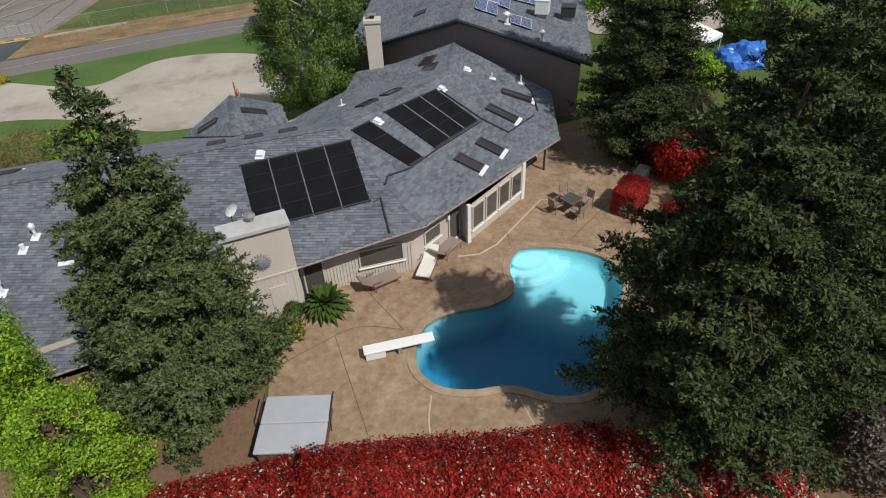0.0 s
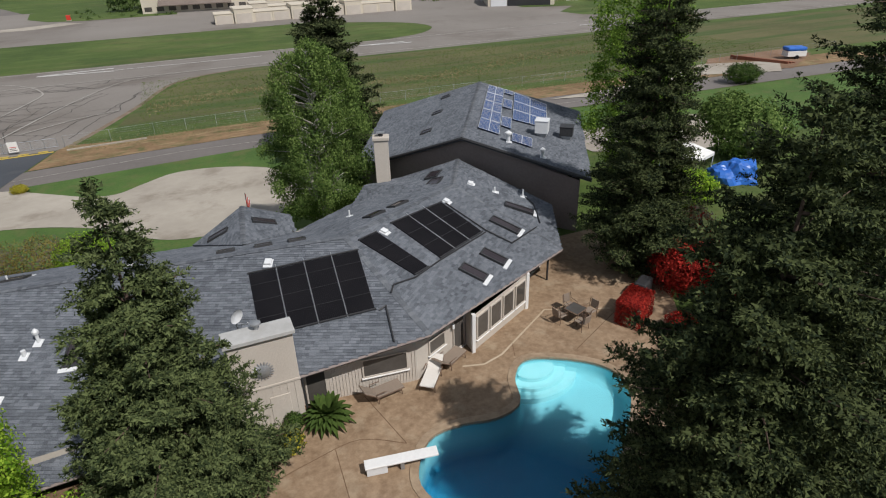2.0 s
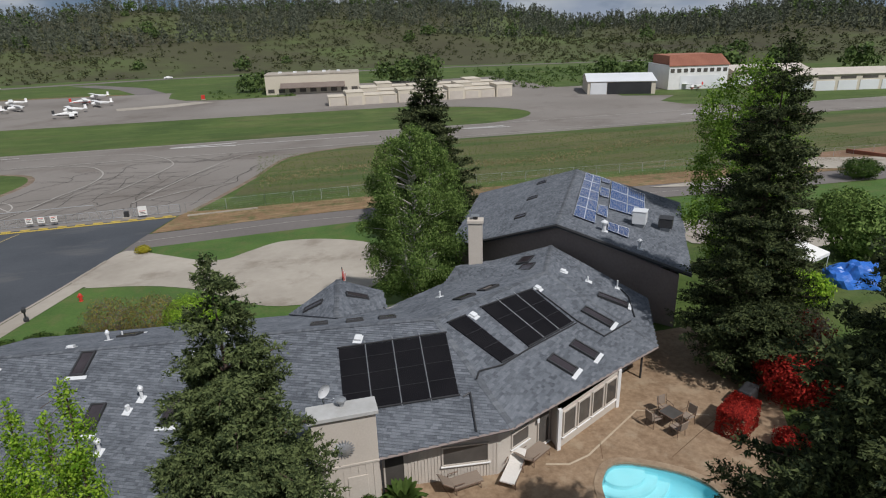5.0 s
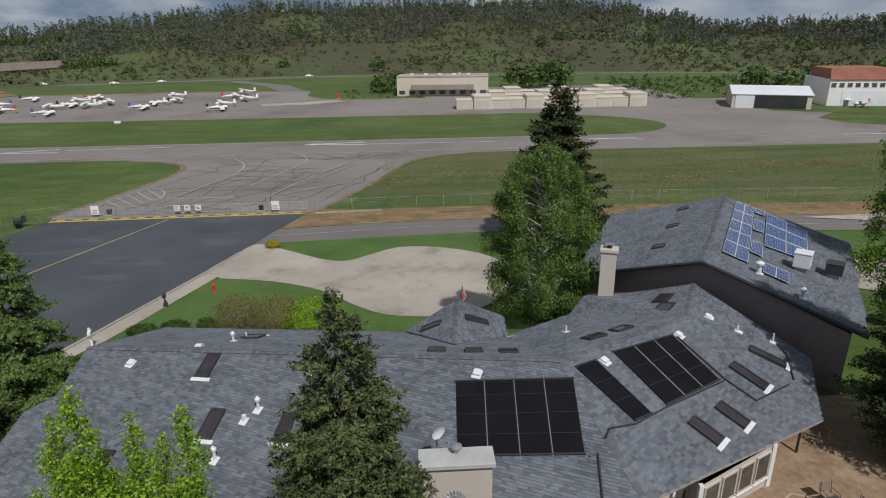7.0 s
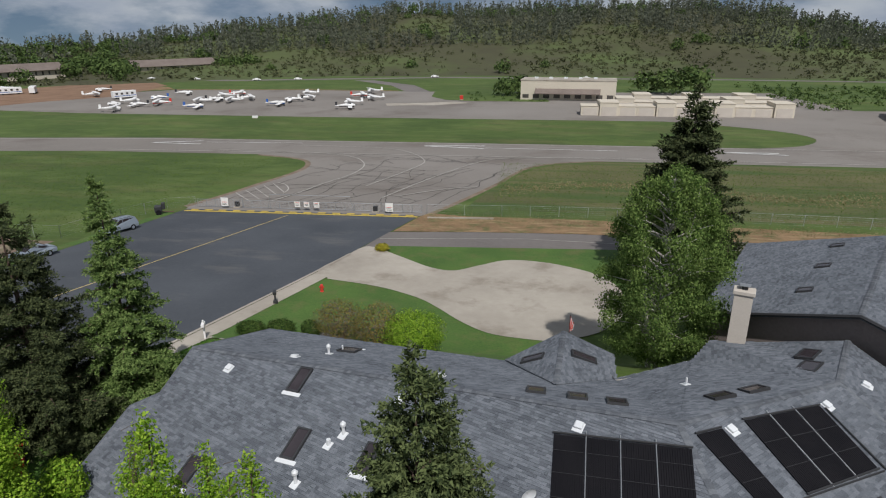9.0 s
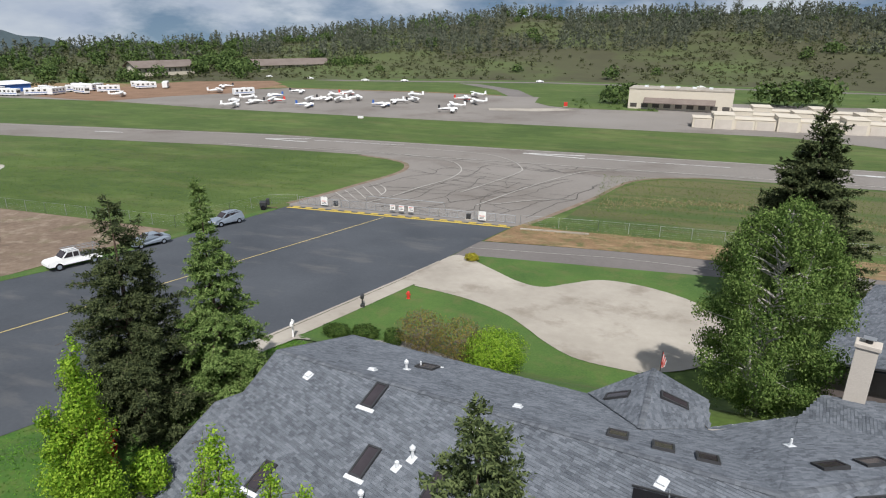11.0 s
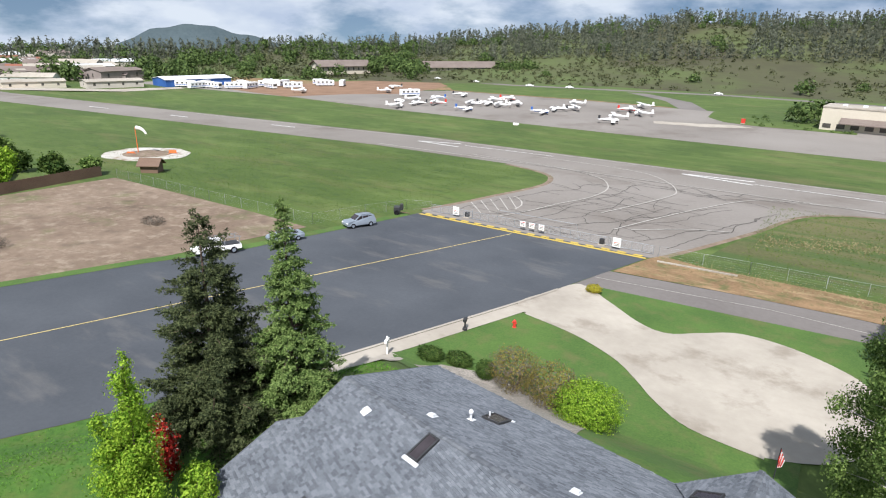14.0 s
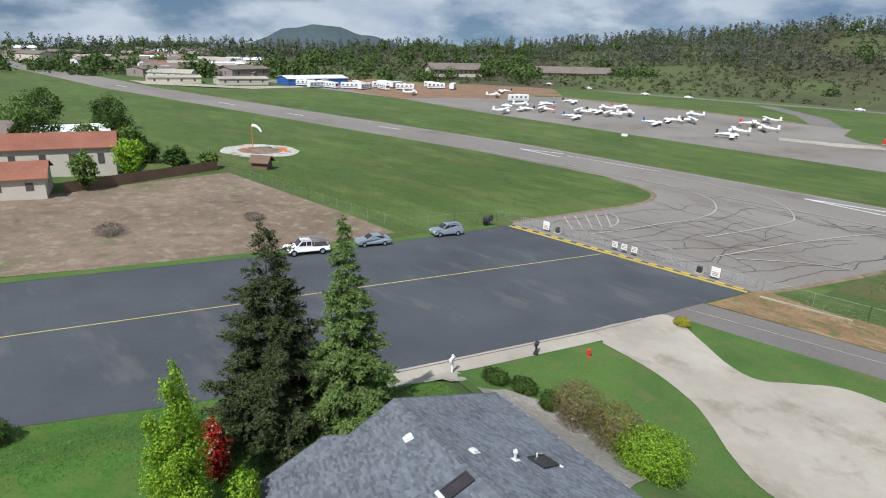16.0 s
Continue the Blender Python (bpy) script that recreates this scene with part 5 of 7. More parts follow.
def plate_local(m, ox, oy, ix, iy, z0, z1):
    bm = bmesh.new()
    for x0, y0, x1, y1 in ((-ox, -oy, ox, -iy), (-ox, iy, ox, oy), (-ox, -iy, -ix, iy), (ix, -iy, ox, iy)):
        add_box(bm, x0, y0, z0, x1, y1, z1, m)
    return bm


for x, y, w, h in ((-11.0, 29.85, 0.75, 1.35), (-9.97, 26.4, 0.75, 1.45), (-6.5, 25.55, 0.65, 1.35), (-14.6, 25.3, 0.75, 1.35)):
    skylight(ROOF_BACK, x, y, w * 0.78, h, spin=10)
skylight(ROOF_FRONT, -10.3, 35.6, 0.95, 1.25)
for x, y in ((0.4, 29.75), (2.23, 29.3), (3.9, 28.95)):
    skylight(ROOF_FRONT, x, y, 0.75, 0.95, flashing=False)
for x, y in ((11.45, 23.6), (13.2, 24.75)):
    skylight(ROOF_POOL, x, y, 0.58, 1.3)
skylight(ROOF_POOL, 15.4, 27.5, 0.55, 1.7)
skylight(ROOF_EAST, 17.3, 29.2, 0.45, 1.7)
for x, y in ((8.4, 29.74), (10.1, 30.62)):
    skylight(ROOF_YARD, x, y, 1.0, 0.6, flashing=False)
for x, y in ((14.3, 35.3), (13.7, 33.7)):
    skylight(ROOF_WEST, x, y, 1.15, 0.75, flashing=False)
skylight(ROOF_ENTRY_L, 0.3, 35.4, 0.5, 1.2, flashing=False)
skylight(ROOF_ENTRY_R, 3.0, 35.2, 0.5, 1.3, flashing=False)
for x, y in ((22.2, 50.9), (19.5, 46.6), (16.7, 42.3)):
    skylight(ROOF_BARN_W, x, y, 0.6, 0.75, barn, False)


def box_vent(ring, x, y, s=0.34, parent=house):
    m = on_roof(ring, x, y)
    v = part("roof_vent", box(-s / 2, -s / 2, 0.06, s / 2, s / 2, 0.17, m, 0.03), "white_metal", parent, "white box vent")
    part("flashing", box(-s / 2 - 0.05, -s / 2 - 0.14, 0.02, s / 2 + 0.05, s / 2 + 0.02, 0.06, m, 0.01), "white_metal", v)


for ring, x, y in ((ROOF_BACK, -15.25, 30.95), (ROOF_FRONT, -12.3, 32.4), (ROOF_BACK, -5.6, 28.4), (ROOF_FRONT, -4.2, 31.0), (ROOF_BACK, 2.1, 26.6), (ROOF_POOL, 8.0, 26.9), (ROOF_POOL, 12.75, 29.75), (ROOF_EAST, 15.4, 32.0)):
    box_vent(ring, x, y)


def pipe_vent(ring, x, y, h=0.75, r=0.10, parent=house, hood=True):
    o = Vector((x, y, roof_z(tri_planes(ring), x, y)))
    v = part("vent_pipe", tube([o, o + Vector((0, 0, h))], r, 12), "white_metal", parent, "white vent pipe")
    m = on_roof(ring, x, y)
    part("flashing", box(-0.18, -0.26, 0.02, 0.18, 0.16, 0.06, m, 0.01), "white_metal", v)
    if hood:
        part("hood", tube([o + Vector((0, 0, h - 0.02)), o + Vector((0, 0, h + 0.10)), o + Vector((0, 0, h + 0.22))], [r * 1.7, r * 1.8, r * 0.5], 12), "white_metal", v)


pipe_vent(ROOF_BACK, -7.9, 26.75, 0.5, 0.075)
pipe_vent(ROOF_BACK, -9.36, 24.6, 0.5, 0.075)
pipe_vent(ROOF_BACK, -8.45, 26.3, 0.3, 0.10, hood=False)
pipe_vent(ROOF_FRONT, -11.0, 34.1, 0.45, 0.07)
pipe_vent(ROOF_FRONT, -10.7, 35.6, 0.35, 0.05, hood=False)
pipe_vent(ROOF_EAST, 18.4, 30.6, 0.55, 0.05, hood=False)
pipe_vent(ROOF_EAST, 16.6, 31.0, 0.35, 0.05, hood=False)
pipe_vent(ROOF_YARD, 7.5, 31.8, 0.4, 0.05, hood=False)


def solar_mats(ring, corners, count, name_group, cross):
    """Black pool-heating mats side by side between four corners of a roof plane."""
    tl, tr, br, bl = (Vector(p) for p in corners)
    tris = tri_planes(ring)

    def at_uv(u, v, lift):
        p = (tl * (1 - u) + tr * u) * (1 - v) + (bl * (1 - u) + br * u) * v
        return Vector((p.x, p.y, roof_z(tris, p.x, p.y) + lift))

    for k in range(count):
        u0, u1 = (k + 0.03) / count, (k + 0.97) / count
        t = thing("solar_heater_panel", "black rubber solar water heating panel on the roof", "solar panel", name_group)
        bm = bmesh.new()
        n = 14
        for s in range(n):
            a, b = u0 + (u1 - u0) * (s + 0.06) / n, u0 + (u1 - u0) * (s + 0.94) / n
            q = [at_uv(a, 0.02, 0.10), at_uv(b, 0.02, 0.10), at_uv(b, 0.98, 0.10), at_uv(a, 0.98, 0.10)]
            lowq = [p - Vector((0, 0, 0.05)) for p in q]
            vs = [bm.verts.new(p) for p in q + lowq]
            bm.faces.new((vs[3], vs[2], vs[1], vs[0]))
            for i in range(4):
                bm.faces.new((vs[i], vs[(i + 1) % 4], vs[4 + (i + 1) % 4], vs[4 + i]))
        tagged(part("mat", bm, "black_rubber", t), kind="stuff")
        q = [at_uv(u0, 0.02, 0.055), at_uv(u1, 0.02, 0.055), at_uv(u1, 0.98, 0.055), at_uv(u0, 0.98, 0.055)]
        bm = bmesh.new()
        bm.faces.new([bm.verts.new(p) for p in q[::-1]])
        part("backing", bm, "black_rubber", t)
        for v in (0.0, 1.0):
            part("header_pipe", tube([at_uv(u0 - 0.01, v, 0.10), at_uv(u1 + 0.01, v, 0.10)], 0.045, 8), "dark_metal", t)
        for v in cross:
            part("strap", tube([at_uv(u0, v, 0.125), at_uv(u1, v, 0.125)], 0.012, 5), "dark_metal", t)
        if k:
            part("tie_strip", tube([at_uv(k / count, -0.05, 0.11), at_uv(k / count, 1.03, 0.11)], 0.022, 5), "grey_metal", t, "pale metal tie strip")


solar_mats(ROOF_BACK, ((1.06, 26.32, 0), (6.2, 25.4, 0), (5.85, 21.95, 0), (0.85, 22.8, 0)), 4, "solar mats over the pool side", (0.22, 0.48, 0.75))
solar_mats(ROOF_POOL, ((6.42, 26.12, 0), (7.62, 26.84, 0), (9.3, 24.1, 0), (8.3, 23.5, 0)), 1, "solar mats over the sun room", (0.35, 0.68))
solar_mats(ROOF_POOL, ((8.61, 27.55, 0), (12.4, 29.6, 0), (13.65, 26.87, 0), (10.15, 24.7, 0)), 3, "solar mats over the sun room", (0.35, 0.68))


def roof_pipe(ring, pts):
    tris = tri_planes(ring)
    t = thing("solar_pipe", "black plumbing pipe of the solar mats on the roof", "pipe")
    fine = []
    for a, b in zip(pts, pts[1:]):
        fine += [(a[0] + (b[0] - a[0]) * k / 6, a[1] + (b[1] - a[1]) * k / 6) for k in range(6)]
    fine.append(pts[-1])
    part("run", tube([(x, y, roof_z(tris, x, y) + 0.10) for x, y in fine], 0.04, 7), "dark_metal", t)


roof_pipe(ROOF_BACK, [(5.95, 21.8), (6.3, 21.9), (6.0, 20.1)])
roof_pipe(ROOF_POOL, [(13.8, 26.8), (10.1, 24.55), (8.3, 23.35), (7.05, 22.9), (6.75, 22.4)])
roof_pipe(ROOF_POOL, [(12.6, 29.5), (13.9, 27.0), (14.95, 25.85), (17.4, 27.3)])
roof_pipe(ROOF_EAST, [(17.9, 27.7), (18.6, 29.6), (18.5, 30.4)])

dish = thing("satellite_dish", "grey satellite dish on a mast behind the flue wall", "satellite dish")
bm = bmesh.new()
rings_d = []
for r, dz in ((0.02, 0.0), (0.15, 0.015), (0.26, 0.05), (0.34, 0.09)):
    rings_d.append([bm.verts.new((r * 0.85 * math.cos(a), r * math.sin(a), dz)) for a in (2 * math.pi * k / 20 for k in range(20))])
for a, b in zip(rings_d, rings_d[1:]):
    for k in range(20):
        bm.faces.new((a[k], a[(k + 1) % 20], b[(k + 1) % 20], b[k]))
bm.transform(look((0.07, 22.09, 4.78), (1.12, 20.34, 4.38)) @ pose(0, 0, 0, 0, 180, 0))
part("reflector", bm, "white_metal", dish, smooth=True)
part("mast", tube([(0.07, 22.34, 3.38), (0.04, 22.24, 4.48), (0.07, 22.12, 4.78)], 0.03, 8), "grey_metal", dish)
part("feed_arm", tube([(0.07, 22.09, 4.43), (0.42, 21.69, 4.50), (0.47, 21.54, 4.68)], 0.018, 6), "grey_metal", dish)
flue = thing("flue_cowl", "round metal flue cowl on the white cap", "flue")
part("pipe", tube([(0.7, 20.8, 4.78), (0.7, 20.8, 5.05)], 0.09, 12), "grey_metal", flue)
part("cowl", tube([(0.7, 20.8, 5.0), (0.7, 20.8, 5.08), (0.7, 20.8, 5.14)], [0.2, 0.21, 0.06], 12), "grey_metal", flue)

medal = thing("sun_medallion", "round grey metal sun ornament on the flue wall", "wall ornament")
bm = bmesh.new()
for k in range(20):
    a = 2 * math.pi * k / 20
    add_tube(bm, [(0.6 + 0.26 * math.cos(a), 20.22, 3.15 + 0.26 * math.sin(a)), (0.6 + 0.44 * math.cos(a + 0.06), 20.22, 3.15 + 0.44 * math.sin(a + 0.06))], [0.05, 0.015], 5)
part("ray_ring", bm, "grey_metal", medal)
part("boss", tube([(0.6, 20.25, 3.15), (0.6, 20.17, 3.15), (0.6, 20.12, 3.15)], [0.30, 0.26, 0.08], 20), "grey_metal", medal)
part("trim_band", box(-0.57, 20.21, 2.3, 1.97, 20.25, 2.38), "stucco", house)
door_low = part("utility_door", box(0.65, 20.21, 0.15, 1.45, 20.26, 1.75, None, 0.01), "stucco", house, "cream utility door")
part("downspout", tube([(2.02, 20.32, 2.2), (2.05, 20.32, 0.1)], 0.045, 8), "dark_metal", house, "dark downspout")


def window(p0, p1, z0, z1, parent=house, glass="window_glass", out=0.03):
    """A framed window between two plan points on a wall."""
    a, b = Vector((*p0, 0)), Vector((*p1, 0))
    d = (b - a).normalized()
    nrm = Vector((d.y, -d.x, 0))
    m = Matrix.Translation(a + nrm * out) @ Matrix((d, -nrm, Vector((0, 0, 1)))).transposed().to_4x4()
    ln, w = (b - a).length, 0.07
    bm = bmesh.new()
    for x0, zz0, x1, zz1 in ((0, z0, ln, z0 + w), (0, z1 - w, ln, z1), (0, z0 + w, w, z1 - w), (ln - w, z0 + w, ln, z1 - w)):
        add_box(bm, x0, -0.05, zz0, x1, 0.03, zz1, m)
    fr = part("window", bm, "stucco", parent, "cream-framed window")
    part("pane", box(w, -0.012, z0 + w, ln - w, 0.012, z1 - w, m), glass, fr, "dark reflecting glass")
    part("sill", box(-0.05, -0.10, z0 - 0.05, ln + 0.05, 0.02, z0, m, 0.008), "white_paint", fr)


def along(p, q, s):
    return (p[0] + (q[0] - p[0]) * s, p[1] + (q[1] - p[1]) * s)


SA, SB = (10.35, 21.4), (14.6, 23.6)
for k in range(4):
    window(along(SA, SB, 0.05 + 0.235 * k), along(SA, SB, 0.25 + 0.235 * k), 0.62, 1.98)
for s in (0.0, 1.0):
    x, y = along(SA, SB, s)
    part("corner_post", box(x - 0.09, y - 0.12, 0.0, x + 0.09, y + 0.06, 2.25, None, 0.01), "white_paint", house)
window(along((2.0, 21.2), (7.15, 20.62), 0.52), along((2.0, 21.2), (7.15, 20.62), 0.92), 0.85, 1.85)
window(along((2.0, 21.2), (7.15, 20.62), 0.04), along((2.0, 21.2), (7.15, 20.62), 0.22), 0.05, 1.95)
window(along((7.15, 20.62), (10.3, 22.2), 0.22), along((7.15, 20.62), (10.3, 22.2), 0.55), 0.95, 1.75)
window(along((7.15, 20.62), (10.3, 22.2), 0.72), along((7.15, 20.62), (10.3, 22.2), 0.97), 0.08, 2.0)
window((15.2, 25.62), (17.6, 27.2), 0.08, 2.0)
window((-16.0, 21.86), (-13.6, 21.67), 0.0, 0.9)
part("porch_post", tube([(17.2, 25.6, 0.05), (17.2, 25.6, 2.2)], 0.06, 8), "dark_metal", house, "dark porch post")
for k in range(36):
    s = (k + 0.5) / 36
    x, y = along((2.05, 21.2), (7.15, 20.62), s)
    part("batten", box(x - 0.02, y - 0.03, 0.05, x + 0.02, y + 0.02, 0.8 if 0.5 < s < 0.94 else 2.1), "stucco", house)
for k in range(8):
    part("batten", box(-0.4 + 0.3 * k, 20.225, 0.02, -0.37 + 0.3 * k, 20.26, 2.3), "stucco", house)

# chimney
chim = thing("chimney", "square cream chimney with a metal cowl against the brown wall", "chimney")
cm = pose(11.75, 38.25, 0, 0, 0, -20)
part("shaft", box(-0.48, -0.36, -2.0, 0.48, 0.36, 5.95, cm, 0.02), "stucco", chim)
part("crown", box(-0.56, -0.44, 5.75, 0.56, 0.44, 5.98, cm, 0.03), "stucco", chim)
part("cowl", tube([cm @ Vector((0, 0, 5.95)), cm @ Vector((0, 0, 6.2))], 0.16, 12), "dark_metal", chim)
part("cowl_lid", box(-0.28, -0.22, 6.2, 0.28, 0.22, 6.25, cm, 0.01), "grey_metal", chim)


# photovoltaic panels on the second roof
def pv_block(quad, nu, nv):
    tl, tr, br, bl = (Vector((*p, 0)) for p in quad)
    tris = tri_planes(ROOF_BARN_E)

    def at_uv(u, v, lift):
        p = (tl * (1 - u) + tr * u) * (1 - v) + (bl * (1 - u) + br * u) * v
        return Vector((p.x, p.y, roof_z(tris, p.x, p.y) + lift))

    for i in range(nu):
        for j in range(nv):
            t = thing("photovoltaic_panel", "blue silicon photovoltaic panel with pale cell lines", "solar panel", "photovoltaic panels on the brown building")
            u0, u1, v0, v1 = (i + 0.02) / nu, (i + 0.98) / nu, (j + 0.02) / nv, (j + 0.98) / nv
            q = [at_uv(u0, v0, 0.16), at_uv(u1, v0, 0.16), at_uv(u1, v1, 0.16), at_uv(u0, v1, 0.16)]
            bm = bmesh.new()
            vs = [bm.verts.new(p) for p in q] + [bm.verts.new(p - Vector((0, 0, 0.04))) for p in q]
            bm.faces.new(vs[:4])
            bm.faces.new(vs[4:][::-1])
            for k in range(4):
                bm.faces.new((vs[k], vs[(k + 1) % 4], vs[4 + (k + 1) % 4], vs[4 + k]))
            bmesh.ops.recalc_face_normals(bm, faces=bm.faces)
            part("glass", bm, "pv", t)
            bm = bmesh.new()
            for a, b in zip(q, q[1:] + q[:1]):
                add_tube(bm, [a + Vector((0, 0, 0.01)), b + Vector((0, 0, 0.01))], 0.013, 4)
            part("frame", bm, "white_metal", t)
            bm = bmesh.new()
            for k in range(1, 8):
                s = k / 8
                add_tube(bm, [at_uv(u0 + (u1 - u0) * s, v0, 0.165), at_uv(u0 + (u1 - u0) * s, v1, 0.163)], 0.008, 3)
            for k in range(1, 9):
                s = k / 9
                add_tube(bm, [at_uv(u0, v0 + (v1 - v0) * s, 0.165), at_uv(u1, v0 + (v1 - v0) * s, 0.163)], 0.007, 3)
            tagged(part("cell_line", bm, "faded_marking", t), kind="stuff")


pv_block([(25.67, 49.11), (26.67, 48.13), (19.98, 36.68), (18.94, 37.95)], 2, 5)
pv_block([(26.72, 48.08), (27.22, 47.37), (26.58, 46.39), (26.04, 46.92)], 1, 1)
pv_block([(25.09, 45.29), (25.62, 44.72), (24.28, 42.47), (23.74, 42.98)], 1, 1)
pv_block([(22.38, 40.64), (23.03, 40.31), (21.62, 37.9), (21.17, 38.63)], 1, 1)
pv_block([(27.22, 47.24), (28.68, 44.22), (24.99, 38.29), (22.94, 40.03)], 2, 3)
pv_block([(21.28, 37.09), (22.32, 36.05), (21.28, 34.38), (20.35, 35.58)], 2, 1)


def rooftop_unit(x, y, s, h, mat, label):
    z = roof_z(tri_planes(ROOF_BARN_E), x, y)
    t = thing("rooftop_cooler", label, "cooler")
    m = pose(x, y, z, 0, 0, -40)
    part("stand", box(-s * 0.35, -s * 0.35, -0.1, s * 0.35, s * 0.35, 0.3, m), "grey_metal", t)
    part("casing", box(-s / 2, -s / 2, 0.3, s / 2, s / 2, h, m, 0.03), mat, t)
    for k in range(6):
        part("louvre", box(-s / 2 - 0.015, -s * 0.42, 0.42 + k * (h - 0.5) / 6, -s / 2 + 0.01, s * 0.42, 0.46 + k * (h - 0.5) / 6, m), "grey_metal", t)
    part("lid", box(-s / 2 - 0.03, -s / 2 - 0.03, h, s / 2 + 0.03, s / 2 + 0.03, h + 0.05, m, 0.015), mat, t)


rooftop_unit(23.7, 37.0, 0.95, 1.2, "white_metal", "white evaporative cooler on the shingle roof")
rooftop_unit(25.6, 36.6, 0.95, 0.95, "dark_metal", "dark evaporative cooler on the shingle roof")
pipe_vent(ROOF_BARN_E, 20.1, 35.6, 0.6, 0.14, barn)
pipe_vent(ROOF_BARN_E, 21.2, 32.9, 0.5, 0.1, barn)
part("garage_opening", box(-0.02, -1.2, -0.3, 0.06, 1.2, 2.1, pose(20.4, 32.9, 0, 0, 0, -51.5) @ pose(0, 0, 0, 0, 0, 90)), "dark_metal", barn, "dark doorway")


# ---- patio furniture ----
def patio_chair(m, name="patio_chair"):
    t = thing(name, "metal patio chair with brown frame and taupe sling seat", "chair", "chairs round the patio table", at=m)
    local("seat", box(-0.25, -0.24, 0.42, 0.25, 0.26, 0.46, None, 0.012), "taupe_fabric", t)
    local("backrest", box(-0.24, 0.24, 0.50, 0.24, 0.28, 0.98, pose(0, 0.02, 0, -8, 0, 0), 0.012), "taupe_fabric", t)
    for sx in (-1, 1):
        for sy in (-1, 1):
            local("leg", tube([(0.25 * sx, 0.24 * sy, 0.44), (0.27 * sx, 0.28 * sy, 0.0)], 0.017, 6), "brown_wood", t)
        local("arm", tube([(0.27 * sx, 0.26, 0.68), (0.28 * sx, -0.2, 0.66), (0.26 * sx, -0.24, 0.44)], 0.017, 6), "brown_wood", t)
        local("back_post", tube([(0.25 * sx, 0.25, 0.44), (0.25 * sx, 0.34, 1.02)], 0.017, 6), "brown_wood", t)
    return t


tbl = thing("patio_table", "small square glass patio table with a brown metal frame", "table", at=pose(16.3, 21.5, 0.05, 0, 0, 20))
local("tabletop", box(-0.4, -0.4, 0.70, 0.4, 0.4, 0.73, None, 0.01), "window_glass", tbl)
bm = bmesh.new()
for a, b in (((-0.42, -0.42), (0.42, -0.42)), ((0.42, -0.42), (0.42, 0.42)), ((0.42, 0.42), (-0.42, 0.42)), ((-0.42, 0.42), (-0.42, -0.42))):
    add_tube(bm, [(*a, 0.715), (*b, 0.715)], 0.022, 6)
local("rim", bm, "brown_wood", tbl)
for sx in (-1, 1):
    for sy in (-1, 1):
        local("leg", tube([(0.37 * sx, 0.37 * sy, 0.7), (0.4 * sx, 0.4 * sy, 0.0)], 0.02, 6), "brown_wood", tbl)
first = patio_chair(pose(16.5, 22.2, 0.05, 0, 0, 8))
copy_thing(first, pose(17.1, 21.35, 0.05, 0, 0, -75))
copy_thing(first, pose(15.55, 21.7, 0.05, 0, 0, 100))
copy_thing(first, pose(16.15, 20.75, 0.05, 0, 0, 195))


def lounger(m, cushion, label):
    t = thing("sun_lounger", label, "sun lounger", at=m)
    local("bed", box(-0.33, -0.95, 0.32, 0.33, 0.35, 0.40, None, 0.02), cushion, t)
    local("backrest", box(-0.33, 0.0, -0.04, 0.33, 0.72, 0.04, pose(0, 0.34, 0.36, 38, 0, 0), 0.02), cushion, t)
    for sx in (-1, 1):
        local("side_rail", tube([(0.34 * sx, -0.97, 0.31), (0.34 * sx, 0.4, 0.31)], 0.02, 6), "brown_wood", t)
        local("back_rail", tube([(0.34 * sx, 0.34, 0.34), (0.34 * sx, 0.92, 0.80)], 0.02, 6), "brown_wood", t)
        local("armrest", tube([(0.38 * sx, 0.42, 0.34), (0.38 * sx, 0.4, 0.58), (0.38 * sx, -0.05, 0.56)], 0.02, 6), "brown_wood", t)
        for y in (-0.8, 0.3):
            local("leg", tube([(0.34 * sx, y, 0.32), (0.36 * sx, y * 1.05, 0.0)], 0.02, 6), "brown_wood", t)
    return t


lounger(pose(5.3, 20.25, 0.05, 0, 0, 98), "taupe_fabric", "taupe sling sun lounger with raised back by the wall")
lounger(pose(7.75, 20.35, 0.05, 0, 0, -38), "cushion_white", "white cushioned sun lounger by the house wall")
lounger(pose(8.9, 21.0, 0.05, 0, 0, 120), "taupe_fabric", "brown sling sun lounger near the sun room door")
bbq = thing("covered_grill", "barbecue under a dark cover beside the red bush", "grill", at=pose(20.9, 21.8, 0.05, 0, 0, 30))
local("cover", box(-0.6, -0.35, 0.0, 0.6, 0.35, 1.05, None, 0.12), "dark_metal", bbq)
part("porch_lamp", box(9.35, 21.55, 1.55, 9.47, 21.66, 1.8, None, 0.02), "white_paint", house)

tarp = thing("tarp_covered_heap", "heap under a shiny crumpled blue tarpaulin", "tarpaulin", at=pose(38.8, 32.3, 0.0, 0, 0, -30))
bm = bmesh.new()
bmesh.ops.create_icosphere(bm, subdivisions=4, radius=1.0)
for v in bm.verts:
    p = v.co.copy()
    k = 1 + 0.35 * noise.noise(p * 1.7) + 0.12 * noise.noise(p * 5)
    v.co = Vector((p.x * 2.0 * k, p.y * 1.3 * k, max(0.0, p.z * 1.7 * k)))
local("sheet", bm, "blue_tarp", tarp)
shade = thing("white_canopy", "white peaked garden canopy beside the trees", "canopy", at=pose(35.6, 34.4, 0.0, 0, 0, 20))
bm = bmesh.new()
apex = bm.verts.new((0, 0, 3.0))
cs = [bm.verts.new((1.5 * a, 1.5 * b, 2.1)) for a, b in ((-1, -1), (1, -1), (1, 1), (-1, 1))]
ds = [bm.verts.new((1.5 * a, 1.5 * b, 1.85)) for a, b in ((-1, -1), (1, -1), (1, 1), (-1, 1))]
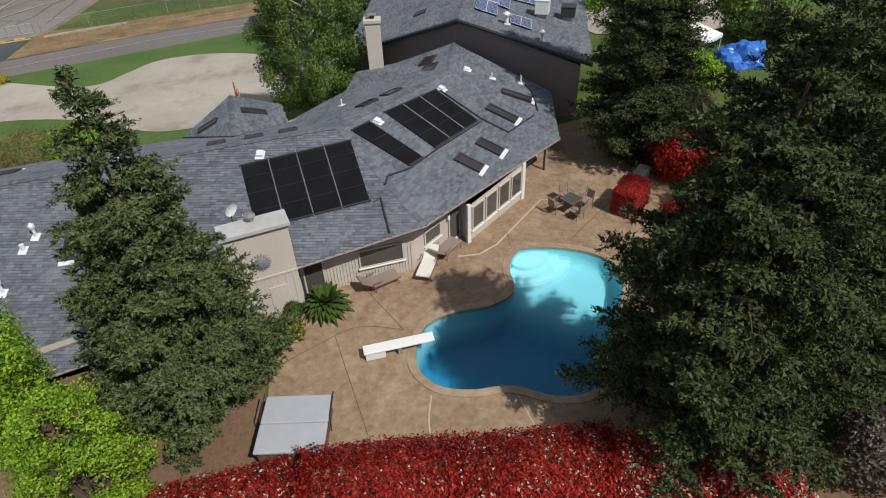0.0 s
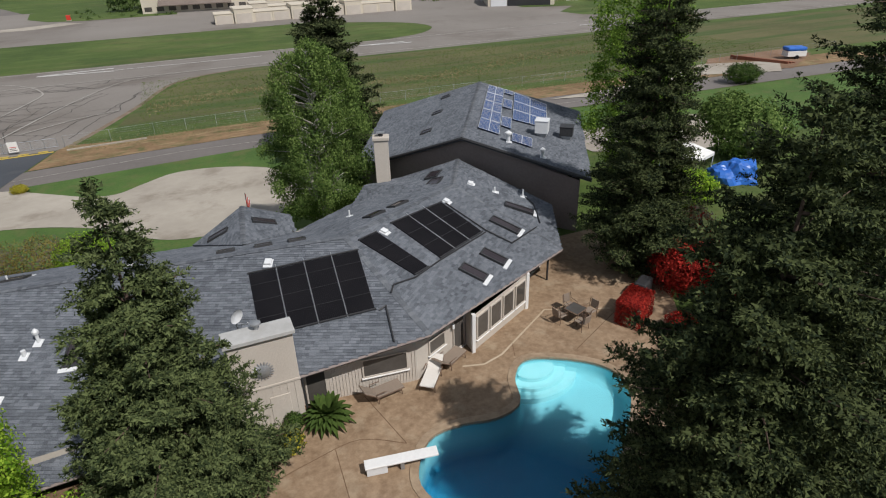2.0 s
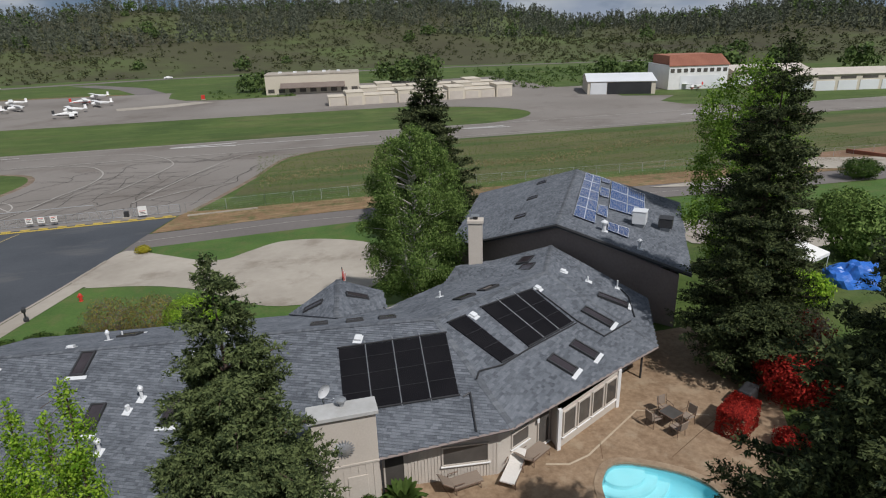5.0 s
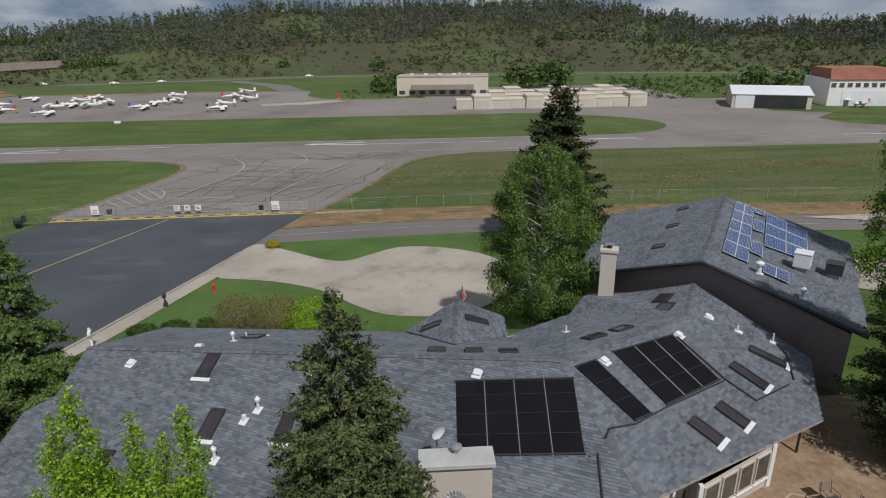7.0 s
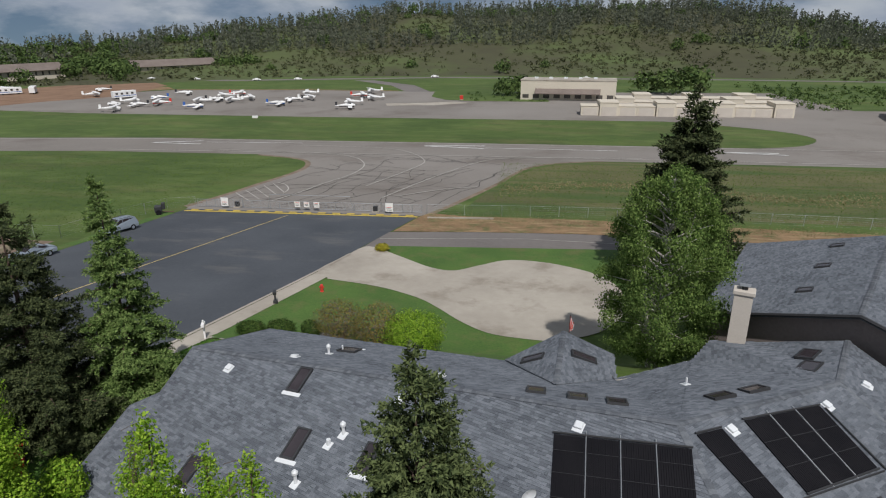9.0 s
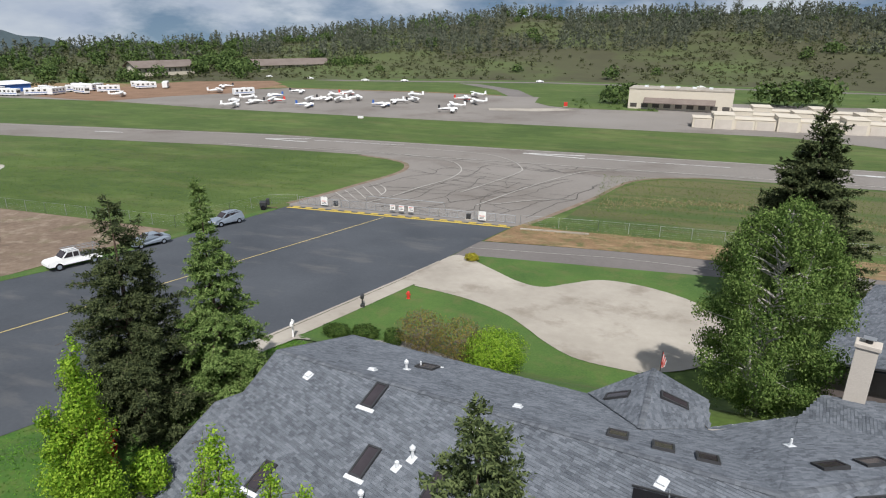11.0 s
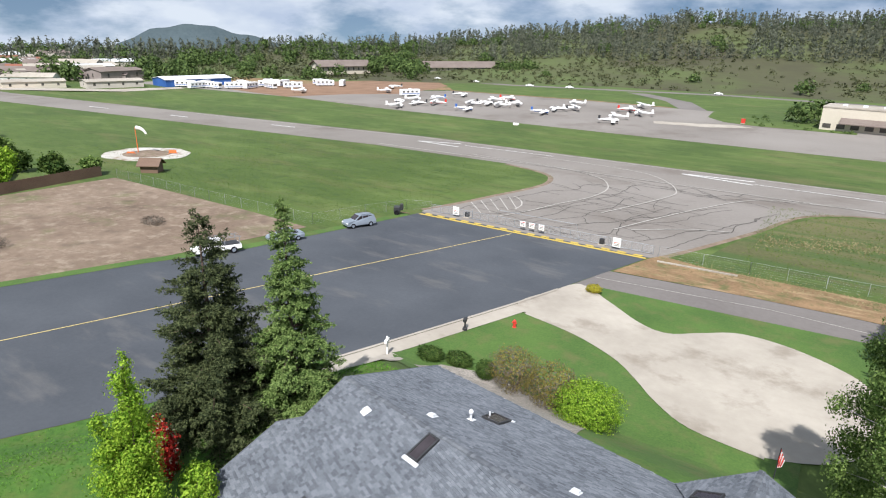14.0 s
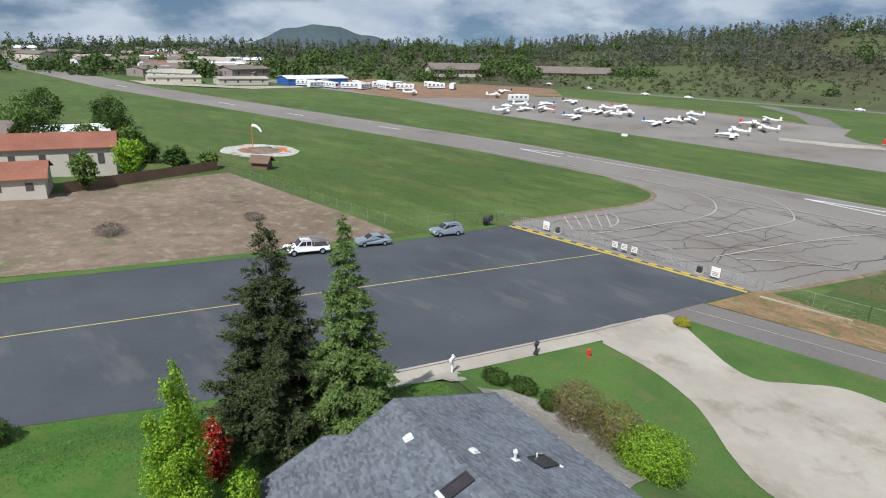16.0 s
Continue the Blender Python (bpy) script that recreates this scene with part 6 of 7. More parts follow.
for k in range(4):
    bm.faces.new((cs[k], cs[(k + 1) % 4], apex))
    bm.faces.new((ds[k], ds[(k + 1) % 4], cs[(k + 1) % 4], cs[k]))
local("cloth", bm, "white_paint", shade)
for a, b in ((-1, -1), (1, -1), (1, 1), (-1, 1)):
    local("pole", tube([(1.45 * a, 1.45 * b, 0), (1.45 * a, 1.45 * b, 2.1)], 0.03, 6), "white_metal", shade)

timber = thing("timber_frame", "low red-brown timber frame round a garden bed", "timber", at=pose(98.4, 81.4, land(98.4, 81.4), 0, 0, -70))
for k in range(3):
    local("beam", box(-5.2 + 0.5 * k, -0.9 + 0.7 * k, 0.0, 5.0 + 0.3 * k, -0.5 + 0.7 * k, 0.7 - 0.12 * k, None, 0.03), "terracotta", timber)
for sx in (-4.6, 4.6):
    local("cross_beam", box(sx - 0.2, -0.5, 0.0, sx + 0.2, 0.9, 0.5, None, 0.03), "terracotta", timber)
playset = thing("covered_trailer", "small white trailer under a blue tarpaulin", "trailer", at=pose(105.0, 80.0, land(105, 80), 0, 0, -20))
local("body", box(-1.8, -1.0, 0.5, 1.8, 1.0, 1.5, None, 0.08), "white_paint", playset)
local("cover", box(-1.9, -1.1, 1.5, 1.7, 1.1, 2.2, None, 0.25), "blue_tarp", playset)
for sy in (-1.0, 1.0):
    local("wheel", tube([(0, sy - 0.1, 0.4), (0, sy + 0.1, 0.4)], 0.4, 12), "black_rubber", playset)

# ---- street furniture ----
hyd = thing("fire_hydrant", "red fire hydrant on the lawn", "hydrant", at=pose(-19.65, 56.9, -4.1))
local("barrel", tube([(0, 0, 0), (0, 0, 0.55), (0, 0, 0.62)], [0.14, 0.14, 0.18], 12), "red_paint", hyd)
local("bonnet", tube([(0, 0, 0.62), (0, 0, 0.74), (0, 0, 0.82)], [0.18, 0.13, 0.04], 12), "red_paint", hyd)
local("flange", tube([(0, 0, 0.0), (0, 0, 0.07)], 0.2, 12), "red_paint", hyd)
for a in (0, 90, 180):
    v = pose(0, 0, 0, 0, 0, a) @ Vector((0.24, 0, 0.48))
    local("outlet", tube([(0, 0, 0.48), tuple(v)], 0.075, 8), "red_paint", hyd)

post = thing("sign_post", "white wooden post with a short cross arm by the kerb", "post", at=pose(-25.3, 45.3, -3.67, 0, 0, 20))
local("upright", box(-0.07, -0.07, -0.1, 0.07, 0.07, 1.9, None, 0.012), "white_paint", post)
local("cross_arm", box(-0.12, -0.45, 1.45, 0.12, 0.3, 1.68, None, 0.02), "white_paint", post)
mail = thing("mailbox", "dark mailbox on a dark post by the kerb", "mailbox", at=pose(-22.9, 53.5, -3.98, 0, 0, 20))
local("box_body", box(-0.16, -0.3, 0.95, 0.16, 0.3, 1.3, None, 0.06), "dark_metal", mail)
local("post", box(-0.07, -0.07, -0.1, 0.07, 0.07, 0.95, None, 0.01), "dark_metal", mail)
local("skirt", box(-0.2, -0.2, 0.0, 0.2, 0.2, 0.35, None, 0.05), "dark_metal", mail)

flag = thing("flagpole", "small flag on a pole beside the entry", "flag", at=pose(2.55, 40.6, -1.2, 0, 0, 0))
local("pole", tube([(0, 0, 0), (0.05, 0, 3.9)], 0.03, 6), "dark_metal", flag)
for k in range(6):
    local("stripe", tube([(0.07 + 0.045 * k, 0.03 * (-1) ** k, 3.8 - 0.10 * k), (0.06 + 0.035 * k, -0.03 * (-1) ** k, 3.3 - 0.08 * k), (0.06 + 0.03 * k, 0.02, 2.75 + 0.02 * k)], 0.028, 5), "red_paint" if k % 2 == 0 else "white_paint", flag)


def wheel(parent, x, y, r=0.34):
    w = local("wheel", tube([(x, y - 0.11, r), (x, y + 0.11, r)], r, 18), "black_rubber", parent)
    ob = obj("rim", tube([(x, y - 0.118, r), (x, y + 0.118, r)], r * 0.58, 12), "silver")
    ob.parent = w
    return w


def car(m, paint, label, profile, glass_profile, width=1.8, r=0.34, axle=1.35, rack=False):
    """A car from its side outline; x forward."""
    t = thing("parked_car", label, "car", at=m)
    bm = bmesh.new()
    w = width / 2
    lv = [bm.verts.new((x, w * (0.80 if z > 1.0 else 1.0), z)) for x, z in profile]
    rv = [bm.verts.new((x, -w * (0.80 if z > 1.0 else 1.0), z)) for x, z in profile]
    n = len(profile)
    bm.faces.new(lv)
    bm.faces.new(rv[::-1])
    for k in range(n):
        bm.faces.new((lv[k], rv[k], rv[(k + 1) % n], lv[(k + 1) % n]))
    bmesh.ops.recalc_face_normals(bm, faces=bm.faces)
    bmesh.ops.bevel(bm, geom=[e for e in bm.edges], offset=0.05, segments=2, affect="EDGES")
    local("body", bm, paint, t)
    for sy in (-1, 1):
        for gp in glass_profile:
            bm = bmesh.new()
            a = [bm.verts.new((x, sy * w * (0.80 if z > 1.0 else 0.96) + sy * 0.012, z)) for x, z in gp]
            b = [bm.verts.new((x, sy * w * (0.74 if z > 1.0 else 0.90), z)) for x, z in gp]
            bm.faces.new(a)
            bm.faces.new(b[::-1])
            for k in range(len(a)):
                bm.faces.new((a[k], b[k], b[(k + 1) % len(a)], a[(k + 1) % len(a)]))
            bmesh.ops.recalc_face_normals(bm, faces=bm.faces)
            local("side_window", bm, "skylight_glass", t)
        for x in (axle, -axle):
            wheel(t, x, sy * (w - 0.1), r)
    return t


SUV = [(-2.25, 0.35), (-2.3, 0.75), (-2.2, 1.0), (-2.0, 1.62), (-1.2, 1.72), (0.3, 1.70), (1.05, 1.08), (2.05, 0.98), (2.28, 0.72), (2.25, 0.35)]
SUVG = [[(-2.0, 1.06), (-1.9, 1.52), (-1.15, 1.60), (-1.15, 1.06)], [(-1.05, 1.06), (-1.05, 1.60), (-0.2, 1.62), (-0.2, 1.06)], [(-0.1, 1.06), (-0.1, 1.62), (0.25, 1.60), (0.85, 1.08)]]
SED = [(-2.3, 0.35), (-2.35, 0.8), (-2.2, 1.0), (-1.6, 1.02), (-1.0, 1.42), (0.2, 1.44), (1.0, 1.0), (2.1, 0.85), (2.3, 0.6), (2.28, 0.35)]
SEDG = [[(-1.45, 1.03), (-0.95, 1.34), (-0.35, 1.37), (-0.35, 1.03)], [(-0.25, 1.03), (-0.25, 1.37), (0.2, 1.37), (0.75, 1.03)]]
TRK = [(-2.75, 0.5), (-2.75, 1.05), (-0.55, 1.08), (-0.45, 1.85), (0.75, 1.85), (1.35, 1.2), (2.6, 1.1), (2.75, 0.85), (2.75, 0.5)]
TRKG = [[(-0.38, 1.2), (-0.35, 1.72), (0.15, 1.74), (0.15, 1.2)], [(0.25, 1.2), (0.25, 1.74), (0.7, 1.74), (1.15, 1.22)]]


def slope_pose(x, y, heading, lift=0.03):
    return pose(x, y, land(x, y) + lift) @ pose(0, 0, 0, -2.1, 0, 0) @ pose(0, 0, 0, 0, 0, heading)


suv = car(slope_pose(-52.6, 73.6, 250), "silver", "silver sport utility car parked at the far kerb", SUV, SUVG, 1.85, 0.36, 1.4)
for sy in (-1, 1):
    local("roof_rail", tube([(-1.6, 0.62 * sy, 1.76), (0.1, 0.62 * sy, 1.76)], 0.025, 6), "dark_metal", suv)
for sx, z, nm, mt in ((2.24, 0.75, "headlight", "white_paint"), (-2.24, 0.95, "taillight", "red_paint")):
    for sy in (-1, 1):
        local(nm, box(sx - 0.06, sy * 0.68 - 0.18, z - 0.08, sx + 0.06, sy * 0.68 + 0.18, z + 0.08, None, 0.02), mt, suv)
local("windscreen", box(-0.02, -0.62, -0.42, 0.02, 0.62, 0.42, pose(0.68, 0, 1.41, 0, -50, 0)), "skylight_glass", suv)
sed = car(slope_pose(-55.2, 62.2, 250), "silver", "silver saloon car parked at the far kerb", SED, SEDG, 1.8, 0.33, 1.4)
local("windscreen", box(-0.02, -0.62, -0.4, 0.02, 0.62, 0.4, pose(0.62, 0, 1.25, 0, -60, 0)), "skylight_glass", sed)
local("rear_window", box(-0.02, -0.6, -0.3, 0.02, 0.6, 0.3, pose(-1.32, 0, 1.24, 0, 55, 0)), "skylight_glass", sed)
trk = car(slope_pose(-57.3, 53.4, 250), "white_paint", "white work pickup with a pipe rack parked at the kerb", TRK, TRKG, 1.95, 0.40, 1.75)
local("load_bed", box(-2.6, -0.75, 1.0, -0.65, 0.75, 1.12, None, 0.02), "dark_metal", trk)
for x in (-2.5, -0.75):
    for sy in (-1, 1):
        local("rack_post", tube([(x, 0.85 * sy, 1.05), (x, 0.8 * sy, 1.9)], 0.035, 6), "grey_metal", trk)
for sy in (-1, -0.4, 0.4, 1):
    local("rack_bar", tube([(-2.7, 0.8 * sy, 1.92), (0.9, 0.8 * sy, 1.95)], 0.03, 6), "grey_metal", trk)
local("windscreen", box(-0.02, -0.7, -0.4, 0.02, 0.7, 0.4, pose(1.08, 0, 1.52, 0, -43, 0)), "skylight_glass", trk)


# ---- gate and fences ----
def fence_run(pts, height, name, label, step=3.0, mesh_lines=7):
    t = thing(name, label, "fence")
    for a, b in zip(pts, pts[1:]):
        a, b = Vector(a), Vector(b)
        n = max(1, int((b - a).length / step))
        for k in range(n + 1):
            p = a + (b - a) * k / n
            z = land(p.x, p.y)
            part("post", tube([(p.x, p.y, z - 0.1), (p.x, p.y, z + height)], 0.028, 6), "grey_metal", t)
        for k in range(mesh_lines):
            h = 0.08 + (height - 0.1) * k / (mesh_lines - 1)
            w = 0.011 if k == mesh_lines - 1 else 0.003
            part("rail" if w > 0.01 else "wire", tube([(a.x, a.y, land(a.x, a.y) + h), (b.x, b.y, land(b.x, b.y) + h)], w, 4), "grey_metal", t)
    return t


gate = thing("sliding_gate", "long low metal gate across the taxiway with diagonal braces", "gate")


def gz(x, h):
    return (x, 87.6 + 0.02 * (x + 50), land(x, 87.6) + h)


for k in range(25):
    x = -49.5 + 1.42 * k
    part("post", tube([gz(x, 0.02), gz(x, 1.25)], 0.035, 6), "grey_metal", gate)
for h in (0.15, 1.22):
    part("rail", tube([gz(-49.5, h), gz(-15.4, h)], 0.035, 6), "grey_metal", gate)
for k in range(9):
    h = 0.26 + 0.1 * k
    part("wire", tube([gz(-49.5, h), gz(-15.4, h)], 0.007, 4), "grey_metal", gate)
part("brace", tube([gz(-38.5, 0.1), gz(-38.0, 2.2), gz(-26.0, 2.2), gz(-25.5, 0.1)], 0.04, 6), "grey_metal", gate)
for k, x in enumerate((-45.0, -33.7, -32.3, -30.8, -20.0)):
    s = thing("gate_sign", "white sign board with dark bars of writing on the gate", "sign", "signs on the gate", at=pose(x, 87.3, land(x, 87.3) + (0.35 if k in (0, 4) else 0.6)))
    w = 0.55 if k in (0, 4) else 0.42
    local("board", box(-w, -0.02, 0.0, w, 0.02, 1.3 if k in (0, 4) else 0.8, None, 0.01), "white_paint", s)
    for j in range(3):
        local("text_bar", box(-w * 0.7, -0.03, 0.2 + 0.2 * j, w * (0.7 - 0.2 * (j % 2)), -0.02, 0.27 + 0.2 * j), "red_paint" if j == 2 else "dark_metal", s)
for x in (-43.4, -22.2):
    s = thing("gate_motor", "dark gate motor cabinet on a stand", "machine", at=pose(x, 88.0, land(x, 88.0)))
    local("cabinet", box(-0.3, -0.25, 0.2, 0.3, 0.25, 0.95, None, 0.05), "dark_metal", s)
    local("stand", box(-0.5, -0.45, -0.05, 0.5, 0.45, 0.2, None, 0.02), "concrete", s)
    local("arm", tube([(0.3, 0, 1.1), (0.9, 0, 1.5), (0.95, 0, 0.1)], 0.04, 6), "grey_metal", s)
fence_run([(-14.6, 87.8), (-4, 88.6), (20, 89.5), (60, 87.0), (120, 83.0)], 1.5, "wire_fence", "thin grey wire fence along the dry verge", 4.0, 6)
fence_run([(-49.8, 87.6), (-53.5, 86.0), (-56.0, 79.0), (-58.0, 70.0), (-80, 69.4), (-106, 69.4)], 1.6, "wire_fence", "thin grey wire fence beside the bare field", 3.5, 7)
wf = thing("board_fence", "dark weathered board fence beside the bare field", "fence")
fa, fb = Vector((-109.2, 68.4)), Vector((-103.0, 40.0))
for k in range(120):
    p = fa + (fb - fa) * (k + 0.5) / 120
    part("board", box(-0.02, -0.115, -0.2, 0.02, 0.115, 1.8 + 0.04 * (k % 3), pose(p.x, p.y, land(p.x, p.y), 0, 0, 12.3)), "brown_wood", wf)
log = thing("kerb_beam", "pale concrete beam beside the dry verge", "beam")
part("beam", box(-4.6, -0.12, 0.0, 4.6, 0.12, 0.25, pose(-9.6, 85.9, land(-9.6, 85.9), 0, 0, 4), 0.03), "concrete", log)
cart = thing("garden_machine", "dark garden machine parked on the grass by the fence", "machine", at=pose(-52.7, 82.6, land(-52.7, 82.6), 0, 0, 30))
local("engine", box(-0.5, -0.5, 0.35, 0.5, 0.5, 1.3, None, 0.12), "dark_metal", cart)
local("seat", box(0.45, -0.3, 0.7, 0.95, 0.3, 1.7, None, 0.1), "dark_metal", cart)
local("tow_bar", tube([(0.5, 0, 0.4), (2.0, 0, 0.2)], 0.06, 6), "brown_wood", cart)
for sy in (-0.55, 0.55):
    local("wheel", tube([(0, sy - 0.1, 0.38), (0, sy + 0.1, 0.38)], 0.38, 14), "black_rubber", cart)

# cracks in the taxiway
rc = random.Random(11)
cr = bmesh.new()


def west_of(y):
    return -50.0 + 4.0 * smooth01((y - 88) / 28) - 9 * smooth01((y - 126) / 10)


def crack(x, y, heading, steps, width):
    """One winding crack, with the odd gap and side branch."""
    pts, a = [(x, y)], heading
    for s in range(steps):
        a = heading + 0.75 * noise.noise(Vector((x * 0.16, y * 0.16, heading * 3))) + rc.uniform(-0.3, 0.3)
        x, y = x + 1.2 * math.cos(a), y + 1.2 * math.sin(a)
        if not (88.6 < y < 147 and west_of(y) + 1.5 < x < -15 + 0.33 * (y - 88)):
            break
        pts.append((x, y))
        if steps > 9 and rc.random() < 0.07:
            crack(x, y, heading + rc.choice((-1.3, 1.3)), rc.randint(3, 7), width * 0.7)
    if len(pts) > 2:
        piece = strip(pts, width, 0.05)
        base = {v: cr.verts.new(v.co) for v in piece.verts}
        for f in piece.faces:
            cr.faces.new([base[v] for v in f.verts])
        piece.free()


for k in range(9):
    crack(-47.0 + 4.0 * k + rc.uniform(-1, 1), 89.5 + rc.uniform(0, 5), 1.24 + rc.uniform(-0.08, 0.08), rc.randint(20, 42), rc.uniform(0.12, 0.2))
for k in range(15):
    crack(-48.0 + rc.uniform(0, 18), 91.0 + 3.6 * k, -0.25 + rc.uniform(-0.15, 0.3), rc.randint(7, 24), rc.uniform(0.1, 0.18))
for k in range(26):
    crack(rc.uniform(-40, -6), rc.uniform(128, 146), rc.choice((0.1, 1.3, -0.6)), rc.randint(3, 9), rc.uniform(0.1, 0.22))
tagged(obj("taxiway_cracks", cr, "crack"), "dark winding cracks in the taxiway", "crack", kind="stuff")

# ---- segmented circle with windsock ----
ring_bm = plate_with_hole([(-125.2 + (8.8 + 0.5 * math.sin(5 * a)) * math.cos(a), 87.2 + (8.8 + 0.4 * math.cos(7 * a)) * math.sin(a)) for a in (2 * math.pi * k / 40 for k in range(40))],
                          [(-125.2 + 5.0 * math.cos(a), 87.2 + 5.0 * math.sin(a)) for a in (2 * math.pi * k / 40 for k in range(40))], -0.05, 0.1)
for v in ring_bm.verts:
    v.co.z += land(v.co.x, v.co.y)
setting("wind_circle", ring_bm, "white_gravel", "white gravel ring round the windsock", "marking")
setting("wind_circle_floor", drape([(-125.2 + 5.1 * math.cos(a), 87.2 + 5.1 * math.sin(a)) for a in (2 * math.pi * k / 24 for k in range(24))], 0.06, 4.0), "dirt", "brown earth inside the ring", "ground")
sock = thing("windsock", "pale windsock on a tall red mast", "windsock", at=pose(-128.2, 87.0, land(-128, 87)))
local("mast", tube([(0, 0, -0.1), (0, 0, 5.6)], [0.12, 0.06], 8), "orange", sock)
local("sleeve", tube([(0.1, 0.2, 5.5), (0.9, 0.6, 5.4), (1.6, 1.0, 4.9), (2.1, 1.2, 4.2)], [0.42, 0.36, 0.28, 0.2], 10), "cushion_white", sock)
for k, (x, y) in enumerate(((-127, 84.6), (-121.5, 91.0))):
    t = thing("marker_board", "orange marker board in the white ring", "marker", at=pose(x, y, land(x, y), 0, 0, 35))
    local("panel", box(-0.8, -0.08, 0.25, 0.8, 0.08, 0.95 if k else 0.6, None, 0.03), "orange", t)
    for sx in (-0.9, 0.9):
        local("leg", box(sx - 0.06, -0.06, -0.05, sx + 0.06, 0.06, 0.3), "orange", t)


def gable_house(m, w, d, h, rise, wall, roof, label, name="shed", category="shed", windows=0, door=True, over=0.5):
    """A small building with a gable roof; ridge along x."""
    t = thing(name, label, category, at=m)
    bm = bmesh.new()
    add_box(bm, -w / 2, -d / 2, -0.3, w / 2, d / 2, h)
    for sx in (-1, 1):
        vs = [bm.verts.new((sx * w / 2, -d / 2, h)), bm.verts.new((sx * w / 2, d / 2, h)), bm.verts.new((sx * w / 2, 0, h + rise))]
        bm.faces.new(vs)
    local("wall", bm, wall, t)
    k = rise / (d / 2)
    for sy in (-1, 1):
        ring = [(-w / 2 - over, sy * (d / 2 + over), h - k * over + 0.12), (w / 2 + over, sy * (d / 2 + over), h - k * over + 0.12), (w / 2 + over, 0, h + rise + 0.12), (-w / 2 - over, 0, h + rise + 0.12)]
        local("roof", slab(ring, 0.14), roof, t)
    for k in range(windows):
        x = -w / 2 + w * (k + 0.5) / windows
        for sy in (-1, 1):
            local("window", box(x - 0.5, sy * d / 2 - 0.05, h * 0.4, x + 0.5, sy * d / 2 + 0.05, h * 0.78), "window_glass", t)
    for sx in (-1, 1):
        if windows:
            local("window", box(sx * w / 2 - 0.05, -0.5, h * 0.4, sx * w / 2 + 0.05, 0.5, h * 0.78), "window_glass", t)
    return t


gable_house(pose(-106.5, 76.5, land(-106.5, 76.5), 0, 0, 35), 3.2, 2.6, 1.7, 0.9, "brown_wood", "brown_wood", "small dark brown wooden shelter on the field")
gable_house(pose(-107.0, 33.0, land(-107, 33), 0, 0, 70), 12, 9, 3.2, 1.6, "stucco", "tile_red", "cream house with a red tile roof", "tiled_house", "house", 3)
gable_house(pose(-121.5, 43.0, land(-121, 43), 0, 0, 68), 22, 10, 5.0, 1.8, "stucco", "tile_red", "long cream house with a red tile roof", "tiled_house", "house", 5)
gable_house(pose(-150, 36, land(-150, 36), 0, 0, 60), 18, 10, 4.0, 1.8, "brown_wall", "roof_brown", "brown house among trees", "house", "house", 4)
gable_house(pose(-152, 56, land(-152, 56), 0, 0, 75), 14, 9, 3.0, 1.0, "stucco", "white_metal", "low pale-roofed house among trees", "house", "house", 3)
broadleaf(-110.5, 53.0, land(-110, 53), 6.5, 3.6, "lime_leaf", "round yellow-green tree beside the board fence", 70, n=1800, leaf=0.4, clumps=22)
broadleaf(-103.8, 43.6, land(-104, 43), 6.0, 2.3, "birch_leaf", "grey-green tree beside the tiled house", 71, n=1400, leaf=0.4, clumps=20)
for k, (x, y, h, r) in enumerate(((-112, 62, 4.2, 2.6), (-111, 67.5, 3.0, 1.8), (-122, 60, 4.0, 2.8), (-128, 52, 7, 4), (-140, 46, 8, 5), (-135, 62, 5, 3.5), (-150, 64, 7, 5), (-160, 48, 9, 6), (-170, 70, 8, 6), (-128, 30, 8, 5), (-180, 58, 9, 6))):
    broadleaf(x, y, land(x, y), h, r, "birch_leaf" if k % 2 else "shrub_leaf", "green garden tree beyond the board fence", 72 + k, n=1300, leaf=0.5, clumps=20)


# ---- airfield buildings ----
def block_building(m, w, d, h, wall, roof, label, name="hangar", door=None, parapet=0.35, windows=0, wz=(1.0, 2.2)):
    t = thing(name, label, "building", at=m)
    local("wall", box(-w / 2, -d / 2, -0.5, w / 2, d / 2, h), wall, t)
    local("roof", box(-w / 2 - 0.15, -d / 2 - 0.15, h, w / 2 + 0.15, d / 2 + 0.15, h + parapet, None, 0.05), roof, t)
    if door:
        x0, x1, z1, mat = door
        local("hangar_door", box(x0, -d / 2 - 0.12, 0.02, x1, -d / 2 - 0.01, z1), mat, t)
    for k in range(windows):
        x = -w / 2 + w * (k + 0.5) / windows
        local("window", box(x - w / windows * 0.3, -d / 2 - 0.08, wz[0], x + w / windows * 0.3, -d / 2 + 0.02, wz[1]), "window_glass", t)
    return t


Z8 = -8.0
ter = block_building(pose(14.2, 271, Z8, 0, 0, -6), 38, 14, 7.6, "cream", "concrete", "long cream flat-roofed airfield building", "airfield_building", None, 0.5, 9, (0.8, 2.3))
local("awning", slab([(-13, -9.6, 2.9), (13, -9.6, 2.9), (13, -7.0, 4.6), (-13, -7.0, 4.6)], 0.3), "roof_brown", ter, "brown shingle awning")
for k in range(5):
    local("roof_box", box(-14 + 6 * k, -1, 8.0, -12.6 + 6 * k, 0.6, 8.7), "white_metal", ter)
for row, (y0, n, x0) in enumerate(((218.5, 11, 19.0), (232, 10, 26.0), (246, 9, 34.0))):
    for k in range(n):
        tall = (k % 3 == 1)
        t = block_building(pose(x0 + 6.1 * k, y0 + 3.5, Z8, 0, 0, -2), 6.0, 9 if tall else 7, 4.3 if tall else 3.0, "cream", "cream", "cream box hangar in a staggered row", "box_hangar", (-2.4, 2.4, 2.6 if not tall else 3.0, "stucco"), 0.25)
        tagged(t, group="staggered box hangars")
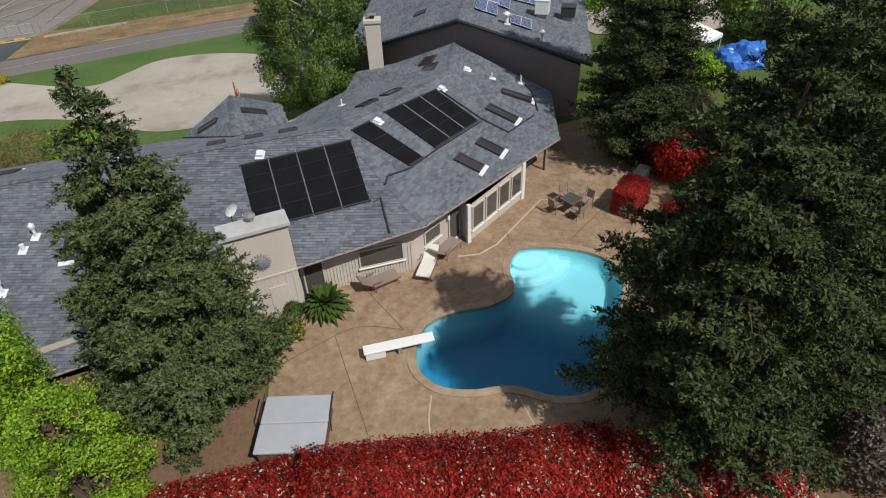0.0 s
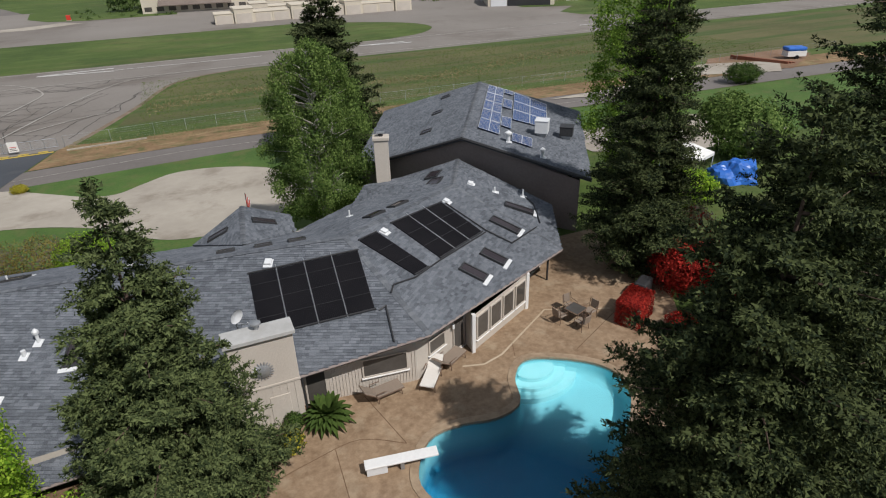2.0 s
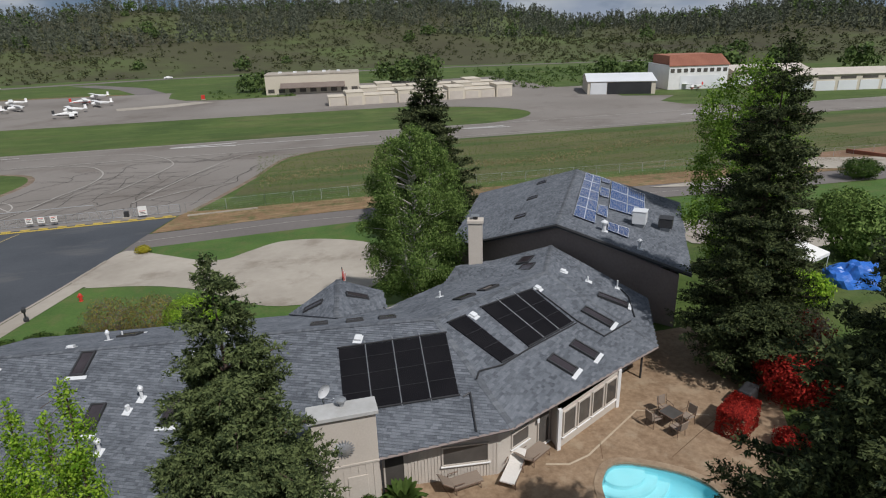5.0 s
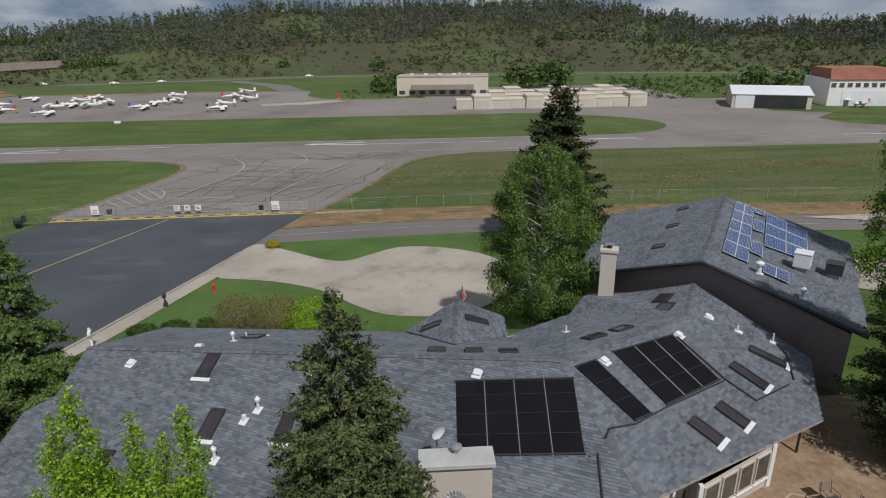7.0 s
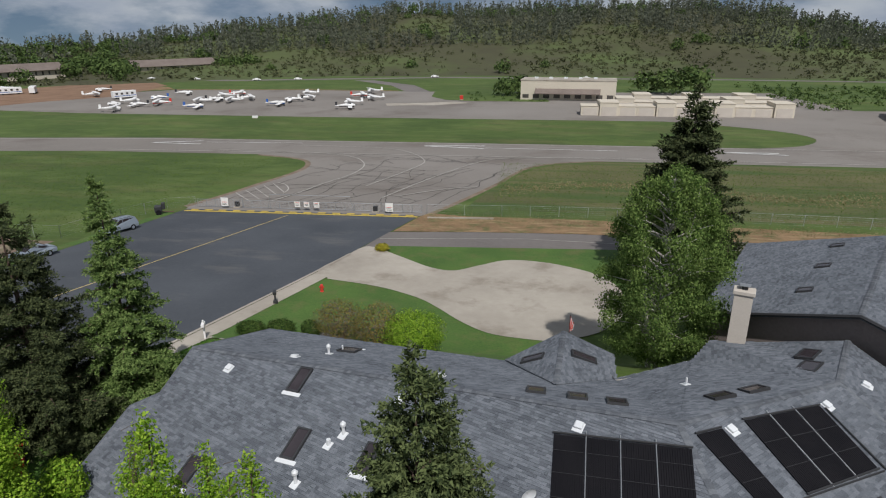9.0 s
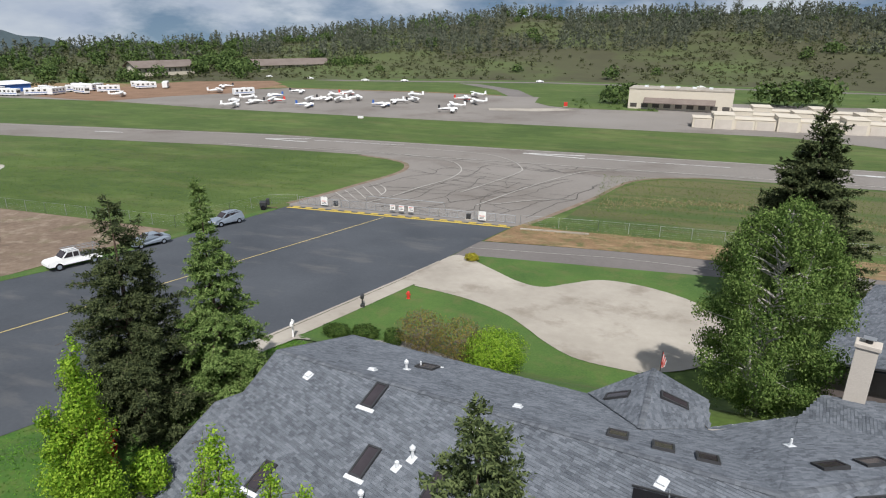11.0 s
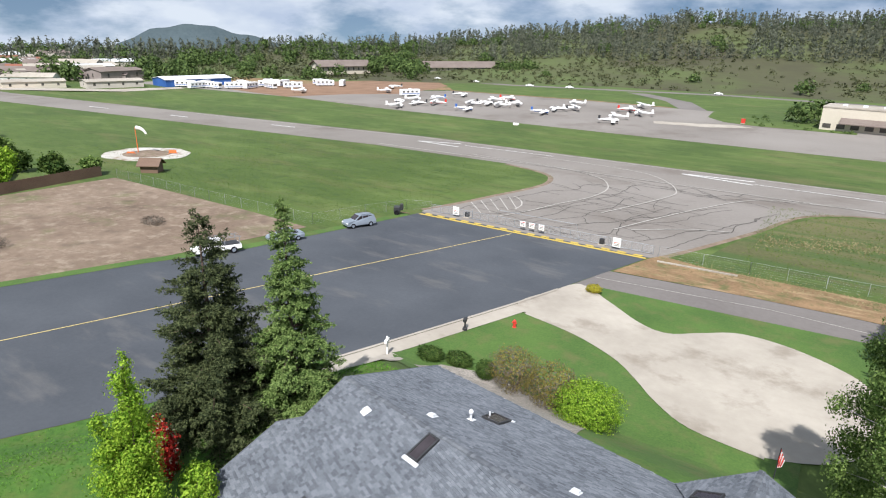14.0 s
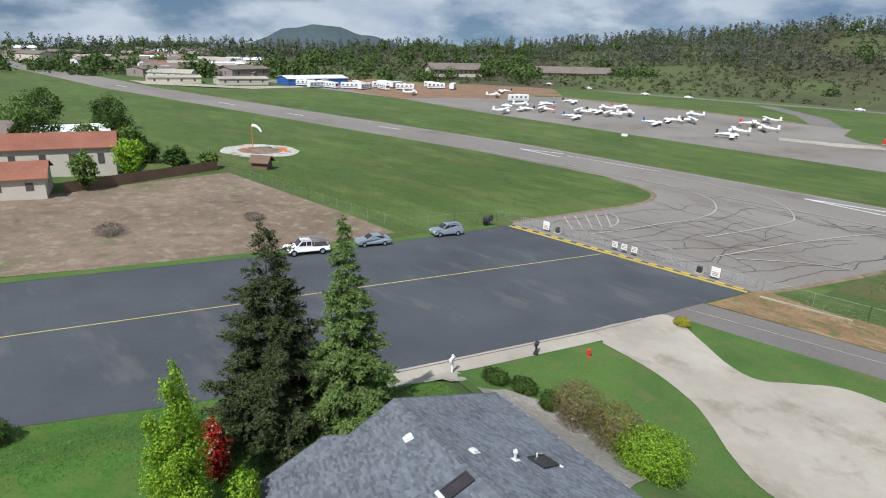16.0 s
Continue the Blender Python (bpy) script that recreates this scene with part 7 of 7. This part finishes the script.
low = gable_house(pose(124, 214, Z8, 0, 0, -22), 24, 21, 4.6, 2.0, "cream", "white_metal", "wide low hangar with a pale metal roof and open door", "metal_hangar", "hangar", 0, over=0.4)
local("open_door", box(-5.0, -10.65, 0.05, 10.5, -10.45, 4.2), "dark_metal", low)
local("door_leaf", box(-11.0, -10.7, 0.05, -5.2, -10.5, 4.2), "white_metal", low)
wh = block_building(pose(155, 216, Z8, 0, 0, -10), 23, 20, 8.6, "white_paint", "white_paint", "tall white hangar with a red mansard roof", "white_hangar", (-7, 8.5, 5.0, "white_metal"), 0.2, 9, (6.2, 7.6))
local("mansard", slab([(-11.8, -10.3, 8.8), (11.8, -10.3, 8.8), (10.2, -6.0, 12.4), (-10.2, -6.0, 12.4)], 0.3), "tile_red", wh)
local("upper_storey", box(-10.2, -6.0, 8.7, 10.2, 9.0, 12.1), "tile_red", wh)
for k, (x, y, w) in enumerate(((188, 214, 30), (196, 186, 40))):
    row = gable_house(pose(x, y, Z8, 0, 0, -12), w, 14, 5.6, 1.6, "cream", "stucco", "long cream hangar with a row of wide white doors", "long_hangar", "hangar", 0)
    for j in range(5):
        c = -w / 2 + w * (j + 0.5) / 5
        local("hangar_door", box(c - w * 0.085, -7.15, 0.05, c + w * 0.085, -6.98, 3.4), "white_metal", row)
        local("window", box(c - w * 0.07, -7.08, 4.0, c + w * 0.07, -6.98, 4.9), "window_glass", row)
gable_house(pose(-299, 342, -6.5, 0, 0, 68), 38, 16, 5.4, 3.2, "cream", "roof_brown", "two-storey building with a broad brown roof and a shaded gallery", "commercial_building", "building", 10, over=1.6)
gable_house(pose(-251, 420, -6.5, 0, 0, 55), 56, 16, 4.4, 3.4, "cream", "roof_brown", "long low building with a broad grey-brown roof", "commercial_building", "building", 12, over=1.6)
gable_house(pose(-297, 222, Z8, 0, 0, 80), 36, 16, 3.6, 1.2, "blue_paint", "white_metal", "blue hangar with a white roof", "blue_hangar", "hangar", 0)
gable_house(pose(-312, 186, Z8, 0, 0, 75), 26, 14, 3.2, 0.8, "stucco", "concrete", "pale low hangar with a flat roof", "hangar", "hangar", 4)
gable_house(pose(-332, 158, Z8, 0, 0, 72), 26, 14, 3.2, 0.8, "cream", "concrete", "pale low hangar with a flat roof", "hangar", "hangar", 4)
setting("town_apron", drape([(-345, 140), (-300, 176), (-288, 208), (-280, 205), (-284, 176), (-320, 138)], 0.12, 0), "concrete", "pale concrete in front of the hangars", "apron")
rt = random.Random(4)
for k in range(46):
    x = -rt.uniform(345, 640)
    y = rt.uniform(0.20, 0.62) * -x
    if y < 150 and x > -520:
        y += 90
    gable_house(pose(x, y, land(x, y), 0, 0, rt.uniform(30, 110)), rt.uniform(14, 30), rt.uniform(9, 15), rt.uniform(3, 5.5), rt.uniform(1, 2.6), rt.choice(("stucco", "white_paint", "cream", "brown_wall")), rt.choice(("roof_brown", "tile_red", "concrete", "white_metal", "roof_brown")), "distant town building among trees", "town_building", "building", 3)


# ---- aircraft, trailers, cars ----
def aircraft(high, trim):
    t = thing("light_aircraft", "white single-engine light aircraft parked on the apron", "aircraft", "parked light aircraft", at=pose(0, 0, 0))
    local("fuselage", tube([(2.6, 0, 1.25), (2.3, 0, 1.28), (1.2, 0, 1.4), (-0.6, 0, 1.45), (-2.6, 0, 1.35), (-4.6, 0, 1.3)], [0.15, 0.45, 0.62, 0.62, 0.36, 0.12], 10), "white_paint", t)
    zw = 2.0 if high else 0.95
    local("wing", box(-0.2, -5.4, zw, 1.3, 5.4, zw + 0.16, None, 0.05), "white_paint", t)
    local("tailplane", box(-4.8, -1.7, 1.35, -3.9, 1.7, 1.45, None, 0.03), "white_paint", t)
    local("fin", box(-4.85, -0.06, 1.35, -4.0, 0.06, 2.7, None, 0.03), trim, t)
    local("canopy", box(-0.5, -0.5, 1.6, 1.1, 0.5, 2.0, None, 0.15), "skylight_glass", t)
    local("stripe", tube([(2.2, 0, 1.1), (-3.5, 0, 1.15)], [0.5, 0.26], 8), trim, t)
    for x, y in ((0.2, -1.1), (0.2, 1.1), (2.0, 0)):
        local("gear_leg", tube([(x, y * 0.5, 1.1), (x, y, 0.22)], 0.05, 5), "white_metal", t)
        local("wheel", tube([(x, y - 0.08, 0.2), (x, y + 0.08, 0.2)], 0.2, 10), "black_rubber", t)
    local("propeller", box(2.72, -0.95, 1.18, 2.78, 0.95, 1.32, None, 0.01), "dark_metal", t)
    return t


planes = [(-152, 213, 20), (-152, 227, 190), (-146.5, 233, 200), (-125.5, 224, 15), (-133.7, 241, 195), (-129.6, 248, 10), (-134, 262, 200), (-131, 272, 20), (-122, 245, 185), (-118.5, 254, 15), (-98, 236, 10), (-98, 249, 190), (-93, 256, 25), (-100.5, 276, 200), (-68, 229, 10), (-70.6, 241, 190), (-73.6, 268, 20), (-66, 258, 200), (-161.5, 239, 15), (-159, 252, 195), (-157.6, 273, 20), (-73.5, 287, 200), (-224.5, 231, 40), (-208.5, 284, 210), (-196, 262, 30), (150, 203, 200), (164, 199, 220), (178, 192, 190)]
protos = [aircraft(True, "white_paint"), aircraft(False, "dark_metal"), aircraft(True, "red_paint"), aircraft(False, "blue_paint")]
for p, pl in zip(protos, planes[:4]):
    p.matrix_basis = pose(pl[0], pl[1], Z8 + 0.03, 0, 0, pl[2])
order = [0, 1, 0, 2, 0, 0, 3, 1, 0]
for k, (x, y, a) in enumerate(planes[4:]):
    copy_thing(protos[order[k % 9]], pose(x, y, Z8 + 0.03, 0, 0, a + 7 * (k % 3)))


def trailer(ln, label):
    t = thing("motor_home", label, "motor home", "motor homes beside the airfield", at=pose(0, 0, 0))
    local("body", box(-ln / 2, -1.25, 0.5, ln / 2, 1.25, 3.3, None, 0.15), "white_paint", t)
    local("band", box(-ln / 2 + 0.3, -1.27, 1.15, ln / 2 - 0.3, 1.27, 1.4), "blue_paint", t)
    for k in range(4):
        x = -ln / 2 + ln * (k + 0.6) / 4.4
        local("window", box(x - 0.5, -1.28, 1.8, x + 0.5, 1.28, 2.6), "window_glass", t)
    local("windscreen", box(ln / 2 - 0.05, -1.0, 1.5, ln / 2 + 0.03, 1.0, 2.6), "window_glass", t)
    local("roof_unit", box(-0.6, -0.5, 3.3, 0.6, 0.5, 3.6, None, 0.1), "white_metal", t)
    for x in (-ln * 0.3, ln * 0.32):
        for sy in (-1, 1):
            local("wheel", tube([(x, sy * 1.1 - 0.12, 0.45), (x, sy * 1.1 + 0.12, 0.45)], 0.45, 12), "black_rubber", t)
    return t


rv = trailer(10, "white motor home with a blue band")
rv.matrix_basis = pose(-177.8, 257, Z8, 0, 0, 60)
for k, (x, y, a) in enumerate(((-294, 213, 40), (-288, 211, 50), (-277, 210, 40), (-272, 216, 60), (-264, 223, 45), (-258, 228, 50), (-267, 250, 60), (-262, 243, 55), (-259, 251, 50), (-250, 271, 60), (-244, 268, 50), (-237.6, 275, 70), (-252, 236, 40), (-246, 246, 45), (-282, 218, 60), (-270, 233, 40))):
    copy_thing(rv, pose(x, y, Z8, 0, 0, a + 55 * ((k * 7) % 3 - 1)))
far_car = car(pose(-161, 356, Z8 + 0.04, 0, 0, 10), "white_paint", "small distant car on the access road", SED, SEDG)
for k, (x, y, a) in enumerate(((-138, 362, 15), (-60, 386, 8), (30, 378, -6), (-200, 358, 4), (-230, 360, 2), (-165.5, 232.5, 30), (60, 377, -4))):
    copy_thing(far_car, pose(x, y, Z8 + 0.05, 0, 0, a))
rb = thing("red_cabinet", "bright red fire cabinet beside the apron", "cabinet", at=pose(-29.5, 262, Z8))
local("cabinet", box(-0.7, -0.4, 0.3, 0.7, 0.4, 1.9, None, 0.05), "red_paint", rb)
local("base", box(-0.8, -0.5, 0, 0.8, 0.5, 0.3), "concrete", rb)
rs = thing("runway_sign", "small white runway sign", "sign", at=pose(-92, 201, Z8, 0, 0, 10))
local("board", box(-1.0, -0.1, 0.2, 1.0, 0.1, 0.9, None, 0.02), "white_paint", rs)
local("foot", box(-0.8, -0.15, 0, 0.8, 0.15, 0.2), "concrete", rs)


# ---- hills and distance ----
SKY = [(-75, -0.9), (-60, -0.9), (-50, 0.0), (-44, 0.3), (-38, -0.2), (-33, -0.6), (-26, -0.9), (-22, 0.1), (-18, 1.0), (-8, 1.5), (0, 1.35), (7, 1.25), (12, 1.3), (17, 0.6), (24, 0.05), (30, -0.5), (35, -1.0), (43, -1.35), (52, -1.7), (60, -1.9), (70, -2.0), (95, -2.0)]


def crest(az):
    for (a, ea), (b, eb) in zip(SKY, SKY[1:]):
        if az <= b:
            return ea + (eb - ea) * smooth01((az - a) / (b - a))
    return SKY[-1][1]


def hill_z(az, r):
    foot = 400.0 + 30 * noise.noise(Vector((az * 0.05, 3.3, 0)))
    top = 20 + 780 * math.tan(radians(crest(az))) + 8.3
    f = (r - foot) / (780 - foot)
    bump = noise.noise(Vector((az * 0.12, r * 0.011, 1.7))) * 7 + noise.noise(Vector((az * 0.4, r * 0.03, 5.7))) * 2.5
    s = smooth01(f) * 0.55 + max(0, min(1, f)) * 0.45
    z = -8.3 + top * s + bump * max(0, min(1, f * 1.4)) * (1 - 0.7 * smooth01((f - 0.75) / 0.3))
    if r > 780:
        z -= (r - 780) * 0.10
    return z


AZ = [-75 + 1.0 * k for k in range(166)]
RR = [370, 400, 420, 445, 470, 500, 530, 560, 590, 620, 650, 680, 710, 740, 760, 780, 820, 900, 1100]
verts = [(-r * math.sin(radians(a)), r * math.cos(radians(a)), hill_z(a, r)) for r in RR for a in AZ]
faces = [(j * len(AZ) + i, (j + 1) * len(AZ) + i, (j + 1) * len(AZ) + i + 1, j * len(AZ) + i + 1) for j in range(len(RR) - 1) for i in range(len(AZ) - 1)]
tagged(raw("backdrop_hill", verts, [f[::-1] for f in faces], "hill", smooth=True), "brush-covered green hillside", "hill", kind="structure")
dv, df = [], []
for i in range(41):
    a = 40 + i * 0.62
    h = 3000 * math.tan(radians(-2.2 + 2.2 * math.exp(-((a - 55.4) / 4.6) ** 2) + 1.2 * math.exp(-((a - 49.5) / 4.5) ** 2) + 0.25 * noise.noise(Vector((a * 0.6, 0, 0)))))
    for r, z in ((2700, -190), (3000, 20 + h), (3300, -190)):
        dv.append((-r * math.sin(radians(a)), r * math.cos(radians(a)), z))
for i in range(40):
    for j in range(2):
        k = i * 3 + j
        df.append((k, k + 3, k + 4, k + 1))
tagged(raw("backdrop_mountain", dv, df, "distance", smooth=True), "blue wooded mountain far off", "mountain", kind="structure")


def clump_set(places, mat, name, label, blades, seed, grain=0.3):
    """Far bushes and trees too many to count: a lump of leaf blades at each place."""
    rnd = np.random.default_rng(seed)
    vs, fs = [], []
    for x, y, z, r, h in places:
        d = rnd.normal(0, 1, (blades, 3))
        d[:, 2] = np.abs(d[:, 2]) * 1.2 - 0.35
        d /= np.linalg.norm(d, axis=1)[:, None]
        lump = 0.8 + 0.25 * np.sin(d[:, :1] * 5 + x) * np.cos(d[:, 1:2] * 5 + y)
        p = d * lump * rnd.uniform(0.75, 1.0, (blades, 1)) * np.array((r, r, h * 0.62)) + np.array((x, y, z + h * 0.38))
        v, f = sprays(p, d, (r + h / 2) * grain, rnd, 1, 0.9, 0.0, 0.55, 3)
        k = len(vs)
        vs += v
        fs += [[i + k for i in q] for q in f]
    return tagged(raw(name, vs, fs, mat), label, "trees", kind="stuff")


def spire_set(places, mat, name, label, seed):
    """Far conifers: tapering stacks of blades."""
    rnd = np.random.default_rng(seed)
    vs, fs = [], []
    for x, y, z, r, h in places:
        n = 34
        u = rnd.uniform(0.08, 1, (n, 1))
        a = rnd.uniform(0, 6.28, n)
        d = np.stack([np.cos(a), np.sin(a), np.full(n, 0.1)], 1)
        p = d * (r * (1 - u) * 0.7 + 0.2) + np.array((x, y, z)) + u * np.array((0, 0, h))
        v, f = sprays(p, d, r * 0.62, rnd, 1, 0.8, 0.1, tips=3)
        k = len(vs)
        vs += v
        fs += [[i + k for i in q] for q in f]
    return tagged(raw(name, vs, fs, mat), label, "trees", kind="stuff")


rh = random.Random(21)
brush, oaks, pines = [], [], []
while len(brush) < 19000:
    az, r = rh.uniform(-70, 92), 405 + 385 * rh.random() ** 0.8
    open_patch = noise.noise(Vector((az * 0.09, r * 0.006, 9.1))) * 0.6 + (0.30 if r < 540 and -4 < az < 26 else 0)
    if rh.random() < 0.15 + 1.1 * max(0, open_patch):
        continue
    s = rh.uniform(0.7, 2.1)
    brush.append((-r * math.sin(radians(az)), r * math.cos(radians(az)), hill_z(az, r) - 0.5, s, s * rh.uniform(1.0, 1.7)))
while len(oaks) < 750:
    az, r = rh.uniform(-70, 92), rh.uniform(400, 800)
    if az < 34 and not (r > 690 or rh.random() < 0.05):
        continue
    s = rh.uniform(4.0, 7.5)
    oaks.append((-r * math.sin(radians(az)), r * math.cos(radians(az)), hill_z(az, r) - 1, s, s * rh.uniform(1.3, 1.9)))
while len(pines) < 4600:
    az = rh.uniform(-70, 40) if rh.random() < 0.85 else rh.uniform(40, 92)
    r = rh.uniform(540, 815)
    if noise.noise(Vector((az * 0.15, r * 0.01, 2.2))) < -0.1 - 0.3 * smooth01((r - 650) / 120):
        continue
    h = rh.uniform(8, 17)
    pines.append((-r * math.sin(radians(az)), r * math.cos(radians(az)), hill_z(az, r) - 1, h * 0.17, h))
clump_set(brush, "hill_brush", "hill_brush", "grey-green chaparral bushes on the hillside", 14, 1, 0.40)
clump_set(oaks, "far_oak", "hill_oaks", "rounded green oaks on the hillside", 210, 2, 0.13)
spire_set(pines, "far_pine", "hill_pines", "thin grey pines along the ridge", 3)
near_oaks = []
for x, y, s in ((58, 292, 8), (70, 300, 9), (50, 300, 7), (-12, 282, 6), (-6, 290, 6.5), (146, 262, 7), (158, 258, 6), (200, 250, 9), (230, 250, 9), (175, 262, 8), (-214, 440, 8), (-206, 448, 9), (-222, 436, 8), (-280, 382, 7), (-272, 372, 8), (-288, 392, 7), (-265, 386, 5), (-310, 400, 9), (-325, 385, 9), (260, 235, 9), (290, 230, 9)):
    near_oaks.append((x, y, -8.4, s, s * 1.5))
for k in range(150):
    x = -rh.uniform(380, 700)
    y = rh.uniform(0.16, 0.85) * -x + rh.uniform(-15, 15)
    s = rh.uniform(2.0, 4.2)
    near_oaks.append((x, y, land(x, y) - 0.5, s, s * rh.uniform(1.2, 1.8)))
clump_set(near_oaks, "far_oak", "airfield_oaks", "rounded green trees round the airfield and town", 420, 4, 0.11)
town_pines = []
for k in range(160):
    az, r = rh.uniform(46, 84), rh.uniform(520, 980)
    x, y = -r * math.sin(radians(az)), r * math.cos(radians(az))
    h = rh.uniform(9, 16)
    town_pines.append((x, y, max(land(x, y), hill_z(az, r) if r < 800 else -99) - 1, h * 0.22, h))
spire_set(town_pines, "far_pine", "town_pines", "dark conifers above the town roofs", 5)
low_brush = []
for k in range(260):
    x, y = rh.uniform(96, 190), rh.uniform(236, 330)
    low_brush.append((x, y, -8.2, rh.uniform(1, 2.2), rh.uniform(1.2, 2.6)))
for k in range(60):
    x = rh.uniform(-30, 10)
    low_brush.append((x, rh.uniform(258, 300), -8.2, 0.8, 1.2))
clump_set(low_brush, "far_oak", "apron_brush", "green brush beside the hangars", 18, 6)


# ---- rough grass ----
def tufts(n, region, size, mat, name, label, seed):
    rnd = np.random.default_rng(seed)
    c, d = [], []
    while len(c) < n:
        x, y = region(rnd)
        c.append((x, y, land(x, y) + size * 0.4))
        d.append((rnd.normal(0, 0.45), rnd.normal(-0.5, 0.45), 0.9))
    v, f = sprays(c, d, size, rnd, 2, 0.55, -0.6, tips=3)
    return tagged(raw(name, v, f, mat), label, "grass", kind="stuff")


def meadow_east(r):
    return float(r.uniform(-6, 115)), float(r.uniform(90, 133))


def meadow_pale(r):
    x = float(r.uniform(-5, 100))
    return x, float(108 + 4 * math.sin(x * 0.11) + r.normal(0, 2.2))


def meadow_west(r):
    return float(-54 - 90 * r.beta(1.2, 1.6)), float(r.uniform(72, 132))


def verge_zone(r):
    x = float(r.uniform(-14, 100))
    return x, float(86.2 - 0.04 * max(0, x) + r.normal(0, 1.3))


tufts(20000, meadow_east, 0.17, "grass_blade", "meadow_grass", "tall green meadow grass", 1)
tufts(5200, meadow_pale, 0.24, "straw_blade", "pale_grass", "pale dry grass heads", 2)
tufts(16000, meadow_west, 0.15, "grass_blade", "meadow_grass", "tall green meadow grass", 3)
tufts(6000, verge_zone, 0.16, "straw_blade", "dry_grass_tufts", "dry straw-coloured grass tufts", 4)


def street_lawn(r):
    y = float(r.uniform(6, 40))
    return float(curb_x(y) + 0.4 + (13 if y > 22 else 11) * r.random()), y


tufts(26000, street_lawn, 0.10, "lush_blade", "long_grass", "lush long green grass beside the street", 5)
